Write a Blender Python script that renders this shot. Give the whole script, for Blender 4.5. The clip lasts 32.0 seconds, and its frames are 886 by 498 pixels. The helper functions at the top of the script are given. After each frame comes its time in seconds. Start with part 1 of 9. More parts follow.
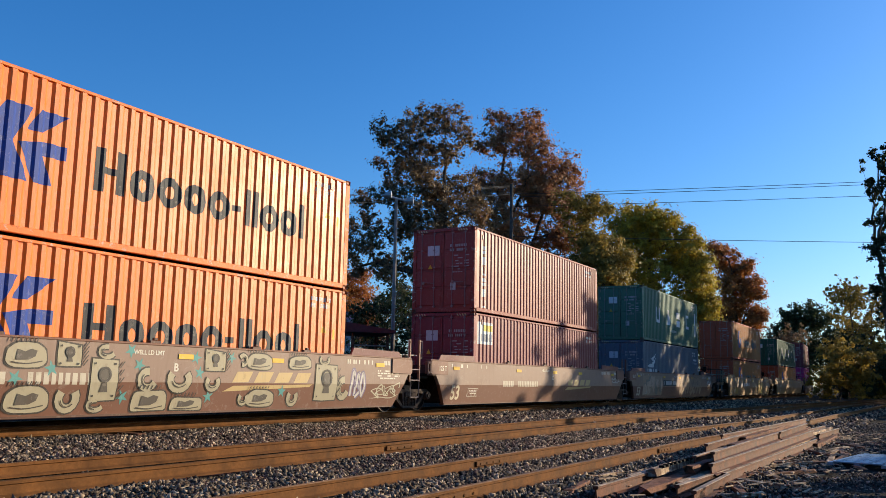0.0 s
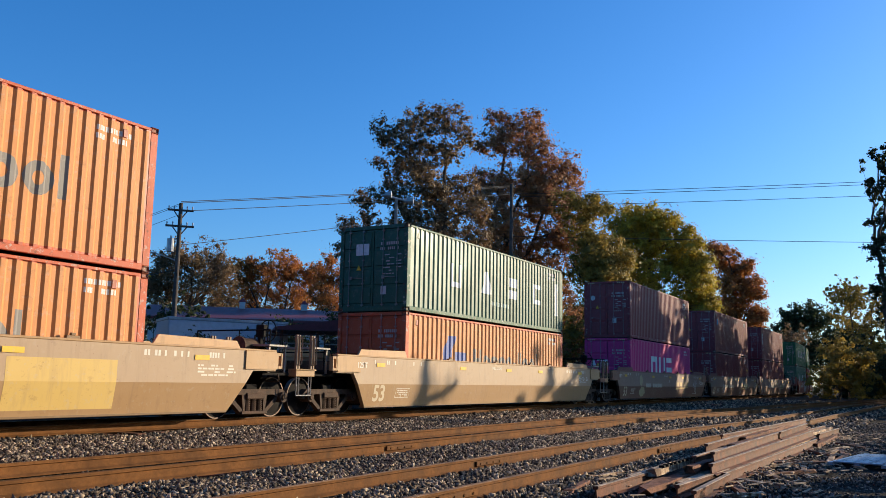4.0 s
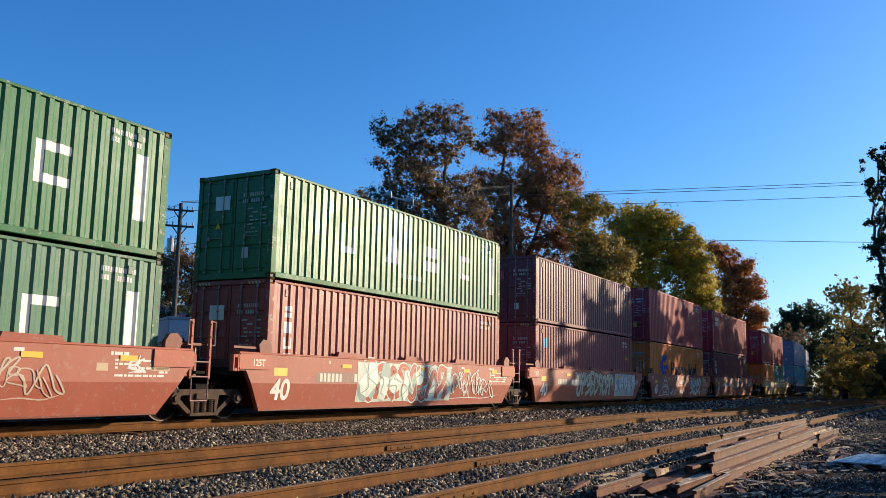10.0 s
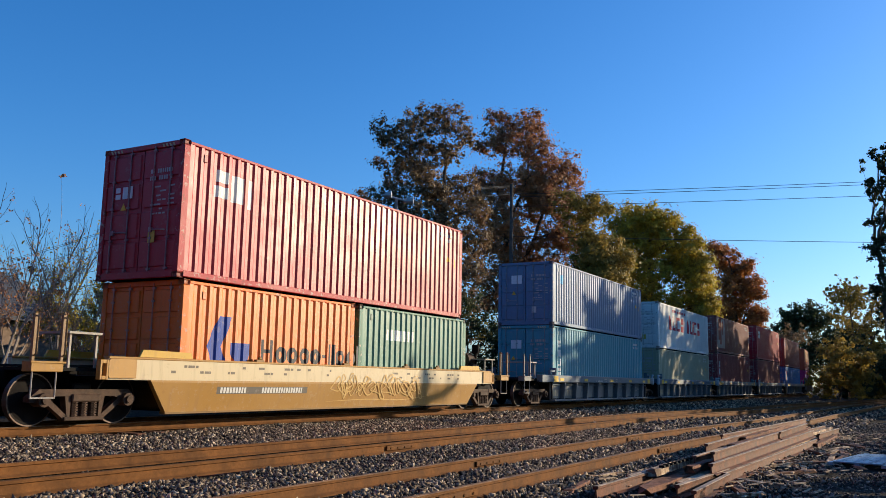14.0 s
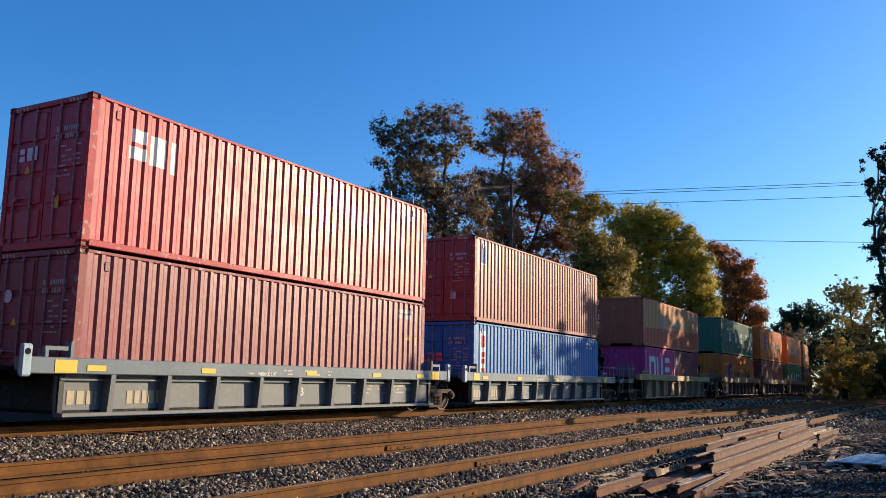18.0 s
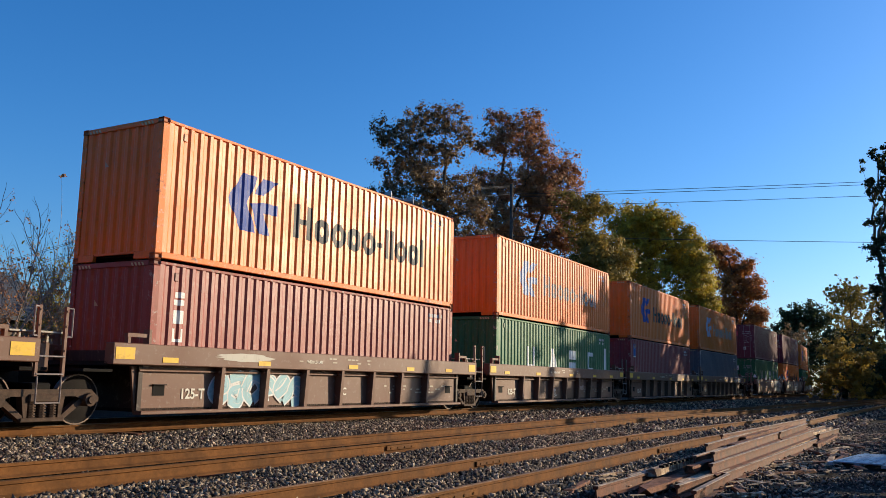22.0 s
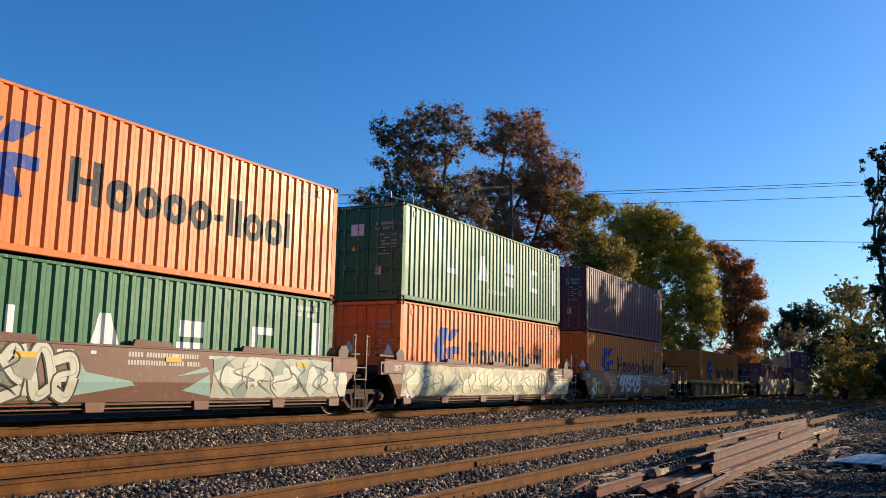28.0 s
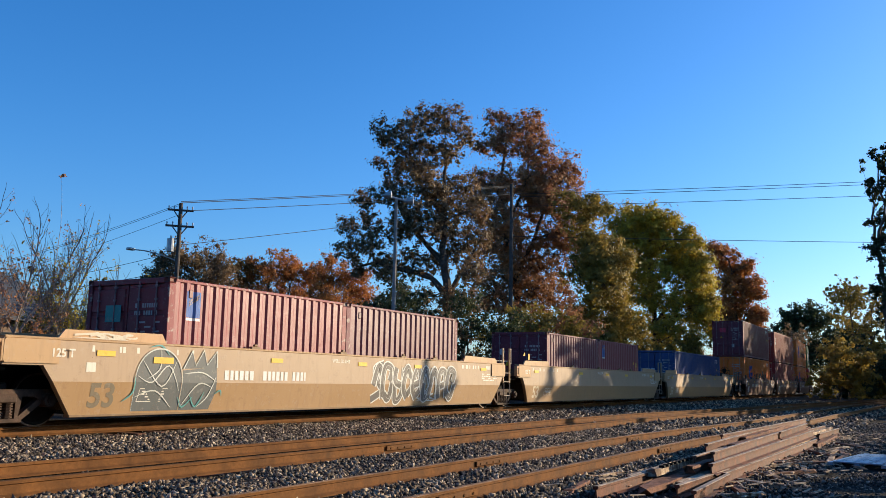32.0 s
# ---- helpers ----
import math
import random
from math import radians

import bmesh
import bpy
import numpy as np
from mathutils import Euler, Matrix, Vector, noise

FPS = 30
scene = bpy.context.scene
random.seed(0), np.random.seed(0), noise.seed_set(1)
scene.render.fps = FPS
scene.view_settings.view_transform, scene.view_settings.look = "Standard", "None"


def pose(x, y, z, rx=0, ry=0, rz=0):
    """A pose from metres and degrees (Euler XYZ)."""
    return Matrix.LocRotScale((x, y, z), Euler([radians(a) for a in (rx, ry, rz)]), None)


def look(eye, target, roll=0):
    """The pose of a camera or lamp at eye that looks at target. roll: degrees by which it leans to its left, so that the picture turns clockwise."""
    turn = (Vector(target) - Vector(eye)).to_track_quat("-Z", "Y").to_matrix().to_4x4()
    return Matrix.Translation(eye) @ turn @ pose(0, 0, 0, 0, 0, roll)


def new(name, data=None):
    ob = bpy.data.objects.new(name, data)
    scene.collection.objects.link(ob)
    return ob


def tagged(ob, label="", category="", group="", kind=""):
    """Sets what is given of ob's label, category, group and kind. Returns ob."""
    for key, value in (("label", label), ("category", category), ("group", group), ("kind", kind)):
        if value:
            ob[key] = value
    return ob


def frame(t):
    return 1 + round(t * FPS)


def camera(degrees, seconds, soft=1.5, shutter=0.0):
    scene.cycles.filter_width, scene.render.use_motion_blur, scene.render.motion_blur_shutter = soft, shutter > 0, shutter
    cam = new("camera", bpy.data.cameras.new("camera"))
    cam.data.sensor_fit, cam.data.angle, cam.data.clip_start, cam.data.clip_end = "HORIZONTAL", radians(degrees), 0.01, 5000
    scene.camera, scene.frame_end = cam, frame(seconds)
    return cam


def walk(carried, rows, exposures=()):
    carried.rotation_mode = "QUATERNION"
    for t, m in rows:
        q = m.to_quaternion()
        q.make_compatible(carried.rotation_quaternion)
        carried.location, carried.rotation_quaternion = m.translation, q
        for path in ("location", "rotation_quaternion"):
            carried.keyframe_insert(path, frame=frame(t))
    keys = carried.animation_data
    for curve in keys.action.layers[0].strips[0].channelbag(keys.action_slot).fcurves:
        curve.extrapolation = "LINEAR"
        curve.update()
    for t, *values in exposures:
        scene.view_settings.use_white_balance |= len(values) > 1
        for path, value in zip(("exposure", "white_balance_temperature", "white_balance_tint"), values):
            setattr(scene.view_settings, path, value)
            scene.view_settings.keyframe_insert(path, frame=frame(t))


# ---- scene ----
cam = camera(54.36, 32.0, 0.4)
EYE = (0.0, 0.0, 1.11)
VIEW = look(EYE, (8.5963, 4.8859, 2.6037), 1.093)
walk(cam, [(0.0, VIEW), (32.0, VIEW)], exposures=[(0.0, 0.0), (2.0, 0.1), (6.0, 0.13), (9.0, 0.13), (12.0, 0.04), (14.0, 0.05), (17.0, 0.03), (18.0, 0.13), (19.0, 0.14), (20.0, 0.1), (21.0, 0.08), (22.0, -0.04), (23.0, 0.0), (24.0, -0.06), (25.0, 0.1), (28.0, -0.06), (30.0, 0.16), (32.0, 0.2)])

# ---- light: low autumn sun from behind the camera's right shoulder ----
SUN_ELEV, SUN_TURN = 14.0, 54.0
world = bpy.data.worlds.new("sky")
scene.world = world
world.use_nodes = True
wn = world.node_tree
wn.nodes.clear()
sky = wn.nodes.new("ShaderNodeTexSky")
sky.sky_type, sky.sun_disc = "NISHITA", False
sky.sun_elevation = radians(SUN_ELEV)
# the sky's sun stands at rotation 0 over +y and turns clockwise seen from above
sky.sun_rotation = radians(180.0 - SUN_TURN)
sky.air_density, sky.dust_density, sky.ozone_density = 1.0, 1.0, 3.0
bg = wn.nodes.new("ShaderNodeBackground")
bg.inputs["Strength"].default_value = 0.150
wo = wn.nodes.new("ShaderNodeOutputWorld")
deep = wn.nodes.new("ShaderNodeMix")
deep.data_type, deep.blend_type = "RGBA", "MULTIPLY"
deep.inputs[0].default_value, deep.inputs[7].default_value = 1.0, (0.80, 1.035, 1.38, 1)
wn.links.new(sky.outputs[0], deep.inputs[6])
clear = wn.nodes.new("ShaderNodeHueSaturation")
clear.inputs["Saturation"].default_value = 1.14
wn.links.new(deep.outputs[2], clear.inputs["Color"])
wn.links.new(clear.outputs[0], bg.inputs["Color"])
wn.links.new(bg.outputs[0], wo.inputs["Surface"])

sun_from = Vector((math.sin(radians(SUN_TURN)) * math.cos(radians(SUN_ELEV)),
                   -math.cos(radians(SUN_TURN)) * math.cos(radians(SUN_ELEV)), math.sin(radians(SUN_ELEV))))
lamp_data = bpy.data.lights.new("sun", "SUN")
lamp_data.energy, lamp_data.angle, lamp_data.color = 6.55, radians(0.5), (1.0, 0.83, 0.58)
sun = new("sun", lamp_data)
sun.matrix_world = look(sun_from * 100.0, (0, 0, 0))

# ---- the plan ----
TRACK_Y = 14.48          # centre line of the main track
HEAD = 0.17              # its rail head over the ballast
SPEED = 17.09            # metres per second, towards -x
CURVE_X, CURVE_R, CURVE_TURN = 96.0, 300.0, radians(22.0)


def on_track(x):
    """Place and heading on the main track, x metres along it: straight, then a long bend, then straight."""
    if x <= CURVE_X:
        return x, TRACK_Y, 0.0
    a = min((x - CURVE_X) / CURVE_R, CURVE_TURN)
    rest = (x - CURVE_X) - a * CURVE_R
    return (CURVE_X + CURVE_R * math.sin(a) + rest * math.cos(a),
            TRACK_Y + CURVE_R * (1 - math.cos(a)) + rest * math.sin(a), a)


def track_y(x):
    """Where the main track runs at x, for keeping trees clear of it."""
    if x <= CURVE_X:
        return TRACK_Y
    end = CURVE_X + CURVE_R * math.sin(CURVE_TURN)
    u = min(x, end) - CURVE_X
    return TRACK_Y + CURVE_R - math.sqrt(CURVE_R ** 2 - u * u) + max(0.0, x - end) * math.tan(CURVE_TURN)


GROUND_STEPS = ((-900.0, -0.6), (-30.0, -0.45), (0.0, -0.38), (2.5, -0.34), (4.0, -0.29), (4.5, -0.245), (6.5, -0.24), (7.2, -0.20), (7.9, -0.16), (8.16, -0.16), (8.34, -0.27), (9.44, -0.27), (9.62, -0.155), (9.9, -0.15),
                (10.8, -0.12), (13.0, -0.05), (13.8, -0.02), (16.2, 0.0), (19.0, -0.3), (60.0, -0.3), (1200.0, -0.3))


def ground_z(y):
    for (y0, z0), (y1, z1) in zip(GROUND_STEPS, GROUND_STEPS[1:]):
        if y <= y1:
            return z0 + (z1 - z0) * (y - y0) / (y1 - y0)
    return GROUND_STEPS[-1][1]


# ---- materials ----
def mat(name):
    m = bpy.data.materials.new(name)
    m.use_nodes = True
    t = m.node_tree
    b = t.nodes["Principled BSDF"]
    return m, t, b


def node(t, kind, **inputs):
    n = t.nodes.new(kind)
    for k, v in inputs.items():
        n.inputs[k.replace("_", " ")].default_value = v
    return n


def mix(t, fac, a, b, mode="MIX"):
    n = t.nodes.new("ShaderNodeMix")
    n.data_type, n.blend_type = "RGBA", mode
    for sock, v in ((n.inputs[0], fac), (n.inputs[6], a), (n.inputs[7], b)):
        if hasattr(v, "is_output"):
            t.links.new(v, sock)
        else:
            sock.default_value = v
    return n.outputs[2]


def ramp(t, src, lo, hi, a=0.0, b=1.0):
    n = t.nodes.new("ShaderNodeMapRange")
    n.inputs["From Min"].default_value, n.inputs["From Max"].default_value = lo, hi
    n.inputs["To Min"].default_value, n.inputs["To Max"].default_value = a, b
    t.links.new(src, n.inputs["Value"])
    return n.outputs[0]


def coords(t, scale=(1, 1, 1), by_object=True):
    tc = t.nodes.new("ShaderNodeTexCoord")
    mp = t.nodes.new("ShaderNodeMapping")
    mp.inputs["Scale"].default_value = scale
    t.links.new(tc.outputs["Object"], mp.inputs["Vector"])
    if by_object:
        oi = t.nodes.new("ShaderNodeObjectInfo")
        mul = t.nodes.new("ShaderNodeMath")
        mul.operation = "MULTIPLY"
        mul.inputs[1].default_value = 53.0
        t.links.new(oi.outputs["Random"], mul.inputs[0])
        t.links.new(mul.outputs[0], mp.inputs["Location"])
    return mp.outputs[0]


def noise_tex(t, vec, scale, detail=4.0, rough=0.6):
    n = t.nodes.new("ShaderNodeTexNoise")
    n.inputs["Scale"].default_value, n.inputs["Detail"].default_value, n.inputs["Roughness"].default_value = scale, detail, rough
    t.links.new(vec, n.inputs["Vector"])
    return n.outputs["Fac"]


def bump(t, b, height, strength, distance):
    n = t.nodes.new("ShaderNodeBump")
    n.inputs["Strength"].default_value, n.inputs["Distance"].default_value = strength, distance
    t.links.new(height, n.inputs["Height"])
    t.links.new(n.outputs[0], b.inputs["Normal"])


def painted_steel(name, rough, fade, dirt, dirt_colour, rust, dent, spec, chip=0.0):
    """Paint in the object's own colour, faded in patches, with streaks of dirt and spots of rust."""
    m, t, b = mat(name)
    oi = t.nodes.new("ShaderNodeObjectInfo")
    v1 = coords(t)
    v2 = coords(t, (3.0, 3.0, 0.35))
    patch = noise_tex(t, v1, 0.9, 5.0)
    streak = noise_tex(t, v2, 2.2, 5.0, 0.7)
    grain = noise_tex(t, v1, 22.0, 3.0)
    hue = t.nodes.new("ShaderNodeHueSaturation")
    hue.inputs["Saturation"].default_value, hue.inputs["Value"].default_value = 0.86, 1.25
    t.links.new(oi.outputs["Color"], hue.inputs["Color"])
    c = mix(t, ramp(t, patch, 0.35, 0.75, 0.0, fade), oi.outputs["Color"], hue.outputs[0])
    c = mix(t, ramp(t, streak, 0.52, 0.80, 0.0, dirt), c, dirt_colour)
    c = mix(t, ramp(t, grain, 0.68, 0.78, 0.0, rust), c, (0.13, 0.055, 0.03, 1))
    if chip:
        c = mix(t, ramp(t, noise_tex(t, v1, 7.0, 6.0, 0.75), 0.56, 0.62, 0.0, chip), c, (0.42, 0.36, 0.30, 1))
        c = mix(t, ramp(t, noise_tex(t, coords(t, (1, 1, 1.3)), 4.0, 6.0, 0.75), 0.58, 0.64, 0.0, chip), c, (0.10, 0.042, 0.022, 1))
    t.links.new(c, b.inputs["Base Color"])
    t.links.new(ramp(t, patch, 0.3, 0.8, rough - 0.06, rough + 0.12), b.inputs["Roughness"])
    b.inputs["Specular IOR Level"].default_value = spec
    bump(t, b, noise_tex(t, v1, 2.3, 3.0), dent, 0.03)
    return m


PAINT = painted_steel("container_paint", 0.43, 0.22, 0.32, (0.09, 0.035, 0.02, 1), 0.7, 0.2, 0.36, 0.12)
WORN = painted_steel("worn_edge_paint", 0.55, 0.4, 0.5, (0.16, 0.065, 0.03, 1), 0.9, 0.15, 0.3, 0.7)
CARPAINT = painted_steel("car_paint", 0.55, 0.35, 0.4, (0.15, 0.085, 0.055, 1), 0.7, 0.08, 0.3, 0.15)
DECAL = painted_steel("decal_paint", 0.58, 0.2, 0.35, (0.2, 0.15, 0.11, 1), 0.5, 0.0, 0.32, 0.2)


def plain(name, colour, rough, metal=0.0, vary=0.35, scale=6.0, depth=0.0, depth_scale=30.0):
    """A plain material with a lighter and a darker tone mixed by noise at two scales."""
    m, t, b = mat(name)
    v = coords(t)
    a, g = noise_tex(t, v, scale, 5.0), noise_tex(t, v, scale * 9.0, 3.0)
    lo = tuple(k * (1 - vary) for k in colour) + (1,)
    hi = tuple(min(1, k * (1 + vary)) for k in colour) + (1,)
    c = mix(t, ramp(t, a, 0.3, 0.7), lo, hi)
    c = mix(t, ramp(t, g, 0.4, 0.75, 0.0, 0.5), c, lo)
    t.links.new(c, b.inputs["Base Color"])
    b.inputs["Metallic"].default_value = metal
    t.links.new(ramp(t, a, 0.3, 0.7, rough - 0.08, rough + 0.08), b.inputs["Roughness"])
    if depth:
        bump(t, b, noise_tex(t, v, depth_scale, 4.0), 0.6, depth)
    return m


def dull(m):
    """Takes most of the gloss off a grimy surface."""
    m.node_tree.nodes["Principled BSDF"].inputs["Specular IOR Level"].default_value = 0.12
    return m


BLACK = dull(plain("grimy_black_steel", (0.012, 0.010, 0.009), 0.8))
IRON = dull(plain("dusty_cast_iron", (0.080, 0.049, 0.034), 0.7, 0.0, 0.5, 5.0, 0.004, 40.0))
TREAD = dull(plain("grimy_wheel_steel", (0.013, 0.010, 0.009), 0.8, 0.0, 0.4))
RUST = dull(plain("rusty_rail", (0.150, 0.064, 0.021), 0.85, 0.0, 0.45, 3.0, 0.003, 60.0))
TYRE = plain("worn_tyre_steel", (0.13, 0.08, 0.055), 0.5, 0.4, 0.4)
SHINE = plain("polished_rail_head", (0.45, 0.36, 0.28), 0.35, 0.8, 0.25)
# heap rail heads painted pale: sun on their tops put into the colour
SUNLITHEAD = dull(plain("sunlit_rail_head", (0.42, 0.31, 0.21), 0.6, 0.0, 0.6, 2.0))
OLDSTEEL = dull(plain("old_brown_steel", (0.14, 0.056, 0.033), 0.7, 0.0, 0.6, 4.0, 0.004, 50.0))
GREYRAIL = dull(plain("dull_rail_head", (0.23, 0.128, 0.064), 0.65, 0.1, 0.6, 2.5))
TIMBER = dull(plain("weathered_timber", (0.20, 0.095, 0.06), 0.85, 0.0, 0.6, 7.0, 0.006, 35.0))


def mottled_timber():
    """Bleached wood with brown streaks down its flank and dark worn patches along it."""
    m, t, b = mat("streaked_bleached_timber")
    v = coords(t, (3.2, 3.2, 0.5))
    streak, worn = noise_tex(t, v, 4.0, 4.0, 0.7), noise_tex(t, coords(t, (0.6, 2.0, 2.0)), 2.0, 4.0)
    c = mix(t, ramp(t, streak, 0.42, 0.62), (0.66, 0.50, 0.34, 1), (0.24, 0.12, 0.065, 1))
    c = mix(t, ramp(t, worn, 0.46, 0.6, 0.0, 0.8), c, (0.065, 0.030, 0.020, 1))
    t.links.new(c, b.inputs["Base Color"])
    b.inputs["Roughness"].default_value = 0.85
    bump(t, b, noise_tex(t, coords(t, (1.0, 6.0, 6.0)), 9.0, 4.0), 0.6, 0.006)
    return m


PALEWOOD = dull(mottled_timber())
SPLINTER = dull(plain("broken_wood", (0.44, 0.33, 0.23), 0.85, 0.0, 0.6, 3.0))
BARK = dull(plain("bark", (0.11, 0.085, 0.065), 0.9, 0.0, 0.5, 5.0, 0.02, 14.0))
PALEBARK = dull(plain("pale_twig_bark", (0.30, 0.25, 0.205), 0.85, 0.0, 0.35, 5.0))
WEATHERED = dull(plain("grey_weathered_pole", (0.30, 0.26, 0.23), 0.85, 0.0, 0.3, 3.0))
POLE = dull(plain("creosoted_pole", (0.10, 0.085, 0.075), 0.85, 0.0, 0.4, 3.0))
GALV = plain("galvanised_steel", (0.42, 0.42, 0.41), 0.45, 0.6, 0.2)
WIRE = plain("cable", (0.03, 0.03, 0.03), 0.6)
BLUEBOX = plain("trailer_sheet", (0.45, 0.52, 0.58), 0.45, 0.2, 0.12)
REDROOF = plain("dark_red_roofing", (0.20, 0.045, 0.045), 0.5, 0.1, 0.2)
SIDING = plain("pale_siding", (0.55, 0.56, 0.55), 0.7, 0.0, 0.12)
SHINGLE = dull(plain("grey_shingles", (0.085, 0.085, 0.092), 0.85, 0.0, 0.35, 9.0))
BRICKWORK = dull(plain("tan_masonry", (0.20, 0.14, 0.10), 0.85, 0.0, 0.3, 9.0))
DARKCAR = plain("dark_vehicle_paint", (0.02, 0.025, 0.03), 0.25, 0.0, 0.1)
GLASS = plain("dark_window_glass", (0.02, 0.025, 0.03), 0.08, 0.0, 0.1)
RUBBER = plain("rubber", (0.02, 0.02, 0.02), 0.85)


def leaf_mat(name, c1, c2, c3):
    m, t, b = mat(name)
    geo = t.nodes.new("ShaderNodeNewGeometry")
    rp = t.nodes.new("ShaderNodeValToRGB")
    rp.color_ramp.elements[0].color, rp.color_ramp.elements[1].color = c1 + (1,), c3 + (1,)
    e = rp.color_ramp.elements.new(0.5)
    e.color = c2 + (1,)
    v = coords(t, by_object=False)
    tone = t.nodes.new("ShaderNodeMath")
    tone.operation = "MULTIPLY_ADD"
    tone.inputs[1].default_value = 0.45
    t.links.new(geo.outputs["Random Per Island"], tone.inputs[0])
    t.links.new(ramp(t, noise_tex(t, v, 0.8, 3.0), 0.35, 0.68, 0.0, 0.55), tone.inputs[2])
    t.links.new(tone.outputs[0], rp.inputs[0])
    c = rp.outputs[0]
    t.links.new(c, b.inputs["Base Color"])
    b.inputs["Roughness"].default_value = 0.6
    b.inputs["Specular IOR Level"].default_value = 0.3
    tr = t.nodes.new("ShaderNodeBsdfTranslucent")
    t.links.new(c, tr.inputs["Color"])
    ms = t.nodes.new("ShaderNodeMixShader")
    ms.inputs[0].default_value = 0.4
    t.links.new(b.outputs[0], ms.inputs[1])
    t.links.new(tr.outputs[0], ms.inputs[2])
    t.links.new(ms.outputs[0], t.nodes["Material Output"].inputs["Surface"])
    return m


LEAF = {
    "dark": leaf_mat("dark_olive_leaves", (0.105, 0.083, 0.046), (0.225, 0.15, 0.078), (0.40, 0.20, 0.10)),
    "rust": leaf_mat("rust_leaves", (0.19, 0.108, 0.054), (0.40, 0.19, 0.085), (0.62, 0.27, 0.105)),
    "olive": leaf_mat("olive_leaves", (0.16, 0.128, 0.034), (0.33, 0.235, 0.048), (0.56, 0.36, 0.065)),
    "yellow": leaf_mat("yellow_green_leaves", (0.23, 0.18, 0.036), (0.46, 0.345, 0.045), (0.76, 0.56, 0.055)),
    "orange": leaf_mat("orange_leaves", (0.16, 0.09, 0.034), (0.50, 0.19, 0.05), (0.72, 0.31, 0.075)),
    "russet": leaf_mat("russet_leaves", (0.16, 0.078, 0.03), (0.48, 0.175, 0.05), (0.74, 0.30, 0.065)),
    "evergreen": leaf_mat("dark_green_leaves", (0.026, 0.034, 0.016), (0.055, 0.072, 0.028), (0.12, 0.115, 0.04)),
    "gold": leaf_mat("golden_leaves", (0.13, 0.105, 0.028), (0.31, 0.215, 0.04), (0.52, 0.35, 0.06)),
    # brown so that the added woods throw back little, warm light
    "woods": leaf_mat("brown_autumn_leaves", (0.03, 0.022, 0.012), (0.08, 0.042, 0.02), (0.15, 0.065, 0.026)),
    "brush": leaf_mat("sparse_leaves", (0.10, 0.11, 0.035), (0.30, 0.23, 0.06), (0.44, 0.22, 0.07)),
}


def stone_mat(name, dark, middle, pale):
    m, t, b = mat(name)
    geo = t.nodes.new("ShaderNodeNewGeometry")
    rp = t.nodes.new("ShaderNodeValToRGB")
    rp.color_ramp.elements[0].color, rp.color_ramp.elements[1].color = dark, pale
    e = rp.color_ramp.elements.new(0.6)
    e.color = middle
    t.links.new(geo.outputs["Random Per Island"], rp.inputs[0])
    n = noise_tex(t, coords(t, by_object=False), 40.0, 3.0)
    t.links.new(mix(t, ramp(t, n, 0.4, 0.7, 0.0, 0.5), rp.outputs[0], (0.07, 0.06, 0.055, 1)), b.inputs["Base Color"])
    b.inputs["Roughness"].default_value = 0.85
    b.inputs["Specular IOR Level"].default_value = 0.15
    return m


STONE = stone_mat("ballast_stone", (0.022, 0.018, 0.014, 1), (0.160, 0.113, 0.073, 1), (0.64, 0.49, 0.325, 1))
CINDER = stone_mat("dark_gravel_stone", (0.016, 0.014, 0.012, 1), (0.072, 0.059, 0.047, 1), (0.38, 0.305, 0.235, 1))


def ground_mat():
    m, t, b = mat("cinder_ground")
    v = coords(t, by_object=False)
    big, fine = noise_tex(t, v, 0.25, 4.0), noise_tex(t, v, 18.0, 6.0, 0.75)
    vo = t.nodes.new("ShaderNodeTexVoronoi")
    vo.inputs["Scale"].default_value = 16.0
    t.links.new(v, vo.inputs["Vector"])
    c = mix(t, ramp(t, fine, 0.35, 0.7), (0.012, 0.010, 0.009, 1), (0.065, 0.054, 0.043, 1))
    c = mix(t, ramp(t, big, 0.45, 0.7, 0.0, 0.5), c, (0.05, 0.04, 0.027, 1))
    t.links.new(c, b.inputs["Base Color"])
    b.inputs["Roughness"].default_value = 0.95
    b.inputs["Specular IOR Level"].default_value = 0.05
    bump(t, b, vo.outputs["Distance"], 0.9, 0.04)
    return m


GROUND = ground_mat()
PALLET = plain("pale_blue_plastic", (0.24, 0.30, 0.36), 0.3, 0.0, 0.2, 5.0)


# ---- mesh helpers ----
def mesh_of(bm, name, material):
    bmesh.ops.recalc_face_normals(bm, faces=bm.faces)
    me = bpy.data.meshes.new(name)
    bm.to_mesh(me)
    bm.free()
    me.materials.append(material)
    return me


def raw_mesh(name, verts, faces, material):
    me = bpy.data.meshes.new(name)
    me.from_pydata(verts, [], faces)
    me.materials.append(material)
    return me


def place(name, me, parent=None, colour=None, m=None, label=""):
    ob = new(name, me)
    if parent is not None:
        ob.parent = parent
    if m is not None:
        ob.matrix_basis = m
    if colour is not None:
        ob.color = (*colour, 1)
    if label:
        ob["label"] = label
    return ob


def box(bm, x0, x1, y0, y1, z0, z1, bev=0.0):
    r = bmesh.ops.create_cube(bm, size=1.0, matrix=Matrix.Translation(((x0 + x1) / 2, (y0 + y1) / 2, (z0 + z1) / 2))
                              @ Matrix.Diagonal((x1 - x0, y1 - y0, z1 - z0, 1)))
    if bev:
        es = {e for v in r["verts"] for e in v.link_edges}
        bmesh.ops.bevel(bm, geom=list(es), offset=bev, segments=1, affect="EDGES", profile=0.5)


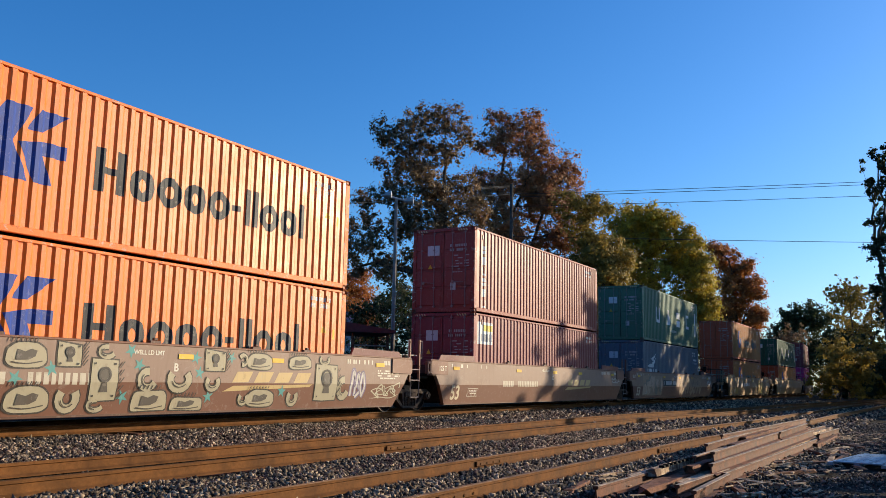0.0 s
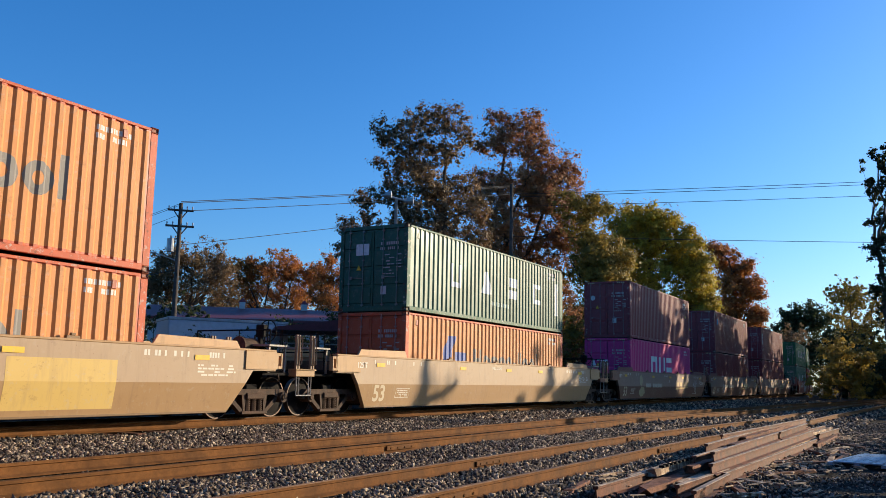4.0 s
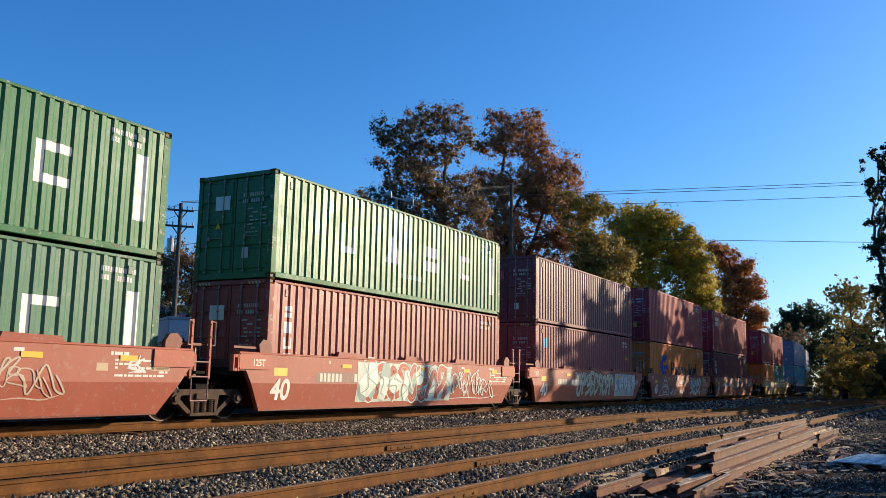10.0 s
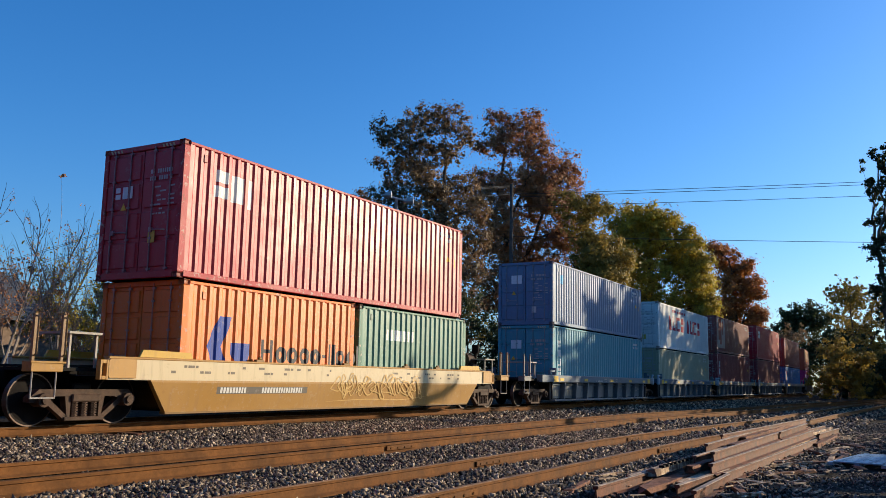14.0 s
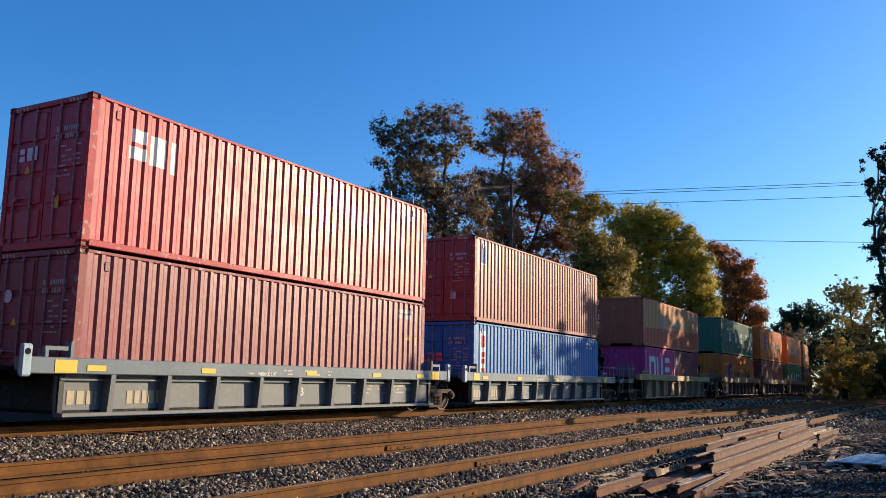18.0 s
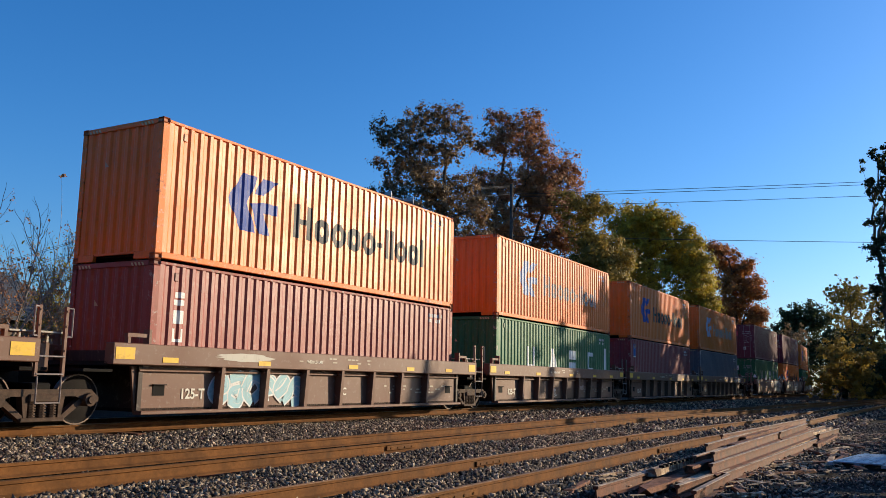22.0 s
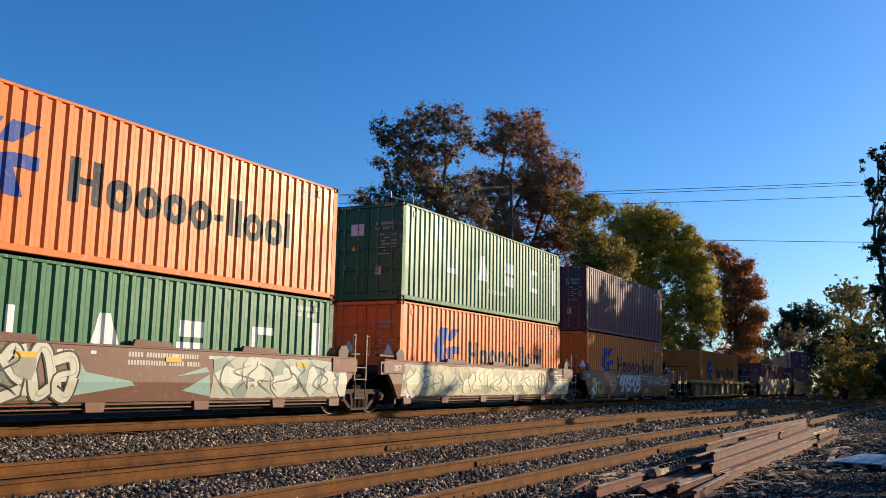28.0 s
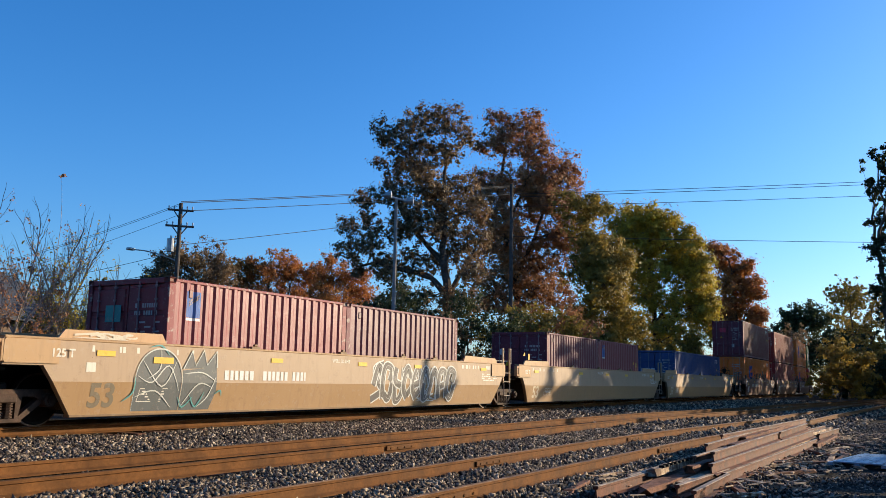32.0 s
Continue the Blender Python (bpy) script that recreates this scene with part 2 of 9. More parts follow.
def prism(bm, pts, y0, y1):
    """A plate with the outline pts in x and z, from y0 to y1."""
    a = [bm.verts.new((x, y0, z)) for x, z in pts]
    b = [bm.verts.new((x, y1, z)) for x, z in pts]
    bm.faces.new(a)
    bm.faces.new(b[::-1])
    for i in range(len(pts)):
        j = (i + 1) % len(pts)
        bm.faces.new((a[i], b[i], b[j], a[j]))


def rod(bm, p, q, r, n=6, r2=None):
    p, q = Vector(p), Vector(q)
    d = q - p
    m = Matrix.Translation((p + q) / 2) @ d.to_track_quat("Z", "Y").to_matrix().to_4x4()
    bmesh.ops.create_cone(bm, cap_ends=True, segments=n, radius1=r, radius2=r if r2 is None else r2, depth=d.length, matrix=m)


CACHE = {}


def cached(key, build, material):
    if key not in CACHE:
        bm = bmesh.new()
        build(bm)
        CACHE[key] = mesh_of(bm, key if isinstance(key, str) else key[0], material)
    return CACHE[key]


# ---- ground and tracks ----
def build_ground():
    xs = [-900, -300, -100, -40] + [-20 + 4 * i for i in range(40)] + [170, 220, 300, 500, 900, 1600]
    ys = [-900, -300, -100, -60, -30, -15, -8, -4, -2, 0, 1.2, 2.5, 3.8, 5.2, 6.2, 7.0, 7.9, 8.16, 8.34, 8.9, 9.44, 9.62, 10, 11.2, 12.2, 13.2, 14.5, 16.2, 17.5, 19, 24,
          32, 45, 60, 100, 200, 500, 1200]
    verts, faces = [], []
    for y in ys:
        for x in xs:
            near = -20 < x < 130 and -4 < y < 60
            verts.append((x, y, ground_z(y) + (0.03 * noise.noise((x * 0.3, y * 0.6, 0)) if near else 0.0)))
    n = len(xs)
    for j in range(len(ys) - 1):
        for i in range(n - 1):
            faces.append((j * n + i, j * n + i + 1, (j + 1) * n + i + 1, (j + 1) * n + i))
    g = place("ground", raw_mesh("ground", verts, faces, GROUND))
    tagged(g, "dark cinder and gravel ground along the railway", "ground", kind="structure")


build_ground()

RAIL_PROFILE = ((-0.07, -0.17), (0.07, -0.17), (0.07, -0.157), (0.012, -0.135), (0.010, -0.045), (0.034, -0.035), (0.036, -0.006),
                (0.026, 0.0), (-0.026, 0.0), (-0.036, -0.006), (-0.034, -0.035), (-0.010, -0.045), (-0.012, -0.135), (-0.07, -0.157))


def rail_mesh(name, line, head_mat):
    """A rail swept along line, a list of (x, y, z of the head)."""
    k = len(RAIL_PROFILE)
    verts, faces = [], []
    for i, p in enumerate(line):
        a, b = line[max(i - 1, 0)], line[min(i + 1, len(line) - 1)]
        d = Vector((b[0] - a[0], b[1] - a[1], 0)).normalized()
        s = Vector((-d.y, d.x, 0))
        for u, w in RAIL_PROFILE:
            verts.append((p[0] + s.x * u, p[1] + s.y * u, p[2] + w))
    for i in range(len(line) - 1):
        for j in range(k):
            faces.append((i * k + j, i * k + (j + 1) % k, (i + 1) * k + (j + 1) % k, (i + 1) * k + j))
    faces.append(tuple(range(k))[::-1])
    faces.append(tuple((len(line) - 1) * k + j for j in range(k)))
    me = raw_mesh(name, verts, faces, RUST)
    me.materials.append(head_mat)
    for f in me.polygons:
        if len(f.vertices) == 4 and f.index % k in (6, 7, 8):
            f.material_index = 1
    return me


def lerp_table(table, x):
    for (x0, y0), (x1, y1) in zip(table, table[1:]):
        if x <= x1:
            f = min(max((x - x0) / (x1 - x0), 0.0), 1.0)
            f = f * f * (3 - 2 * f) if (x1 - x0) < 40 else f
            return y0 + (y1 - y0) * f
    return table[-1][1]


SIDE_TRACKS = {
    "siding_track": (((-900, 8.9), (26, 8.88), (50, 7.4), (80, 5.1), (120, 1.8), (300, -20.0)), HEAD - 0.14),
    "yard_track": (((-900, 5.47), (18, 5.42), (34, 4.7), (66, 4.1), (120, 1.0), (300, -21.0)), HEAD - 0.235),
}


def sleeper_mesh():
    bm = bmesh.new()
    box(bm, -0.115, 0.115, -1.3, 1.3, -0.18, 0.0, 0.012)
    return mesh_of(bm, "sleeper", TIMBER)


SLEEPER = sleeper_mesh()


def build_track(name, label, centre, head_z, head_mat, x0, x1):
    root = tagged(new(name), label, "railway track", kind="structure")
    steps = [-620, -200, -60] + [-20 + 2.0 * i for i in range(90)] + [180 + 20 * i for i in range(18)]
    for side in (-0.7535, 0.7535):
        line = []
        for s in steps:
            x, y, a = centre(s)
            line.append((x - math.sin(a) * side, y + math.cos(a) * side, head_z))
        place("rail", rail_mesh("rail", line, head_mat), root)
    s = x0
    rnd = random.Random(7)
    while s < x1:
        x, y, a = centre(s)
        place("sleeper", SLEEPER, root, m=pose(x + rnd.uniform(-0.03, 0.03), y, head_z - (0.175 if name == "main_track" else 0.20) + rnd.uniform(-0.02, 0.0), 0, 0, math.degrees(a) + rnd.uniform(-1, 1)))
        s += 0.56
    return root


def side_centre(table):
    def centre(s):
        y0, y1 = lerp_table(table, s - 0.5), lerp_table(table, s + 0.5)
        return s, lerp_table(table, s), math.atan2(y1 - y0, 1.0)
    return centre


build_track("main_track", "main railway track with worn shining rail heads", on_track, HEAD, SHINE, 0.0, 110.0)
build_track("siding_track", "rusty unused railway track in grey ballast", side_centre(SIDE_TRACKS["siding_track"][0]), SIDE_TRACKS["siding_track"][1], RUST, 2.0, 70.0)
build_track("yard_track", "old rusty railway track half sunk in ballast", side_centre(SIDE_TRACKS["yard_track"][0]), SIDE_TRACKS["yard_track"][1], GREYRAIL, 2.0, 60.0)


def build_joints():
    """Bolted joint bars on the near rails."""
    bm = bmesh.new()
    box(bm, -0.45, 0.45, -0.045, -0.012, -0.125, -0.05, 0.008)
    for i in range(4):
        rod(bm, (-0.33 + 0.22 * i, -0.056, -0.09), (-0.33 + 0.22 * i, -0.04, -0.09), 0.016, 6)
    me = mesh_of(bm, "joint_bar", RUST)
    for x, table, z in ((12.9, "siding_track", 0), (12.4, "yard_track", 1), (19.8, "yard_track", 1), (8.6, "yard_track", 0), (17.0, "yard_track", 0)):
        y = lerp_table(SIDE_TRACKS[table][0], x) + (0.7535 if z else -0.7535)
        j = place("joint_bar", me, None, m=pose(x, y, SIDE_TRACKS[table][1]))
        tagged(j, "rusty bolted bar joining two old rails", "rail joint", group="rail joints")


build_joints()


# ---- shipping containers ----
W = 2.438
PITCH, SEG = 0.278, (0.084, 0.055, 0.084, 0.055)
DEEP = 0.036
LEN = {"H": 12.192, "S": 12.192, "T": 6.058}
TALL = {"H": 2.896, "S": 2.591, "T": 2.591}


def wave(length):
    """The corrugation's breaks over a panel of that length: (x from the middle, depth)."""
    n = int(length / PITCH)
    x = -n * PITCH / 2
    out = [(-length / 2, 0.0)]
    for _ in range(n):
        out += [(x, 0.0), (x + SEG[0] / 2, 0.0), (x + SEG[0] / 2 + SEG[1], DEEP), (x + SEG[0] / 2 + SEG[1] + SEG[2], DEEP),
                (x + SEG[0] / 2 + SEG[1] + SEG[2] + SEG[3], 0.0)]
        x += PITCH
    out.append((length / 2, 0.0))
    return [p for i, p in enumerate(out) if i == 0 or p[0] - out[i - 1][0] > 1e-5]


def wave_depth(breaks, x):
    for (x0, d0), (x1, d1) in zip(breaks, breaks[1:]):
        if x <= x1:
            return d0 + (d1 - d0) * max(0.0, x - x0) / (x1 - x0)
    return 0.0


def sheet(bm, breaks, z0, z1, y):
    prev = None
    for x, d in breaks:
        cur = (bm.verts.new((x, y + d, z0)), bm.verts.new((x, y + d, z1)))
        if prev:
            bm.faces.new((prev[0], cur[0], cur[1], prev[1]))
        prev = cur


def casting(bm):
    box(bm, -0.089, 0.089, -0.081, 0.081, -0.059, 0.059, 0.008)
    for f in [f for f in bm.faces if f.calc_area() > 0.012]:
        r = bmesh.ops.inset_region(bm, faces=[f], thickness=0.035, depth=0.0)
        bmesh.ops.translate(bm, verts=f.verts, vec=-f.normal * 0.03)


def door_leaf(bm, h):
    """One door leaf facing -x, hinged at its outer edge, with pressed panels."""
    w = 1.13
    vs = {}
    zs = [0.0] + [0.06 + i * (h - 0.08) / 4 + q for i in range(4) for q in (0.03, (h - 0.08) / 4 - 0.05)] + [h]
    ys = (-w / 2, -w / 2 + 0.06, w / 2 - 0.06, w / 2)
    for a, y in enumerate(ys):
        for c, z in enumerate(zs):
            vs[a, c] = bm.verts.new((-0.02, y, z))
    panels = []
    for a in range(3):
        for c in range(len(zs) - 1):
            f = bm.faces.new((vs[a, c], vs[a, c + 1], vs[a + 1, c + 1], vs[a + 1, c]))
            if a == 1 and c % 2 == 1:
                panels.append(f)
    r = bmesh.ops.extrude_face_region(bm, geom=bm.faces[:])
    bmesh.ops.translate(bm, verts=[g for g in r["geom"] if isinstance(g, bmesh.types.BMVert)], vec=(0.05, 0, 0))
    for f in panels:
        if f.is_valid:
            bmesh.ops.inset_region(bm, faces=[f], thickness=0.025, depth=0.0)
            bmesh.ops.translate(bm, verts=f.verts, vec=(-0.025, 0, 0))


def container_meshes(size):
    L, H = LEN[size], TALL[size]
    c = {}
    br = wave(L - 0.36)
    c["side_panel"] = cached(("side_panel", size), lambda bm: sheet(bm, br, 0.13, H - 0.05, -W / 2 + 0.012), PAINT)
    c["bottom_rail"] = cached(("bottom_rail", size), lambda bm: box(bm, -L / 2 + 0.18, L / 2 - 0.18, -W / 2 + 0.004, -W / 2 + 0.10, 0.03, 0.155, 0.01), WORN)
    c["top_rail"] = cached(("top_rail", size), lambda bm: box(bm, -L / 2 + 0.18, L / 2 - 0.18, -W / 2 + 0.004, -W / 2 + 0.07, H - 0.085, H - 0.025, 0.008), WORN)
    c["corner_post"] = cached(("corner_post", size), lambda bm: box(bm, -L / 2 + 0.004, -L / 2 + 0.19, -W / 2 + 0.004, -W / 2 + 0.14, 0.118, H - 0.118, 0.012), WORN)
    c["corner_casting"] = cached("corner_casting", casting, WORN)

    def roof(bm):
        box(bm, -L / 2 + 0.1, L / 2 - 0.1, -W / 2 + 0.07, W / 2 - 0.07, H - 0.05, H - 0.03)
        n = int(L / 0.6)
        for i in range(n):
            x = -L / 2 + 0.4 + i * (L - 0.8) / (n - 1)
            box(bm, x - 0.12, x + 0.12, -W / 2 + 0.2, W / 2 - 0.2, H - 0.03, H - 0.012, 0.006)
    c["roof"] = cached(("roof", size), roof, PAINT)

    def floor(bm):
        box(bm, -L / 2 + 0.19, L / 2 - 0.19, -W / 2 + 0.1, W / 2 - 0.1, 0.10, 0.15)
        for i in range(int(L / 0.6)):
            x = -L / 2 + 0.4 + i * 0.6
            box(bm, x - 0.03, x + 0.03, -W / 2 + 0.1, W / 2 - 0.1, 0.01, 0.10)
    c["floor_frame"] = cached(("floor_frame", size), floor, BLACK)
    ebr = wave(W - 0.3)

    def front(bm):
        sheet(bm, ebr, 0.16, H - 0.1, 0.03)
        bmesh.ops.rotate(bm, verts=bm.verts, cent=(0, 0, 0), matrix=Matrix.Rotation(-math.pi / 2, 3, "Z"))
        bmesh.ops.translate(bm, verts=bm.verts, vec=(-L / 2, 0, 0))
    c["front_panel"] = cached(("front_panel", size), front, PAINT)

    def header(bm):
        box(bm, -L / 2 + 0.01, -L / 2 + 0.10, -W / 2 + 0.14, W / 2 - 0.14, H - 0.12, H - 0.008, 0.01)
    c["header"] = cached(("header", size), header, PAINT)

    def sill(bm):
        box(bm, -L / 2 + 0.01, -L / 2 + 0.10, -W / 2 + 0.14, W / 2 - 0.14, 0.01, 0.16, 0.01)
    c["sill"] = cached(("sill", size), sill, PAINT)

    def split_sill(bm):
        box(bm, -L / 2 + 0.01, -L / 2 + 0.10, -W / 2 + 0.14, -0.6, 0.01, 0.16, 0.01)
        box(bm, -L / 2 + 0.01, -L / 2 + 0.10, 0.6, W / 2 - 0.14, 0.01, 0.16, 0.01)
        box(bm, -L / 2 + 0.03, -L / 2 + 0.10, -0.6, 0.6, 0.13, 0.17)
    c["split_sill"] = cached(("split_sill", size), split_sill, PAINT)
    c["door"] = cached(("door", size), lambda bm: door_leaf(bm, H - 0.28), PAINT)

    def lockrod(bm):
        rod(bm, (-0.065, 0, 0.0), (-0.065, 0, H - 0.22), 0.016, 6)
        for z in (0.05, 0.7, 1.4, 2.0, H - 0.32):
            box(bm, -0.078, -0.03, -0.04, 0.04, z - 0.02, z + 0.02)
    c["lock_rod"] = cached(("lock_rod", size), lockrod, WORN)

    def handle(bm):
        rod(bm, (-0.085, -0.02, 0), (-0.085, 0.42, 0.03), 0.014, 5)
        box(bm, -0.1, -0.05, 0.36, 0.44, -0.03, 0.07)
    c["door_handle"] = cached("door_handle", handle, WORN)
    return c


TURN = Matrix.Rotation(math.pi, 4, "Z")


def flat_polys(bm, polys):
    for pts in polys:
        bm.faces.new([bm.verts.new((x, 0, z)) for x, z in pts])


def rect(x0, x1, z0, z1):
    return [(x0, z0), (x1, z0), (x1, z1), (x0, z1)]


def ring(cx, cz, rx, rz, t, n=14):
    out = []
    for i in range(n):
        a, b = 2 * math.pi * i / n, 2 * math.pi * (i + 1) / n
        out.append([(cx + rx * math.cos(a), cz + rz * math.sin(a)), (cx + rx * math.cos(b), cz + rz * math.sin(b)),
                    (cx + (rx - t) * math.cos(b), cz + (rz - t) * math.sin(b)), (cx + (rx - t) * math.cos(a), cz + (rz - t) * math.sin(a))])
    return out


def disc(cx, cz, r, n=14):
    return [[(cx + r * math.cos(2 * math.pi * i / n), cz + r * math.sin(2 * math.pi * i / n)) for i in range(n)]]


def rows_of_bars(x0, x1, z, rows, h, gap, seed, filled=0.75):
    """Plain bars in place of small writing."""
    r = random.Random(seed)
    out = []
    for i in range(rows):
        x, top = x0, z - i * (h + gap)
        while x < x1 - 0.03:
            big = h > 0.085
            w = min(r.uniform(0.42, 0.62) * h if big else r.uniform(0.05, 0.2), x1 - x)
            if r.random() < filled:
                out.append(rect(x, x + w, top - h, top))
            x += w + (0.24 * h if big else 0.03)
    return out


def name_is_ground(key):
    return key.startswith(("patch_ground", "sunlit_H", "sunlit_S", "sunlit_top"))


def on_wave(key, polys, size, material=None):
    """Paint that follows the corrugated side: polys in metres from the container's near left lower corner."""
    full = (key, size)
    if full not in CACHE:
        L = LEN[size]
        br = wave(L - 0.36)
        bm = bmesh.new()
        flat_polys(bm, [[(x - L / 2, z) for x, z in p] for p in polys])
        lo, hi = min(v.co.x for v in bm.verts), max(v.co.x for v in bm.verts)
        for x, _ in br:
            if lo < x < hi:
                bmesh.ops.bisect_plane(bm, geom=bm.verts[:] + bm.edges[:] + bm.faces[:], plane_co=(x, 0, 0), plane_no=(1, 0, 0))
        for v in bm.verts:
            v.co.y = -W / 2 + 0.012 - (0.0012 if name_is_ground(key) else 0.002) + wave_depth(br, v.co.x)
        for f in bm.faces:
            f.normal_update()
            if f.normal.y > 0:
                f.normal_flip()
        me = bpy.data.meshes.new(key)
        bm.to_mesh(me)
        bm.free()
        me.materials.append(material or DECAL)
        CACHE[full] = me
    return CACHE[full]


NAVY, GREYBLUE, WHITE, REDPAINT, YELLOW, SKYBLUE = (0.008, 0.045, 0.27), (0.015, 0.018, 0.026), (0.72, 0.72, 0.68), (0.5, 0.02, 0.04), (0.75, 0.42, 0.02), (0.03, 0.35, 0.6)


def wordmark(x, z, s, spec):
    """A wordmark as plain tall bars, short bars and rings, s metres high."""
    out, start = [], x
    for kind in spec:
        if kind == "B":      # broad block with a cut
            out += [rect(x, x + 0.22 * s, z, z + s), rect(x + 0.5 * s, x + 0.72 * s, z, z + s), rect(x + 0.22 * s, x + 0.5 * s, z + 0.42 * s, z + 0.58 * s)]
            x += 0.86 * s
        elif kind == "r":    # ring on the line
            out += ring(x + 0.3 * s, z + 0.36 * s, 0.33 * s, 0.38 * s, 0.22 * s)
            x += 0.72 * s
        elif kind == "d":    # ring with a bar that hangs or stands
            out += ring(x + 0.3 * s, z + 0.36 * s, 0.32 * s, 0.36 * s, 0.19 * s)
            out.append(rect(x + 0.2 * s, x + 0.6 * s, z - 0.26 * s, z - 0.1 * s))
            x += 0.76 * s
        elif kind == "u":
            out += ring(x + 0.3 * s, z + 0.36 * s, 0.32 * s, 0.36 * s, 0.19 * s)
            out.append(rect(x + 0.2 * s, x + 0.6 * s, z + 0.82 * s, z + s))
            x += 0.76 * s
        elif kind == "l":
            out.append(rect(x, x + 0.19 * s, z, z + s))
            x += 0.27 * s
        elif kind == "-":
            out.append(rect(x, x + 0.28 * s, z + 0.32 * s, z + 0.48 * s))
            x += 0.42 * s
        else:                # a gap
            x += 0.3 * s
    return [[(start + (px - start) * 1.17, pz) for px, pz in p] for p in out]


def slab(x, z, w, h, notch):
    """A heavy block with a notch, for bold capital marks."""
    t = 0.24 * w
    if notch == "down":
        return [rect(x, x + t, z, z + h), rect(x + w - t, x + w, z, z + h), rect(x + t, x + w - t, z, z + t)]
    if notch == "up":
        return [[(x, z), (x + w, z), (x + 0.66 * w, z + h), (x + 0.34 * w, z + h)]]
    if notch == "bars":
        return [rect(x, x + w, z, z + 0.42 * h), rect(x + 0.1 * w, x + w, z + 0.56 * h, z + h)]
    if notch == "side":
        return [rect(x, x + t, z, z + h), rect(x + t, x + w, z, z + t), rect(x + t, x + w, z + h - t, z + h)]
    return [rect(x, x + w, z, z + h)]


def design_parts(root, design, size):
    H = TALL[size]
    k = H / 2.896

    def add(key, polys, colour, name="marking", label=""):
        tagged(place(name, on_wave(key, polys, size), root, colour, label=label), kind="stuff" if len(polys) > 1 else "")

    if design == "sunlit_mark":
        # whole side painted paler than the ends: sunlight put into its colour
        add("sunlit_" + size, [rect(0.2 + 0.98 * i, 0.2 + 0.98 * (i + 1), 0.2 * k, 2.78 * k) for i in range(12)], (0.56, 0.22, 0.062), "faded_paint", "faded side paint with sunlit paleness put into its colour")
        tagged(place("emblem", on_wave("sunlit_emblem_" + size, [[(2.2, 1.6 * k), (2.6, 0.95 * k), (3.1, 0.95 * k), (2.8, 1.6 * k), (3.1, 2.25 * k), (2.6, 2.25 * k)], [(3.0, 1.45 * k), (3.4, 0.95 * k), (3.8, 1.45 * k), (3.8, 1.7 * k), (3.0, 1.7 * k)]], size), root, (0.10, 0.14, 0.36), Matrix.Translation((0, -0.0015, 0)), "faded blue emblem"), kind="stuff")
        tagged(place("wordmark", on_wave("sunlit_word_" + size, wordmark(4.3, 1.07 * k, 0.8 * k, "Brrrr-llrrl"), size), root, (0.20, 0.18, 0.16), Matrix.Translation((0, -0.0015, 0)), "faded grey wordmark"), kind="stuff")
    elif design in ("orange_mark", "orange_washed"):
        washed = design == "orange_washed"
        x = 1.95
        z0, z1 = 0.95 * k, 2.25 * k
        m = (z0 + z1) / 2
        add("emblem_" + size, [[(x, m), (x + 0.45, z0), (x + 0.95, z0), (x + 0.62, m), (x + 0.95, z1), (x + 0.45, z1)],
                               [(x + 0.72, m), (x + 1.05, z0), (x + 1.4, z0), (x + 1.2, m - 0.15), (x + 1.65, m - 0.15), (x + 1.65, m + 0.1), (x + 1.2, m + 0.1)],
                               [(x + 0.85, m + 0.25), (x + 1.15, m + 0.25), (x + 1.65, z1), (x + 1.1, z1)]], (0.38, 0.43, 0.56) if washed else NAVY, "emblem", "washed-out pale blue emblem" if washed else "navy blue painted emblem")
        add("wordmark_" + size, wordmark(4.22, 1.07 * k, 0.83 * k, "Brrrr-llrrl"), (0.36, 0.29, 0.24) if washed else GREYBLUE, "wordmark", "washed-out grey wordmark" if washed else "dark grey painted wordmark")
    elif design == "orange_short":
        add("emblem_t", [[(0.75, 1.25), (1.1, 0.6), (1.5, 0.6), (1.2, 1.25), (1.5, 1.9), (1.1, 1.9)], [(1.5, 1.1), (1.9, 0.6), (2.1, 1.1), (2.1, 1.35), (1.5, 1.35)]], NAVY, "emblem")
        add("wordmark_t", wordmark(2.45, 0.95, 0.52, "Brrrr-llrrl"), GREYBLUE, "wordmark")
    elif design == "green_mark":
        polys = slab(2.7, 1.1 * k, 0.72, 0.85 * k, "down") + slab(4.85, 1.1 * k, 0.78, 0.85 * k, "up") + slab(7.0, 1.1 * k, 0.72, 0.85 * k, "bars") + slab(9.2, 1.1 * k, 0.72, 0.85 * k, "side")
        add("letters_" + size, polys, WHITE, "wordmark", "white painted block marks")
        add("panel_" + size, [rect(11.35, 11.65, 0.75 * k, 2.2 * k)], WHITE, "marking_panel", "white vertical panel")
        add("small_" + size, rows_of_bars(5.6, 7.2, 0.85 * k, 1, 0.14, 0.1, 3), (0.45, 0.55, 0.45))
    elif design == "pink_mark":
        x = 0.8 if size == "T" else 3.7
        s = 1.35
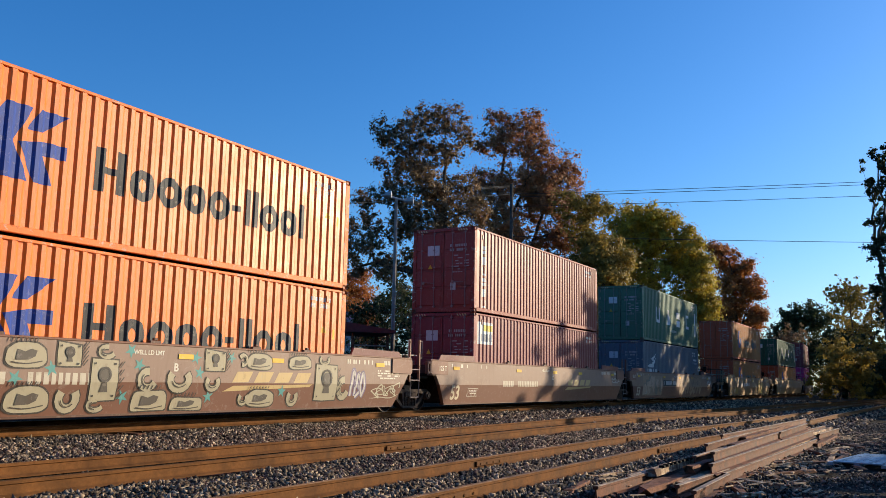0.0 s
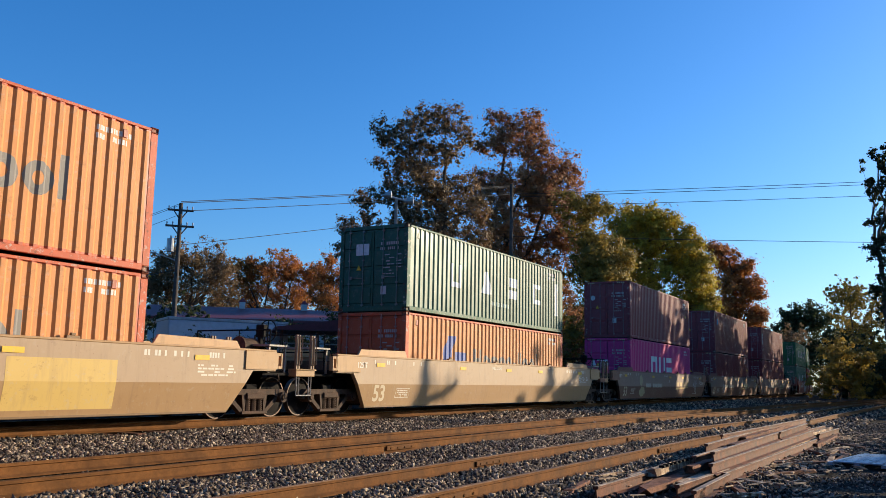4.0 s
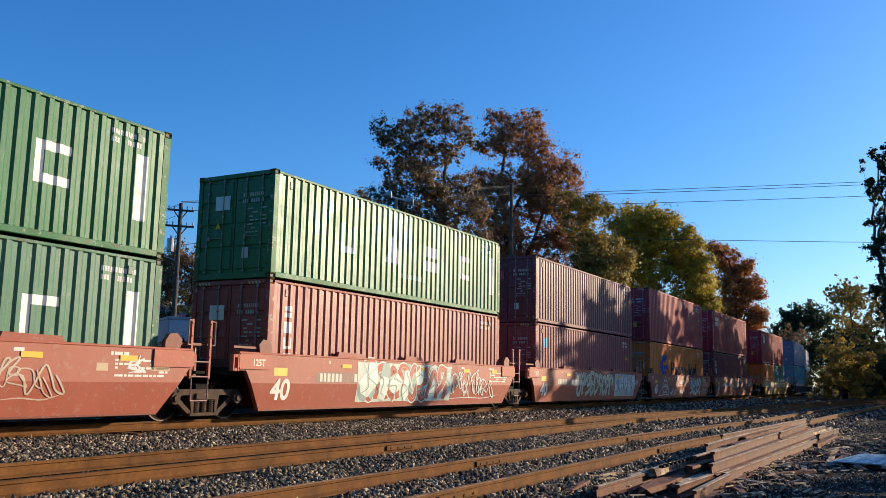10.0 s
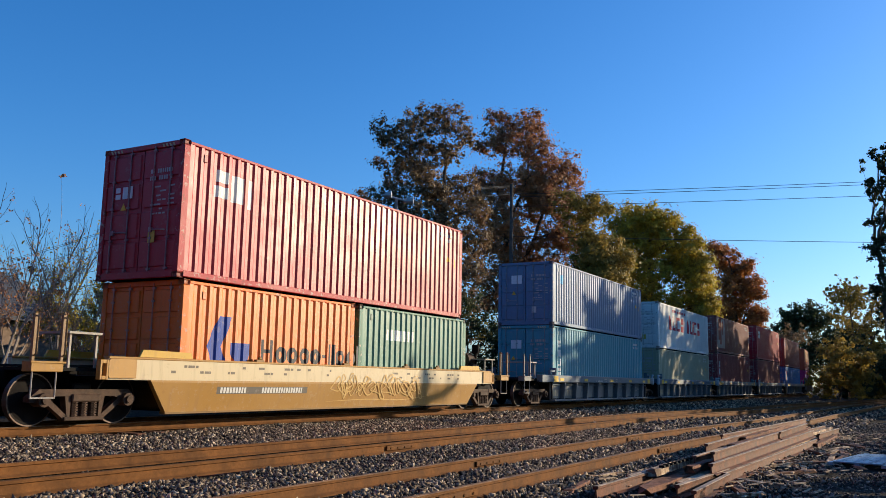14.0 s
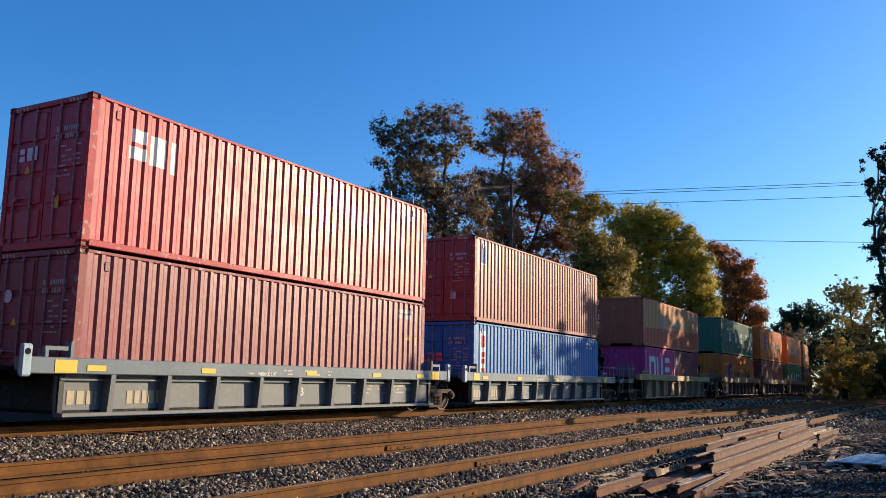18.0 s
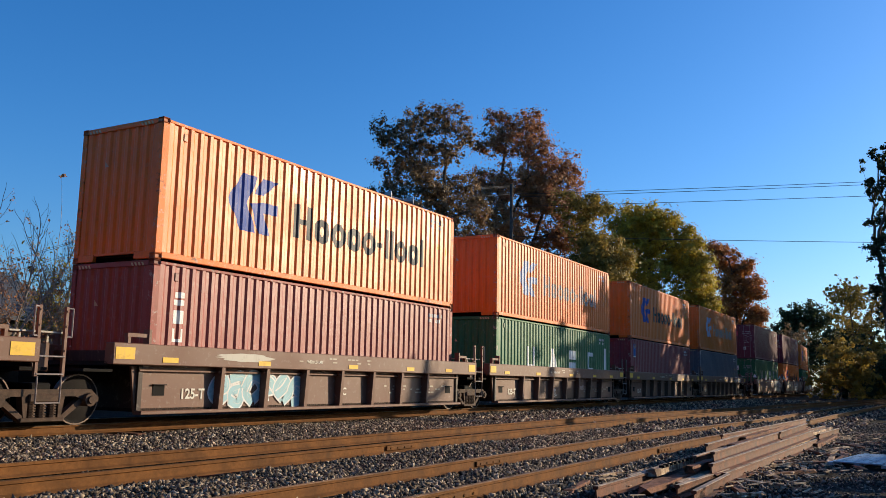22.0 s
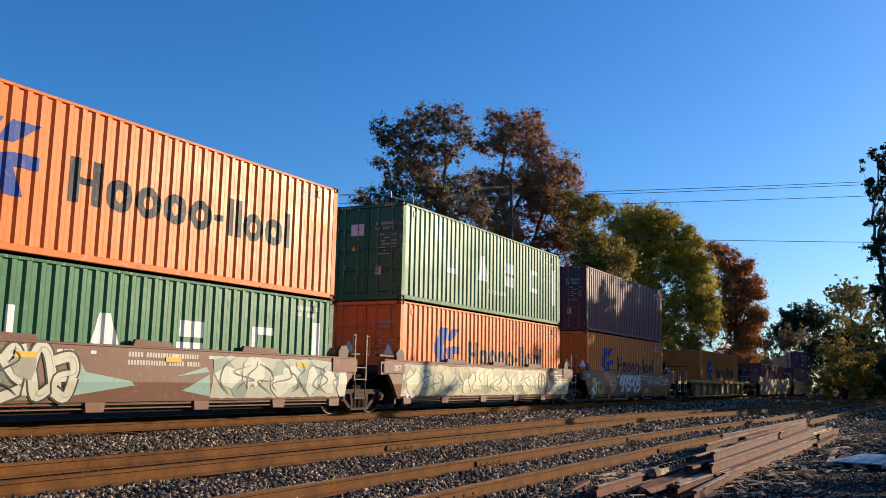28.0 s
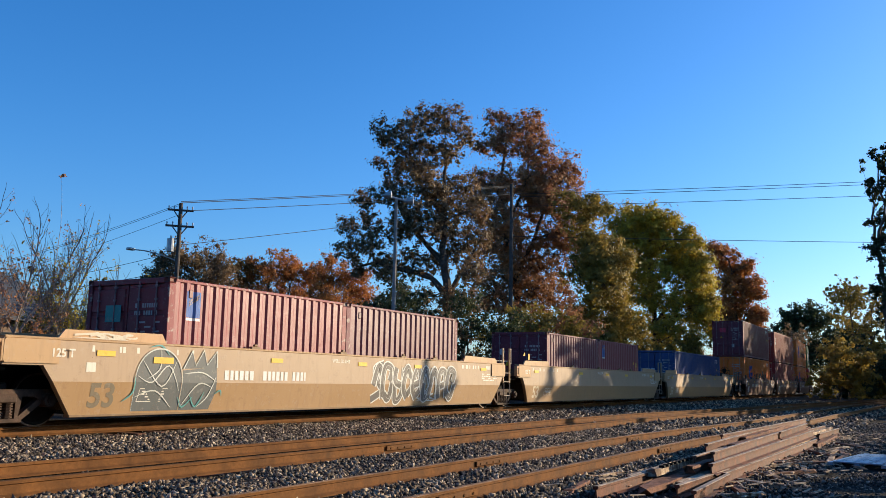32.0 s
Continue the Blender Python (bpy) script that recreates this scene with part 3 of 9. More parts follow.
        add("letters_pink_" + size, [rect(x, x + 0.3, 0.75, 0.75 + s), rect(x + 0.9, x + 1.2, 0.75, 0.75 + s), rect(x + 0.3, x + 0.9, 0.75 + s - 0.29, 0.75 + s), rect(x + 0.3, x + 0.9, 0.75, 1.04)]
            + [rect(x + 1.5, x + 1.8, 0.75, 0.75 + s), rect(x + 2.4, x + 2.7, 0.75, 0.75 + s)]
            + [rect(x + 3.05, x + 4.1, 0.75 + j * 0.54, 0.75 + j * 0.54 + 0.27) for j in range(3)], WHITE, "wordmark", "bold white block marks")
    elif design == "red_mark":
        add("letters_red", slab(0.95, 1.85, 0.4, 0.6, "bars") + slab(1.45, 1.82, 0.4, 0.6, "") + [rect(1.97, 2.12, 1.75, 2.42)], WHITE, "wordmark", "white painted block marks")
    elif design in ("vertical_mark", "vertical_long"):
        n = 3 if design == "vertical_mark" else 6
        polys = []
        for i in range(n):
            s = 0.42 if n == 3 else 0.27
            polys += slab(0.62, 2.3 * k - i * (s + 0.1) - s, 0.26, s, ("bars", "", "down")[i % 3])
        add(design + size, polys, WHITE, "wordmark", "white block marks one above another")
    elif design == "long_red":
        add("letters_long", sum((slab(2.2 + i * 0.92 + (0.5 if i > 3 else 0), 1.15, 0.68, 0.82, ("up", "down", "side", "bars")[i % 4]) for i in range(8)), []), REDPAINT, "wordmark", "red painted block marks")
        add("line_long", rows_of_bars(3.2, 6.2, 2.35, 1, 0.15, 0.1, 9, 0.95), REDPAINT)
    elif design == "flag_sign":
        add("sign_" + size, [rect(0.5, 0.92, 2.02 * k, 2.62 * k)], (0.05, 0.12, 0.35), "sign", "small blue and yellow sign")
        add("sign2_" + size, [[(0.57, 2.25 * k), (0.85, 2.47 * k), (0.85, 2.57 * k), (0.57, 2.39 * k)]], YELLOW, "sign_stripe")
        add("sign3_" + size, [rect(0.5, 0.92, 1.95 * k, 2.01 * k)], WHITE, "sign_base")
    elif design == "white_panel":
        add("wpanel", [rect(0.45, 0.95, 0.55, 2.3)], WHITE, "marking_panel", "white panel with red marks")
        y = []
        for i in range(3):
            y += slab(0.55, 1.75 - i * 0.55, 0.3, 0.4, ("", "bars", "")[i])
        me = on_wave("wpanel_red", y, size)
        place("marking", me, root, REDPAINT, Matrix.Translation((0, -0.0015, 0)))
    elif design == "bird_mark":
        add("bird", [[(1.1, 1.5), (2.5, 2.05), (1.9, 1.5)], [(1.5, 1.95), (2.5, 2.25), (1.9, 1.85)], [(0.8, 1.55), (1.6, 1.75), (1.3, 1.5)]] + rows_of_bars(0.8, 2.6, 1.42, 2, 0.16, 0.06, 4), WHITE, "emblem", "white winged emblem over bars")
        add("bird_code", rows_of_bars(10.6, 11.7, 2.2, 2, 0.12, 0.08, 5), WHITE)
    elif design == "sticker":
        add("sticker", [rect(0.35, 1.5, 1.85, 2.6)], WHITE, "sign", "white notice with yellow and grey bars")
        place("sign_bar", on_wave("sticker2", [rect(0.75, 1.45, 2.3, 2.5)], size), root, (0.7, 0.55, 0.1), Matrix.Translation((0, -0.0015, 0)))
        place("sign_bar", on_wave("sticker3", rows_of_bars(0.42, 1.4, 2.2, 1, 0.25, 0.1, 8), size), root, (0.2, 0.22, 0.25), Matrix.Translation((0, -0.0015, 0)))
    elif design == "round_sign":
        add("round_" + size, disc(1.05, 2.15 * k, 0.2), SKYBLUE, "sign", "round blue sign")
    elif design == "patches":
        add("patch_ground", [rect(0.4 + 0.27 * i, 0.4 + 0.27 * (i + 1), 0.35, 2.45) for i in range(9)], (0.52, 0.36, 0.28), "faded_paint", "pale scuffed paint round the patches")
        add("patch", [rect(0.75, 1.15, 0.9, 2.4), rect(1.25, 1.7, 0.6, 2.45), rect(2.0, 2.4, 1.3, 2.3)], (0.34, 0.075, 0.035), "repaired_patch", "rust-brown repainted patch")
        add("patch_sign", [rect(1.05, 1.3, 2.15, 2.4)], (0.6, 0.03, 0.05), "sign")
    elif design == "small_white":
        add("small_white", rows_of_bars(1.35, 2.9, 2.0, 1, 0.3, 0.1, 12, 0.95), WHITE, "wordmark")
    elif design == "sunlit_top":
        # faded upper half, made paler still by sunlight painted into the coat
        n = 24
        add("sunlit_top", [[(0.2 + 11.8 * i / n, 1.0 + 0.25 * i / n), (0.2 + 11.8 * (i + 1) / n, 1.0 + 0.25 * (i + 1) / n), (0.2 + 11.8 * (i + 1) / n, 2.5), (0.2 + 11.8 * i / n, 2.5)] for i in range(n)], (0.62, 0.26, 0.085), "faded_paint", "faded upper half with sunlit paleness put into its colour")
        place("emblem", on_wave("faded_mark", [[(3.4, 1.4), (3.75, 0.95), (4.1, 0.95), (3.85, 1.4), (4.1, 1.95), (3.75, 1.95)]], size), root, (0.28, 0.30, 0.42), Matrix.Translation((0, -0.0015, 0)))
        tagged(place("wordmark", on_wave("faded_word", wordmark(5.0, 1.35, 0.5, "Brrrr-llrrl"), size), root, (0.5, 0.36, 0.26), Matrix.Translation((0, -0.0015, 0))), kind="stuff")
    elif design == "small_square":
        add("small_square", [rect(0.7, 1.0, 1.75, 2.15)], WHITE, "sign")
    elif design == "sunk_mark":
        add("sunk_" + size, [[(2.2, 1.2 * k), (2.6, 0.6 * k), (3.4, 0.6 * k), (3.0, 1.2 * k), (3.4, 1.9 * k), (2.6, 1.9 * k)]], NAVY, "emblem")
    if size != "T" and design not in ("sunk_mark", "long_red"):
        add("code_" + size, rows_of_bars(10.75, 11.6, 2.62 * k, 2, 0.1, 0.06, 21, 0.8), (0.6, 0.58, 0.55))
    if design in ("orange_mark", "plain", "red_mark", "vertical_mark", "round_sign"):
        add("warning_" + size, [[(11.2, 1.75 * k), (11.38, 1.75 * k), (11.29, 1.92 * k)], rect(11.65, 11.78, 1.6 * k, 1.85 * k)], YELLOW, "warning_sign", "small yellow warning signs")


def door_marks(key):
    """Bars of writing, signs and plates on the closed doors, in y and z on the face x = 0 (y runs from the far to the near side)."""
    def build(bm):
        r = random.Random(len(key) * 7 + ord(key[0]))
        for pts in rows_of_bars(-0.9, -0.25, 2.32, 2, 0.09, 0.06, 31, 0.9) + rows_of_bars(-0.75, -0.35, 1.95, 7, 0.035, 0.06, 33, 0.6) + rows_of_bars(-1.0, -0.82, 1.95, 5, 0.035, 0.06, 34, 0.6):
            bm.faces.new([bm.verts.new((-0.062, y, z)) for y, z in pts])
    return cached(("door_marks", key), build, DECAL)


def door_sign(key, polys):
    def build(bm):
        for pts in polys:
            bm.faces.new([bm.verts.new((-0.066, y, z)) for y, z in pts])
    return cached(("door_sign", key), build, DECAL)


def container(size, colour, design, end, label, emblem=None):
    """end: 'D' when the doors face the passing end (-x), 'F' when the corrugated front does. emblem: (colour, shape) on the doors."""
    c = container_meshes(size)
    L, H = LEN[size], TALL[size]
    root = tagged(new("shipping_container"), label, "container", "containers on the train")
    place("side_panel", c["side_panel"], root, colour)
    place("side_panel", c["side_panel"], root, colour, TURN)
    for m in (None, TURN):
        place("bottom_rail", c["bottom_rail"], root, colour, m)
        place("top_rail", c["top_rail"], root, colour, m)
    flip = Matrix.Diagonal((1, -1, 1, 1))
    for m in (Matrix.Identity(4), TURN, flip, TURN @ flip):
        place("corner_post", c["corner_post"], root, colour, m)
    shade = tuple(0.35 * k + 0.65 * q for k, q in zip(colour, (0.11, 0.05, 0.03)))
    for sx in (-1, 1):
        for sy in (-1, 1):
            for z in (0.059, H - 0.059):
                place("corner_casting", c["corner_casting"], root, shade, Matrix.Translation((sx * (L / 2 - 0.089), sy * (W / 2 - 0.081), z)))
    place("roof", c["roof"], root, colour)
    place("floor_frame", c["floor_frame"], root)
    door_m, front_m = (Matrix.Identity(4), TURN) if end == "D" else (TURN, Matrix.Identity(4))
    place("front_panel", c["front_panel"], root, colour, front_m)
    for m in (door_m, front_m):
        place("header", c["header"], root, colour, m)
        place("sill", c["sill"] if m is door_m else c["split_sill"], root, colour, m)
    for sy in (-1, 1):
        d = place("door", c["door"], root, colour, door_m @ Matrix.Translation((-L / 2 + 0.07, sy * 0.578, 0.15)))
        for off in (-0.22, 0.28):
            place("lock_rod", c["lock_rod"], d, tuple(0.45 * k + 0.16 for k in colour), Matrix.Translation((0, off * sy, 0)))
        place("door_handle", c["door_handle"], d, tuple(0.45 * k + 0.16 for k in colour), Matrix.Translation((0, -0.2, 0.85)))
    if size == "H":
        for sy in (-1, 1):
            place("height_stripes", cached("height_stripes", lambda bm: [bm.faces.new([bm.verts.new((0, y, z)) for y, z in ((0.74 + 0.1 * i, 0), (0.79 + 0.1 * i, 0), (0.83 + 0.1 * i, 0.07), (0.78 + 0.1 * i, 0.07))][::-1]) for i in range(4)], DECAL), root, (0.50, 0.42, 0.22), Matrix.Translation((-L / 2 + 0.007, -0.1 if sy > 0 else -1.68, H - 0.118)), "pale slanted height stripes")
    if end == "D":
        face = Matrix.Translation((-L / 2 + 0.07, 0, 0.0 if H > 2.7 else -0.25))
        if emblem != "bare":
            tagged(place("door_writing", door_marks("a"), root, (0.42, 0.38, 0.36), face), kind="stuff")
        if emblem and emblem != "bare":
            col, kind = emblem
            if kind == "plate":
                place("door_sign", door_sign("plate", [rect(0.15, 0.62, 1.95, 2.3)]), root, col, face)
            elif kind == "round":
                place("door_sign", door_sign("round", disc(0.75, 2.05, 0.13)), root, col, face)
            elif kind == "letters":
                place("door_sign", door_sign("letters", slab(0.62, 1.75, 0.16, 0.26, "bars") + slab(0.4, 1.75, 0.16, 0.26, "") + [rect(0.25, 0.33, 1.75, 2.02)]), root, col, face)
            elif kind == "wide":
                place("door_sign", door_sign("wide", slab(0.6, 1.5, 0.26, 0.3, "up") + slab(0.28, 1.5, 0.26, 0.3, "side") + slab(-0.04, 1.5, 0.26, 0.3, "bars")), root, col, face)
            place("door_sign", door_sign("tri", [[(0.42, 1.5), (0.6, 1.5), (0.51, 1.66)]]), root, YELLOW, face)
            place("door_sign", door_sign("plate2", [rect(-0.5, -0.3, 0.75, 1.0)]), root, (0.6, 0.4, 0.05) if colour[0] > 0.3 else (0.5, 0.5, 0.48), face)
    else:
        place("vent_cover", door_sign("vent", [[(0.3, 2.2), (0.42, 2.2), (0.42, 2.32)]]), root, (0.46, 0.34, 0.2), Matrix.Translation((-L / 2 + 0.05, 0, -0.2)))
    vent = cached("side_vent", lambda bm: box(bm, -0.055, 0.055, -0.016, 0.03, -0.085, 0.085, 0.01), PAINT)
    for m in (Matrix.Identity(4), TURN):
        for x in ((-L / 2 + 0.62, L / 2 - 0.8) if size != "T" else (-L / 2 + 0.6,)):
            place("side_vent", vent, root, tuple(0.7 * k for k in colour), m @ Matrix.Translation((x, -W / 2 + 0.012, H - 0.3)))
    design_parts(root, design, size)
    return root


# ---- well cars ----
def side_y(z):
    """How far the smooth well side stands out at the height z."""
    return -1.46 if z >= 0.78 else -1.46 + (0.78 - z) * 0.16


# smooth or ribbed side, half lengths: lower corner, upper corner, sill end at a joint, at a coupler; truck at a coupler; sill top, crease or chord bottom.
# r_low, r_up, r_joint: the same at the rear joint of a unit; slip: how far the truck of a joint stands forward of its middle
KINDS = {
    "short_piped": dict(ribs=(), low=6.45, up=7.0, joint=7.25, end=7.8, truck=7.5, top=1.43, mid=1.05, base=0.42, r_low=6.05, r_up=6.72, r_joint=6.8, slip=0.15),
    "long_smooth": dict(ribs=(), low=8.3, up=8.95, joint=9.3, end=9.7, truck=9.45, top=1.50, mid=1.05, r_low=8.2, r_up=8.85, r_joint=9.0, slip=0.15),
    "short_smooth": dict(ribs=(), low=6.45, up=7.0, joint=7.25, end=7.8, truck=7.5, top=1.43, mid=1.05, r_low=6.05, r_up=6.72, r_joint=6.8, slip=0.15),
    "low_smooth": dict(ribs=(), low=6.3, up=6.8, joint=7.25, end=7.8, truck=7.95, top=1.22, mid=0.82, crease=0.82),
    "short_ribbed": dict(ribs=[-4.25 + 1.417 * i for i in range(7)], low=6.35, up=6.5, joint=7.12, end=7.75, truck=7.65, top=1.50, mid=1.10, r_joint=7.3, slip=0.1),
    "light_ribbed": dict(ribs=[-5.35 + 1.34 * i for i in range(9)], low=6.35, up=6.4, joint=7.2, end=7.75, truck=7.6, top=1.19, mid=0.91, r_joint=7.2, slip=0.7),
    "long_ribbed": dict(ribs=[-6.5 + 1.857 * i for i in range(8)], low=8.35, up=8.75, joint=9.3, end=9.6, truck=9.4, top=1.19, mid=1.0),
    "mid_ribbed": dict(ribs=[-6.3] + [-4.7 + 1.57 * i for i in range(7)] + [6.3], low=6.5, up=6.7, joint=7.4, end=7.8, truck=7.7, top=1.40, mid=1.10),
}


def cut_at(pts, z, keep):
    """The part of a polygon above (keep = 1) or below (keep = -1) the height z."""
    out = []
    for (x0, z0), (x1, z1) in zip(pts, pts[1:] + pts[:1]):
        if (z0 - z) * keep >= 0:
            out.append((x0, z0))
        if (z0 - z) * (z1 - z) < 0:
            out.append((x0 + (x1 - x0) * (z - z0) / (z1 - z0), z))
    return out


def truck_meshes():
    t = {}

    def frame_side(bm):
        prism(bm, [(-1.12, 0.50), (-0.95, 0.64), (0.95, 0.64), (1.12, 0.50), (1.12, 0.42), (0.92, 0.40), (0.62, 0.52), (-0.62, 0.52), (-0.92, 0.40), (-1.12, 0.42)], -0.09, 0.09)
        for s in (-1, 1):
            prism(bm, [(s * 0.95, 0.52), (s * 0.78, 0.52), (s * 0.28, 0.12), (s * 0.42, 0.12)], -0.07, 0.07)
            prism(bm, [(s * 0.42, 0.52), (s * 0.30, 0.52), (s * 0.30, 0.16), (s * 0.36, 0.16)], -0.08, 0.08)
        box(bm, -0.42, 0.42, -0.1, 0.1, 0.09, 0.16, 0.01)
        box(bm, -0.30, 0.30, -0.13, 0.13, 0.42, 0.56, 0.02)
    t["side_frame"] = cached("side_frame", frame_side, IRON)

    def spring(bm):
        for x in (-0.2, 0.0, 0.2):
            for i in range(6):
                rod(bm, (x, 0, 0.17 + i * 0.045), (x, 0, 0.195 + i * 0.045), 0.085, 8)
            rod(bm, (x, 0, 0.16), (x, 0, 0.44), 0.06, 6)
    t["spring_pack"] = cached("spring_pack", spring, IRON)

    def bearing(bm):
        rod(bm, (0, -0.16, 0), (0, 0.1, 0), 0.12, 12)
        rod(bm, (0, -0.20, 0), (0, -0.16, 0), 0.07, 8)
    t["bearing"] = cached("bearing", bearing, IRON)

    def wheel(bm):
        rod(bm, (0, -0.06, 0), (0, 0.06, 0), 0.457, 28)
        for f in [f for f in bm.faces if abs(f.normal.y) > 0.9]:
            bmesh.ops.inset_region(bm, faces=[f], thickness=0.07)
            bmesh.ops.translate(bm, verts=f.verts, vec=-f.normal * 0.03)
            bmesh.ops.inset_region(bm, faces=[f], thickness=0.2)
            bmesh.ops.translate(bm, verts=f.verts, vec=f.normal * 0.04)
    t["wheel"] = cached("wheel", wheel, TREAD)
    def tyre(bm):
        for i in range(28):
            a, b = 2 * math.pi * i / 28, 2 * math.pi * (i + 1) / 28
            q = [bm.verts.new((rr * math.cos(w), y, rr * math.sin(w))) for w in (a, b) for rr, y in ((0.459, 0.06), (0.459, -0.064), (0.435, -0.064))]
            bm.faces.new((q[0], q[1], q[4], q[3]))
            bm.faces.new((q[1], q[2], q[5], q[4]))
        bmesh.ops.remove_doubles(bm, verts=bm.verts, dist=1e-4)
    t["tyre"] = cached("tyre", tyre, TYRE)
    t["axle"] = cached("axle", lambda bm: rod(bm, (0, -1.0, 0), (0, 1.0, 0), 0.08, 10), BLACK)
    t["bolster"] = cached("bolster", lambda bm: box(bm, -0.2, 0.2, -1.0, 1.0, 0.45, 0.75, 0.03), BLACK)
    return t


def add_truck(root, x):
    t = truck_meshes()
    b = place("truck", t["bolster"], root, None, Matrix.Translation((x, 0, 0)), "dusty cast-steel wheel truck")
    for s in (-1, 1):
        place("side_frame", t["side_frame"], b, None, Matrix.Translation((0, s * 1.02, 0)))
        tagged(place("spring_pack", t["spring_pack"], b, None, Matrix.Translation((0, s * 1.04, 0))), kind="stuff")
        for dx in (-0.89, 0.89):
            place("bearing", t["bearing"], b, None, Matrix.Translation((dx, s * 1.04, 0.457)) @ (Matrix.Identity(4) if s < 0 else TURN))
            place("wheel", t["wheel"], b, None, Matrix.Translation((dx, s * 0.75, 0.457)))
            place("tyre", t["tyre"], b, None, Matrix.Translation((dx, s * 0.75, 0.457)) @ (Matrix.Identity(4) if s < 0 else TURN), "worn brown steel tyre")
    for dx in (-0.89, 0.89):
        place("axle", t["axle"], b, None, Matrix.Translation((dx, 0, 0.457)))


def ends_of(K, front, rear):
    """Sill end, upper and lower corner, at the front and at the rear of a well car."""
    a = (K[front], K["up"], K["low"])
    return (a, (K.get("r_joint", K["joint"]), K.get("r_up", K["up"]), K.get("r_low", K["low"]))) if rear == "joint" else (a, (K[rear], K["up"], K["low"]))


def smooth_side(bm, k, front, rear, half):
    K = KINDS[k]
    (e0, u0, l0), (e1, u1, l1) = ends_of(K, front, rear)
    base, crease = K.get("base", 0.2), K.get("crease", 0.78)
    pts = [(-e0, K["mid"]), (-u0, K["mid"]), (-l0, base), (l1, base), (u1, K["mid"]), (e1, K["mid"]), (e1, K["top"]), (-e0, K["top"])]
    bm.faces.new([bm.verts.new((x, 0, z)) for x, z in cut_at(pts, crease, half)])
    for co, no in (((0, 0, 0.5), (0, 0, 1)), ((0, 0, 0.78), (0, 0, 1)), ((-l0, 0, 0), (1, 0, 0)), ((l1, 0, 0), (1, 0, 0))):
        bmesh.ops.bisect_plane(bm, geom=bm.verts[:] + bm.edges[:] + bm.faces[:], plane_co=co, plane_no=no)
    for v in bm.verts:
        v.co.y = side_y(v.co.z)
    r = bmesh.ops.extrude_face_region(bm, geom=bm.faces[:])
    bmesh.ops.translate(bm, verts=[g for g in r["geom"] if isinstance(g, bmesh.types.BMVert)], vec=(0, 0.11, 0))


def ladder_post(bm):
    box(bm, -0.032, 0.032, -0.03, 0.03, 0.86, 2.06, 0.006)
    for z in (1.3, 1.72, 1.98):
        rod(bm, (0, -0.045, z), (0, -0.028, z), 0.018, 6)


def ladder_grip(bm):
    for p, q in (((0, -0.01, 2.03), (0.11, -0.03, 2.03)), ((0.11, -0.03, 2.035), (0.11, -0.03, 1.535)), ((0.11, -0.03, 1.54), (0, -0.01, 1.54))):
        rod(bm, p, q, 0.015, 6)


def end_post(bm):
    box(bm, -0.03, 0.03, -0.03, 0.03, 1.1, 1.92, 0.006)
    for p, q in (((0, -0.02, 1.2), (0, -0.10, 1.24)), ((0, -0.10, 1.235), (0, -0.10, 1.855)), ((0, -0.10, 1.85), (0, -0.02, 1.88))):
        rod(bm, p, q, 0.014, 5)


def stirrup_rod(bm):
    """A bent-rod step."""
    for p, q in (((0.0, -0.03, 0.95), (0.0, -0.03, 0.49)), ((0.46, -0.03, 0.95), (0.46, -0.03, 0.49)), ((-0.01, -0.03, 0.5), (0.47, -0.03, 0.5))):
        rod(bm, p, q, 0.015, 6)


def jack_ring(bm):
    """Hollow bracket at the end of a sill, x from 0 outwards."""
    box(bm, 0.0, 0.05, -1.49, -1.38, 0.0, 0.36, 0.008)
    box(bm, 0.14, 0.19, -1.49, -1.38, 0.0, 0.36, 0.008)
    box(bm, 0.05, 0.14, -1.488, -1.38, 0.0, 0.07, 0.008)
    box(bm, 0.05, 0.14, -1.488, -1.38, 0.29, 0.36, 0.008)


def hose_line(bm, pts, r=0.03):
    """A bent hose or bar through pts."""
    line = smooth_line(pts, 4)
    for p, q in zip(line, line[1:]):
        rod(bm, p, q, r, 6)


def brake_wheel(bm):
    ring_ = [Vector((0, 0.26 * math.cos(math.pi * i / 8), 0.26 * math.sin(math.pi * i / 8))) for i in range(16)]
    for i in range(16):
        rod(bm, ring_[i], ring_[(i + 1) % 16], 0.016, 5)
    for i in range(0, 16, 4):
        rod(bm, (0, 0, 0), ring_[i], 0.014, 5)
    rod(bm, (-0.3, 0, 0), (0.03, 0, 0), 0.03, 6)
    box(bm, -0.3, -0.14, -0.12, 0.12, -0.16, 0.14, 0.02)


def text_mesh(body, size):
    key = ("lettering", body, size)
    if key not in CACHE:
        cu = bpy.data.curves.new("lettering", "FONT")
        cu.body, cu.size, cu.offset = body, size, 0.025 * size
        tmp = bpy.data.objects.new("tmp", cu)
        scene.collection.objects.link(tmp)
        bpy.context.view_layer.update()
        me = bpy.data.meshes.new_from_object(tmp.evaluated_get(bpy.context.evaluated_depsgraph_get()))
        bpy.data.objects.remove(tmp)
        for v in me.vertices:
            v.co = (v.co.x, 0.0, v.co.y)
        me.materials.clear()
        me.materials.append(DECAL)
        CACHE[key] = me
    return CACHE[key]


def lettering(root, body, x, z, size, colour, y=None, label=""):
    """Letters painted on the near side; on the sloping lower half they lean with it."""
    yy = side_y(z) - 0.0035 if y is None else y
    lean = 0.0 if (z >= 0.78 or y is not None) else -math.degrees(math.atan(0.16))
    return place("lettering", text_mesh(body, size), root, colour, pose(x, yy, z, -lean if lean else 0), label or 'painted "%s"' % body)


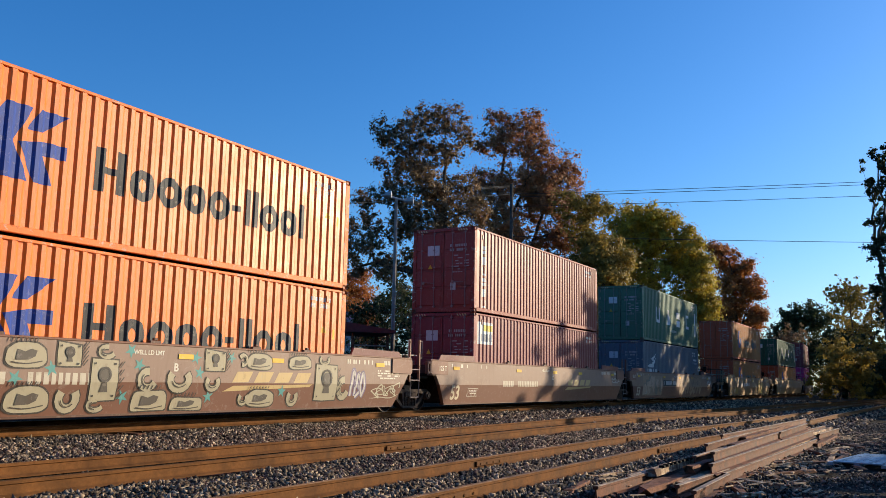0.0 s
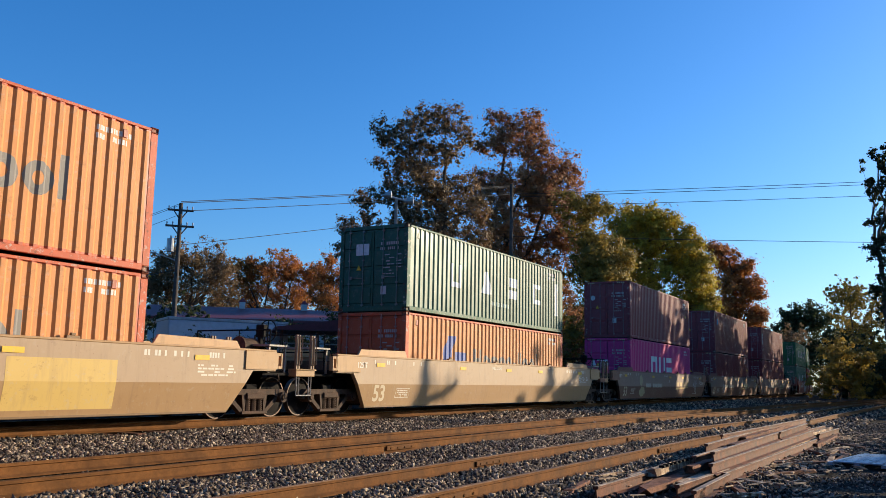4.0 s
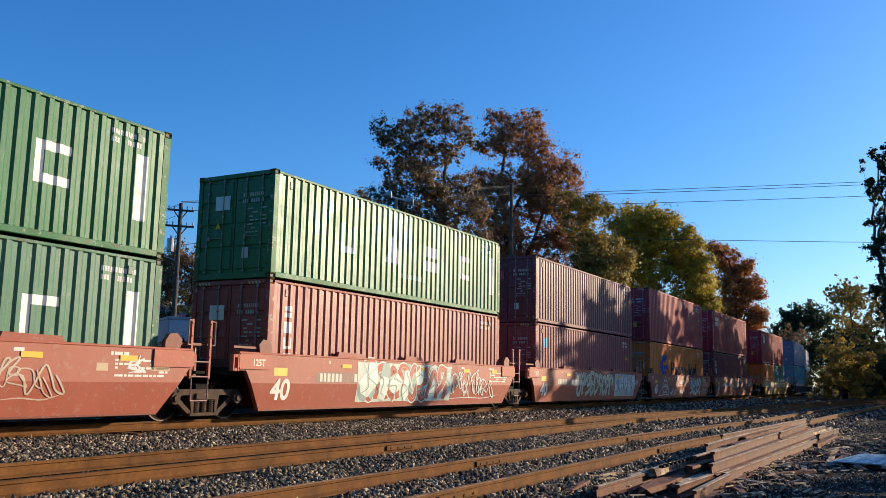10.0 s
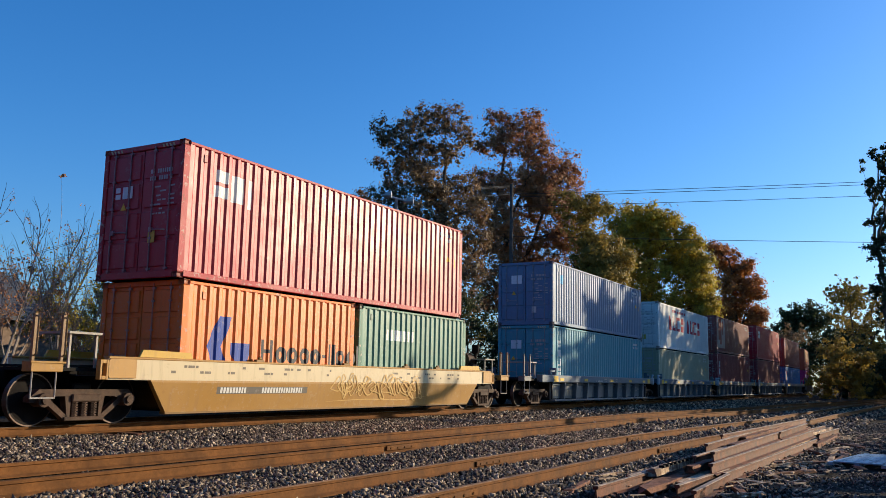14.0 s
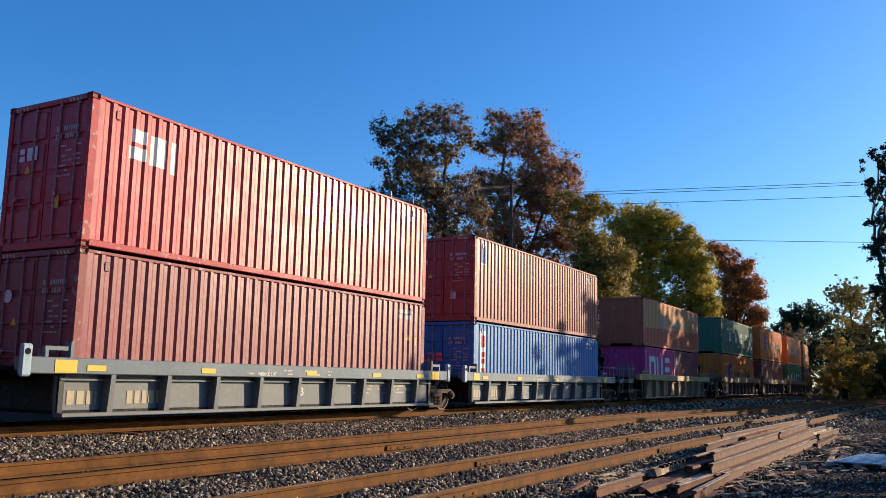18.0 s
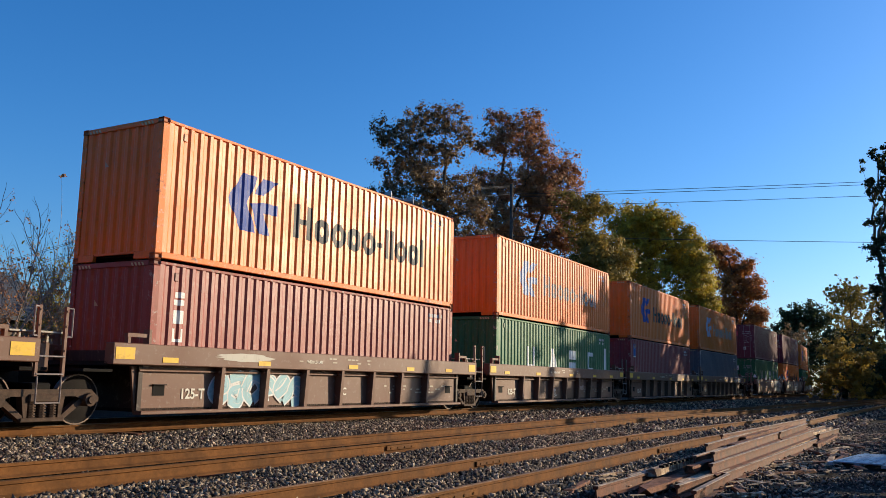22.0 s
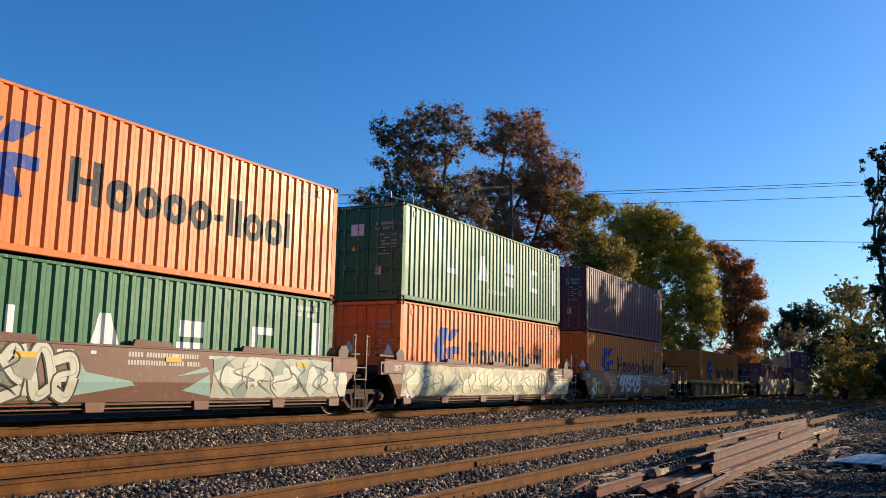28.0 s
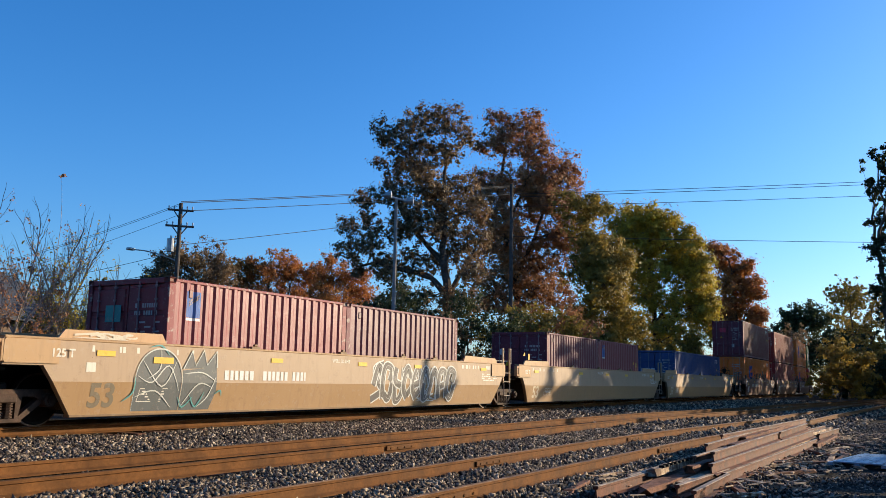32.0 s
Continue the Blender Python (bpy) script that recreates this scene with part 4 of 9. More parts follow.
def flat_marks(key, polys, root, colour, name="marking", y=None, label="", lift=0.0):
    """Paint on the near side of a well car: polys in x and z."""
    if key not in CACHE:
        bm = bmesh.new()
        flat_polys(bm, polys)
        if y is None:
            bmesh.ops.bisect_plane(bm, geom=bm.verts[:] + bm.edges[:] + bm.faces[:], plane_co=(0, 0, 0.78), plane_no=(0, 0, 1))
        for v in bm.verts:
            v.co.y = (side_y(v.co.z) if y is None else y) - 0.003
        me = bpy.data.meshes.new(name)
        bm.to_mesh(me)
        bm.free()
        me.materials.append(DECAL)
        CACHE[key] = me
    return tagged(place(name, CACHE[key], root, colour, Matrix.Translation((0, -lift, 0)) if lift else None, label), kind="stuff" if len(polys) > 1 else "")


def blob(r, cx, cz, rx, rz, n=11):
    return [(cx + rx * (0.75 + 0.4 * r.random()) * math.cos(2 * math.pi * i / n), cz + rz * (0.75 + 0.35 * r.random()) * math.sin(2 * math.pi * i / n)) for i in range(n)]


def smooth_line(pts, steps=5):
    """A rounded line through pts."""
    out = []
    for i in range(len(pts) - 1):
        p0, p1, p2, p3 = (pts[max(i - 1, 0)], pts[i], pts[i + 1], pts[min(i + 2, len(pts) - 1)])
        for k in range(steps):
            t = k / steps
            out.append(tuple(0.5 * (2 * b + (c - a) * t + (2 * a - 5 * b + 4 * c - d) * t * t + (3 * b - a - 3 * c + d) * t ** 3) for a, b, c, d in zip(p0, p1, p2, p3)))
    return out + [pts[-1]]


def ribbon(pts, w, taper=False):
    """Quads of an even band along pts, without overlaps."""
    edge = []
    n = len(pts)
    for i, (x, z) in enumerate(pts):
        (ax, az), (bx, bz) = pts[max(i - 1, 0)], pts[min(i + 1, n - 1)]
        d = math.hypot(bx - ax, bz - az) or 1e-6
        h = w / 2 * (math.sin(math.pi * (0.12 + 0.88 * (1 - abs(2 * i / (n - 1) - 1))) / 2) if taper else 1.0)
        edge.append(((x - (bz - az) / d * h, z + (bx - ax) / d * h), (x + (bz - az) / d * h, z - (bx - ax) / d * h)))
    return [[edge[i][0], edge[i][1], edge[i + 1][1], edge[i + 1][0]] for i in range(n - 1)]


def stroke(pts, w):
    return ribbon(pts, w)


def sprayed(key, groups, root, colour, y, label, lift, step=0.0):
    """Spray paint as groups of faces, each group a hair above the one before."""
    if key not in CACHE:
        bm = bmesh.new()
        for g, polys in enumerate(groups):
            for j, pts in enumerate([q for p in polys for q in ((cut_at(list(p), 0.78, 1), cut_at(list(p), 0.78, -1)) if y is None else (p,)) if len(q) > 2]):
                f = bm.faces.new([bm.verts.new((x, 0, z)) for x, z in pts])
                for v in f.verts:
                    v.co.y = (side_y(v.co.z) if y is None else y) - 0.0025 - (step * g if step else 0.0004 * (g % 9)) - 0.00008 * (0 if step else j)
        me = bpy.data.meshes.new("graffiti")
        bm.to_mesh(me)
        bm.free()
        me.materials.append(DECAL)
        CACHE[key] = me
    return tagged(place("graffiti", CACHE[key], root, colour, Matrix.Translation((0, -lift, 0)), label), kind="stuff")


CREAM, CHALK, INK, AQUA = (0.50, 0.45, 0.33), (0.62, 0.60, 0.56), (0.05, 0.045, 0.04), (0.08, 0.27, 0.25)
def graffiti(root, seed, x0, x1, fill, line, style, y=None, z0=0.3, z1=1.36):
    """Spray paint: 'pieces' = fat outlined shapes, 'solid' = a painted ground with angular pieces and lines, 'tag' = thin lines, 'drips' = bundles of thin strokes."""
    r = random.Random(seed)
    w, h = x1 - x0, z1 - z0
    cl = lambda p: (min(x1, max(x0, p[0])), min(z1 - 0.01, max(z0 + 0.01, p[1])))
    if style == "tag":
        groups = []
        base, tall = z0 + h * 0.1, h * r.uniform(0.6, 0.8)
        n = max(3, int(round(w / 0.22)))
        for k in range(2):
            pts, x, up = [(x0 + 0.02 * w, base + tall * 0.4)], x0 + 0.05 * w, r.random() < 0.5
            for i in range(n):
                x += w * 0.9 / n * r.uniform(0.3, 1.5)
                high = r.uniform(0.55, 1.0) if up else r.uniform(0.0, 0.35)
                pts.append((x, base + tall * high))
                if r.random() < 0.55:
                    pts += [(x + r.uniform(0.08, 0.2), base + tall * (high + r.uniform(-0.2, 0.1))), (x + r.uniform(-0.12, 0.02), base + tall * (high + (-0.35 if up else 0.4)))]
                up = not up if r.random() < 0.8 else up
            groups.append(ribbon([cl(p) for p in smooth_line(pts, 6)], 0.024 if k else 0.036))
        groups.append(ribbon([cl(p) for p in smooth_line([(x0, base - 0.06), (x0 + w * 0.35, base - 0.02), (x0 + w * 0.7, base - 0.05), (x1, base + 0.06)])], 0.024, True))
        sprayed(("g2", seed), groups, root, line, y, "thin spray-can lines", 0.004)
        return
    if style == "drips":
        groups = [ribbon([(x0 + w * (i + r.random()) / 34, z1 - h * r.uniform(0.0, 0.35)), (x0 + w * (i + r.random() + 0.3) / 34, z0 + h * r.uniform(0.0, 0.35))], 0.014) for i in range(34)]
        sprayed(("g3", seed), groups, root, line, y, "fine pale spray strokes", 0.003)
        return
    if style == "solid":
        n = int(w * 6)
        top = [(x0 + w * i / n, z1 - r.uniform(0.0, 0.05)) for i in range(n + 1)]
        low = [(x0 + w * i / n, z0 + r.uniform(0.0, 0.03)) for i in range(n + 1)]
        mid_ = [(x0 + w * i / n, 0.78) for i in range(n + 1)]
        quads = [[low[i], low[i + 1], top[i + 1], top[i]] for i in range(n)] if y is not None or z0 > 0.78 else \
            [[low[i], low[i + 1], mid_[i + 1], mid_[i]] for i in range(n)] + [[mid_[i], mid_[i + 1], top[i + 1], top[i]] for i in range(n)]
        sprayed(("g0", seed), [quads], root, fill, y, "painted-over ground of faded spray paint", 0.0)
        k = max(3, int(w / 0.55))
        tones = (tuple(c * 0.62 + q for c, q in zip(fill, (0.0, 0.04, 0.05))), tuple(min(1, c * 1.25 + 0.04) for c in fill))
        for m_, tone in enumerate(tones):
            groups = []
            for i in range(k):
                cx, cz = x0 + w * (i + r.uniform(0.2, 0.8)) / k, z0 + h * r.uniform(0.3, 0.7)
                rx, rz = 0.5 * w / k * r.uniform(0.8, 1.5), h * r.uniform(0.25, 0.5)
                a0 = r.uniform(0, 1.5)
                pts = [(cx + rx * math.cos(a0 + q) * r.uniform(0.7, 1.2), cz + rz * math.sin(a0 + q) * r.uniform(0.7, 1.2)) for q in (0.0, 1.1, 2.2, 3.3, 4.4, 5.4)]
                groups.append([[cl(p) for p in pts]])
            sprayed(("g1", seed, m_), groups, root, tone, y, "angular faded spray-painted shapes", 0.006 + 0.006 * m_)
        groups = []
        for i in range(k + 2):
            s_ = w / k * r.uniform(0.9, 1.5)
            cx = x0 + (w - s_) * i / (k + 1)
            pts = [(cx + s_ * r.random(), z0 + h * (0.06 + 0.88 * (q + r.random()) / 5)) for q in range(5)]
            groups.append(ribbon([cl(p) for p in smooth_line(pts)], 0.035, True))
        sprayed(("g2", seed), groups, root, line, y, "dark contour lines of a spray-painted piece", 0.018)
        return
    k = max(3, int(round(w / 0.52)))
    step = w / k
    forms = (((0.1, 0.0), (0.0, 0.5), (0.3, 1.0), (0.85, 0.9), (0.6, 0.55)), ((0.9, 1.0), (0.2, 0.85), (0.5, 0.5), (0.9, 0.25), (0.1, 0.0)), ((0.0, 1.0), (0.15, 0.15), (0.6, 0.0), (0.8, 0.5), (0.9, 1.0)),
             ((0.0, 0.0), (0.2, 0.8), (0.5, 1.0), (0.75, 0.7), (0.9, 0.0)), ((0.1, 0.9), (0.7, 1.0), (0.8, 0.6), (0.25, 0.45), (0.3, 0.0)), ((0.55, 0.0), (0.1, 0.4), (0.5, 0.95), (0.95, 0.5), (0.55, 0.1)))
    fat, rim, vein = [], [], []
    thick = 0.36 * min(step, 0.62)
    for i in range(k):
        hh, lo = h * r.uniform(0.74, 0.9), z0 + h * r.uniform(0.04, 0.12)
        flip_, lean = r.random() < 0.4, r.uniform(-0.12, 0.18)
        for form in (r.choice(forms), r.choice(forms)[1:4]):
            pts = [(x0 + (i - 0.05 + 1.15 * ((1 - u) if flip_ else u) + lean * (v - 0.5)) * step, lo + v * hh) for u, v in form]
            line_pts = [cl(p) for p in smooth_line(pts, 6)]
            fat.append(ribbon(line_pts, thick))
            rim.append(ribbon(line_pts, thick + 0.075))
            vein.append(ribbon([(x + 0.22 * thick, z) for x, z in line_pts[2:-4]], 0.02, True))
    sprayed(("g1", seed), rim, root, line, y, "outline of spray-painted shapes", 0.0, 0.0012)
    sprayed(("g2", seed), fat, root, fill, y, "fat pale spray-painted shapes", 0.0006, 0.0012)
    sprayed(("g4", seed), vein, root, tuple(0.5 * (a + b) for a, b in zip(fill, line)), y, "thin shading lines in spray-painted shapes", 0.0009, 0.0012)


def painted_faces(root, key, plates, blocks, hooks, stars):
    """Spray-painted cream plates with keyholes, rounded blocks and open hooks, all with dark outlines, and small stars between them: x, z, half width, half height."""
    r = random.Random(len(plates) * 7 + len(hooks))
    rim, skin, dark, lines = [], [], [], []

    def grown(p, x, z, d):
        return [(q[0] + math.copysign(d, q[0] - x), q[1] + math.copysign(d, q[1] - z)) for q in p]

    for x, z, a, b in plates:
        tilt = r.uniform(-0.05, 0.05)
        p = [(x - a, z - b), (x - a * 0.2, z - b * 1.04), (x + a, z - b), (x + a * 1.05, z), (x + a, z + b + tilt), (x - a, z + b - tilt), (x - a * 1.05, z)]
        rim.append([grown(p, x, z, 0.028)])
        skin.append([p])
        k = min(a, b)
        lines.append(ring(x, z + 0.25 * b, 0.52 * k, 0.52 * k, 0.05, 12))
        dark.append(disc(x, z + 0.25 * b, 0.34 * k, 10) + [[(x - 0.1 * k, z + 0.1 * b), (x + 0.12 * k, z + 0.1 * b), (x + 0.34 * k, z - 0.62 * b), (x - 0.34 * k, z - 0.62 * b)]])
        lines += [disc(x + sx * a * 0.78, z + sz * b * 0.8, 0.022, 6) for sx in (-1, 1) for sz in (-1, 1)]
        lines += [ribbon([(x + a + 0.04, z - b + b * 0.4 * i), (x + a + 0.14, z - b + 0.12 + b * 0.4 * i)], 0.022) for i in range(5)]
    for x, z, a, b in blocks:
        p = [(x + a * (abs(math.cos(q)) ** 0.5) * math.copysign(1, math.cos(q)) * (1 - 0.14 * math.sin(q)), z + b * (abs(math.sin(q)) ** 0.55) * math.copysign(1, math.sin(q)) + 0.1 * b * math.sin(3 * q + x)) for q in [2 * math.pi * i / 24 for i in range(24)]]
        rim.append([grown(p, x, z, 0.026)])
        skin.append([p])
        dark.append([[(x - 0.55 * a, z - 0.45 * b), (x - 0.48 * a, z + 0.5 * b), (x - 0.1 * a, z + 0.3 * b), (x + 0.2 * a, z + 0.55 * b), (x + 0.5 * a, z + 0.4 * b), (x + 0.42 * a, z - 0.1 * b), (x + 0.1 * a, z - 0.4 * b)]])
        lines.append(ribbon(smooth_line([(x - 0.75 * a, z - 0.62 * b), (x, z - 0.74 * b), (x + 0.78 * a, z - 0.5 * b)]), 0.02))
        lines += [ribbon([(x - a * 0.9 + a * 0.22 * i, z + b + 0.02), (x - a * 0.82 + a * 0.22 * i, z + b + 0.10)], 0.02) for i in range(7)]
    for x, z, a, b in hooks:
        way = r.choice((90, 90, 30, 200))
        arc = [(x + 0.72 * a * math.cos(radians(way + 50 + 26 * i)), z + 0.72 * b * math.sin(radians(way + 50 + 26 * i))) for i in range(11)]
        w = 0.62 * min(a, b)
        rim.append(ribbon(arc, w + 0.055))
        skin.append(ribbon(arc, w))
        lines.append(ribbon([(x + (q[0] - x) * 0.82, z + (q[1] - z) * 0.82) for q in arc[2:8]], 0.018))
    star = [[[(x + (0.15 if i % 2 else 0.055) * math.cos(0.628 * i + x), z + (0.15 if i % 2 else 0.055) * math.sin(0.628 * i + x)) for i in range(10)]] for x, z in stars]
    sprayed((key, 0), star, root, AQUA, None, "small blue-green spray-painted stars", 0.0)
    sprayed((key, 1), rim, root, (0.045, 0.035, 0.028), None, "dark outlines of spray-painted shapes", 0.004)
    sprayed((key, 2), skin, root, (0.36, 0.31, 0.205), None, "cream spray-painted plates, blocks and hooks", 0.012)
    sprayed((key, 3), dark, root, (0.085, 0.07, 0.055), None, "dark forms inside the cream shapes", 0.02)
    sprayed((key, 4), lines, root, (0.05, 0.04, 0.032), None, "dark lines on the cream shapes", 0.024)


def well_car(kind, front, rear, colour, label, trucks, reach, chord=None, second=None):
    """front and rear: 'joint' or 'end'. trucks: which ends carry one. reach: distances from the middle to the joint or the coupler face."""
    K = KINDS[kind]
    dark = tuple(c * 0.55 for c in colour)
    chord = chord or colour
    root = tagged(new("well_car"), label, "rail car", "well cars of the train")
    top, mid, low, up = K["top"], K["mid"], K["low"], K["up"]
    flip = Matrix.Diagonal((1, -1, 1, 1))
    (e0, _, l0), (e1, _, l1) = ends_of(K, front, rear)
    if not K["ribs"]:
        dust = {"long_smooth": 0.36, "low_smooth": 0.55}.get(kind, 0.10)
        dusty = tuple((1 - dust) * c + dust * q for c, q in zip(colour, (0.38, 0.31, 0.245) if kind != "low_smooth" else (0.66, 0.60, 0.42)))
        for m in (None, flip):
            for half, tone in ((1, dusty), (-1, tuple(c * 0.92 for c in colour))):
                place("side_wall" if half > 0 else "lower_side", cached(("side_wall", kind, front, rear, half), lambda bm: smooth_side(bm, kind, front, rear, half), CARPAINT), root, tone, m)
            place("top_chord", cached(("top_chord", kind, front, rear), lambda bm: box(bm, -e0, e1, -1.475, -1.30, top - 0.02, top + 0.025, 0.01), CARPAINT), root, colour, m)
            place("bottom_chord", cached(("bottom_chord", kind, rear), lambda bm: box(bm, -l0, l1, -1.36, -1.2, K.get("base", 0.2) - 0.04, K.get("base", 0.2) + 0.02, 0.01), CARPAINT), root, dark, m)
    else:

        def rib(bm):
            a = [(-1.47, mid), (-1.24, mid), (-1.24, 0.24), (-1.42, 0.24)]
            vs = [[bm.verts.new((x * (1.0 if i < 2 else 1.25), y, z)) for i, (y, z) in enumerate(a)] for x in (-0.05, 0.05)]
            bm.faces.new(vs[0])
            bm.faces.new(vs[1][::-1])
            for i in range(4):
                bm.faces.new((vs[0][i], vs[1][i], vs[1][(i + 1) % 4], vs[0][(i + 1) % 4]))
            rod(bm, (-0.09, -1.40, mid - 0.1), (0.09, -1.40, mid - 0.1), 0.03, 6)
        for m in (Matrix.Identity(4), flip):
            place("top_chord", cached(("chord", kind, front, rear), lambda bm: box(bm, -e0, e1, -1.48, -1.24, mid, top, 0.015), CARPAINT), root, chord, m)
            place("side_panel", cached(("panel", kind), lambda bm: prism(bm, [(-low, 0.2), (low, 0.2), (low + 0.05, 0.5), (up, mid), (-up, mid), (-low - 0.05, 0.5)], -1.25, -1.19), CARPAINT), root, colour, m)
            place("bottom_chord", cached(("bchord", kind), lambda bm: box(bm, -low, low, -1.43, -1.2, 0.17, 0.24, 0.01), CARPAINT), root, colour, m)
            place("side_pipe", cached(("pipe", kind), lambda bm: rod(bm, (-low, -1.31, mid - 0.1), (low, -1.31, mid - 0.1), 0.022, 6), CARPAINT), root, chord, m)
            for x in K["ribs"]:
                place("rib", cached(("rib", kind), rib, CARPAINT), root, colour, m @ Matrix.Translation((x, 0, 0)))
    place("well_floor", cached(("well_floor", kind, rear), lambda bm: box(bm, -l0, l1, -1.25, 1.25, 0.22, 0.285), BLACK), root)
    for s, e, low_s, reach_s in ((-1, e0, l0, reach[0]), (1, e1, l1, reach[1])):
        kind_end = front if s < 0 else rear
        mm = Matrix.Identity(4) if s > 0 else TURN
        # bulkhead cut to a fifth of the car's paint: the gap's shade painted in
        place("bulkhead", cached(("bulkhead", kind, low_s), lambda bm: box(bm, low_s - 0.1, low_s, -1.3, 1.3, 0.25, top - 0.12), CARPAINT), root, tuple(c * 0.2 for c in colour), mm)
        place("end_platform", cached(("end_platform", kind, e, low_s), lambda bm: (box(bm, low_s, e, -1.34, 1.34, mid - 0.02, mid + 0.06), box(bm, low_s, e - 0.1, -0.45, 0.45, 0.78, mid - 0.02)), BLACK), root, None, mm)
        gap = max(reach_s - e, 0.3)
        place("draft_sill", cached(("draft_sill", kind, round(e, 2), round(reach_s, 2)), lambda bm: (box(bm, e - 0.3, reach_s - 0.02, -0.26, 0.26, 0.62, 0.98, 0.03), box(bm, e - 0.2, e + gap * 0.62, -1.25, 1.25, 0.96, 1.02)), BLACK), root, None, mm)
        if kind_end == "end":
            lx = e + 0.92
            place("coupler", cached(("coupler", round(reach_s, 2)), lambda bm: (box(bm, reach_s - 0.45, reach_s - 0.02, -0.14, 0.14, 0.68, 0.95, 0.04), box(bm, reach_s - 0.2, reach_s - 0.02, -0.22, 0.1, 0.66, 0.98, 0.05)), IRON), root, None, mm)
            hose = cached(("air_hose", round(reach_s - e, 2)), lambda bm: hose_line(bm, [(0.2, 0.0, 0.86), (0.38, -0.02, 0.62), (0.58, 0.0, 0.42), (reach_s - e, 0.05, 0.38)]), BLACK)
            for hy in (-0.42, 0.30):
                place("air_hose", hose, root, None, mm @ Matrix.Translation((e, hy, 0)))
            place("uncoupling_lever", cached(("lever", round(reach_s - e, 2)), lambda bm: hose_line(bm, [(0.25, -1.3, 1.0), (0.3, -1.28, 0.82), (0.45, -0.7, 0.84), (reach_s - e - 0.25, -0.2, 0.92)], 0.016), IRON), root, None, mm @ Matrix.Translation((e, 0, 0)))
            if kind.startswith("long"):
                place("end_rail", cached("end_rail", lambda bm: (rod(bm, (0, -1.15, 1.0), (0, -1.15, 2.0), 0.018, 6), rod(bm, (0, 1.15, 1.0), (0, 1.15, 2.0), 0.018, 6), rod(bm, (0, -1.15, 2.0), (0, 1.15, 2.0), 0.018, 6), rod(bm, (0, -1.15, 1.55), (0, 1.15, 1.55), 0.014, 6), rod(bm, (0, -0.2, 1.0), (0, -0.2, 2.0), 0.014, 6)), BLACK), root, None, mm @ Matrix.Translation((e + 0.12, 0, 0)))
            place("crossover_board", cached("crossover_board", lambda bm: (box(bm, -0.05, 0.75, -1.05, 1.05, 1.03, 1.07), box(bm, 0.1, 0.6, -0.6, 0.6, 0.6, 1.0, 0.05)), BLACK), root, None, mm @ Matrix.Translation((e, 0, 0)))
            for sy in (-1, 1):
                at = Matrix.Translation((s * lx - (0.55 if s < 0 else 0), sy * 1.36, 0)) @ (Matrix.Identity(4) if sy < 0 else flip)
                step = place("end_step", cached("end_step", lambda bm: (box(bm, -0.04, 0.58, -0.05, 0.2, 0.94, 1.12, 0.01), box(bm, -0.06, 0.62, -0.07, 0.02, 1.085, 1.118, 0.004)), CARPAINT), root, colour, at)
                for px in (0.0, 0.55):
                    place("end_post", cached("end_post", end_post, CARPAINT), step, tuple(0.55 * c + 0.045 for c in colour), Matrix.Translation((px, 0, 0)))
                place("stirrup", cached("stirrup_rod", stirrup_rod, CARPAINT), step, (0.3, 0.27, 0.24))
            if s > 0:
                place("brake_wheel", cached("brake_wheel", brake_wheel, BLACK), root, None, Matrix.Translation((e + 0.55, -0.7, 2.0)))
                place("brake_post", cached("brake_post", lambda bm: box(bm, -0.05, 0.05, -0.05, 0.05, 1.0, 2.1), BLACK), root, None, Matrix.Translation((e + 0.3, -0.7, 0)))
                place("air_tank", cached("air_tank", lambda bm: rod(bm, (0, -0.9, 0), (0, 0.5, 0), 0.2, 12), IRON), root, None, Matrix.Translation((e + 0.1, 0.1, 1.3)))
                place("brake_cylinder", cached("brake_cylinder", lambda bm: (rod(bm, (-0.3, 0, 0), (0.2, 0, 0), 0.19, 14), rod(bm, (0.2, 0, 0), (0.3, 0, 0), 0.19, 14, 0.1), rod(bm, (0.3, 0, 0), (0.55, 0, 0), 0.04, 8), rod(bm, (-0.33, 0, 0), (-0.28, 0, 0), 0.22, 14)), IRON), root, None, Matrix.Translation((e + 0.05, -0.55, 1.62)))
                place("brake_chain", cached("brake_chain", lambda bm: hose_line(bm, [(0.45, -0.7, 1.9), (0.42, -0.66, 1.5), (0.2, -0.5, 1.2), (0.1, -0.3, 1.0)], 0.02), BLACK), root, None, Matrix.Translation((e, 0, 0)))
            place("walkway", cached("walkway", lambda bm: (box(bm, -0.35, 0.35, -1.25, -0.2, 1.62, 1.66), box(bm, -0.3, -0.26, -1.2, -1.16, 1.0, 1.62), box(bm, 0.26, 0.3, -1.2, -1.16, 1.0, 1.62)), CARPAINT), root, (0.33, 0.29, 0.24), Matrix.Translation((s * (e + 0.35), 0, 0)), "pale steel walkway")
        elif kind == "light_ribbed":
            lug = cached("jack_lug", lambda bm: box(bm, -0.1, 0.1, -1.50, -1.40, 0.86, 1.40, 0.03), CARPAINT)
            for ly in (Matrix.Identity(4), flip):
                g = place("jack_lug", lug, root, (0.30, 0.40, 0.46), Matrix.Translation((s * (e - 0.06), 0, 0)) @ ly, "pale blue upright lug")
                # flat black disc stands for the dark inside the lug's hole
                place("lug_hole", cached("lug_hole", lambda bm: rod(bm, (0, -1.504, 1.27), (0, -1.49, 1.27), 0.055, 12), BLACK), g)
        elif s > 0:
            for ly in (Matrix.Identity(4), flip):
                for px, way in ((0.0, -1), (0.52, 1)):
                    post = place("ladder_post", cached("ladder_post", ladder_post, CARPAINT), root, colour, Matrix.Translation((e - 0.03 + px, 0, 0)) @ ly @ Matrix.Translation((0, -1.42, 0)))
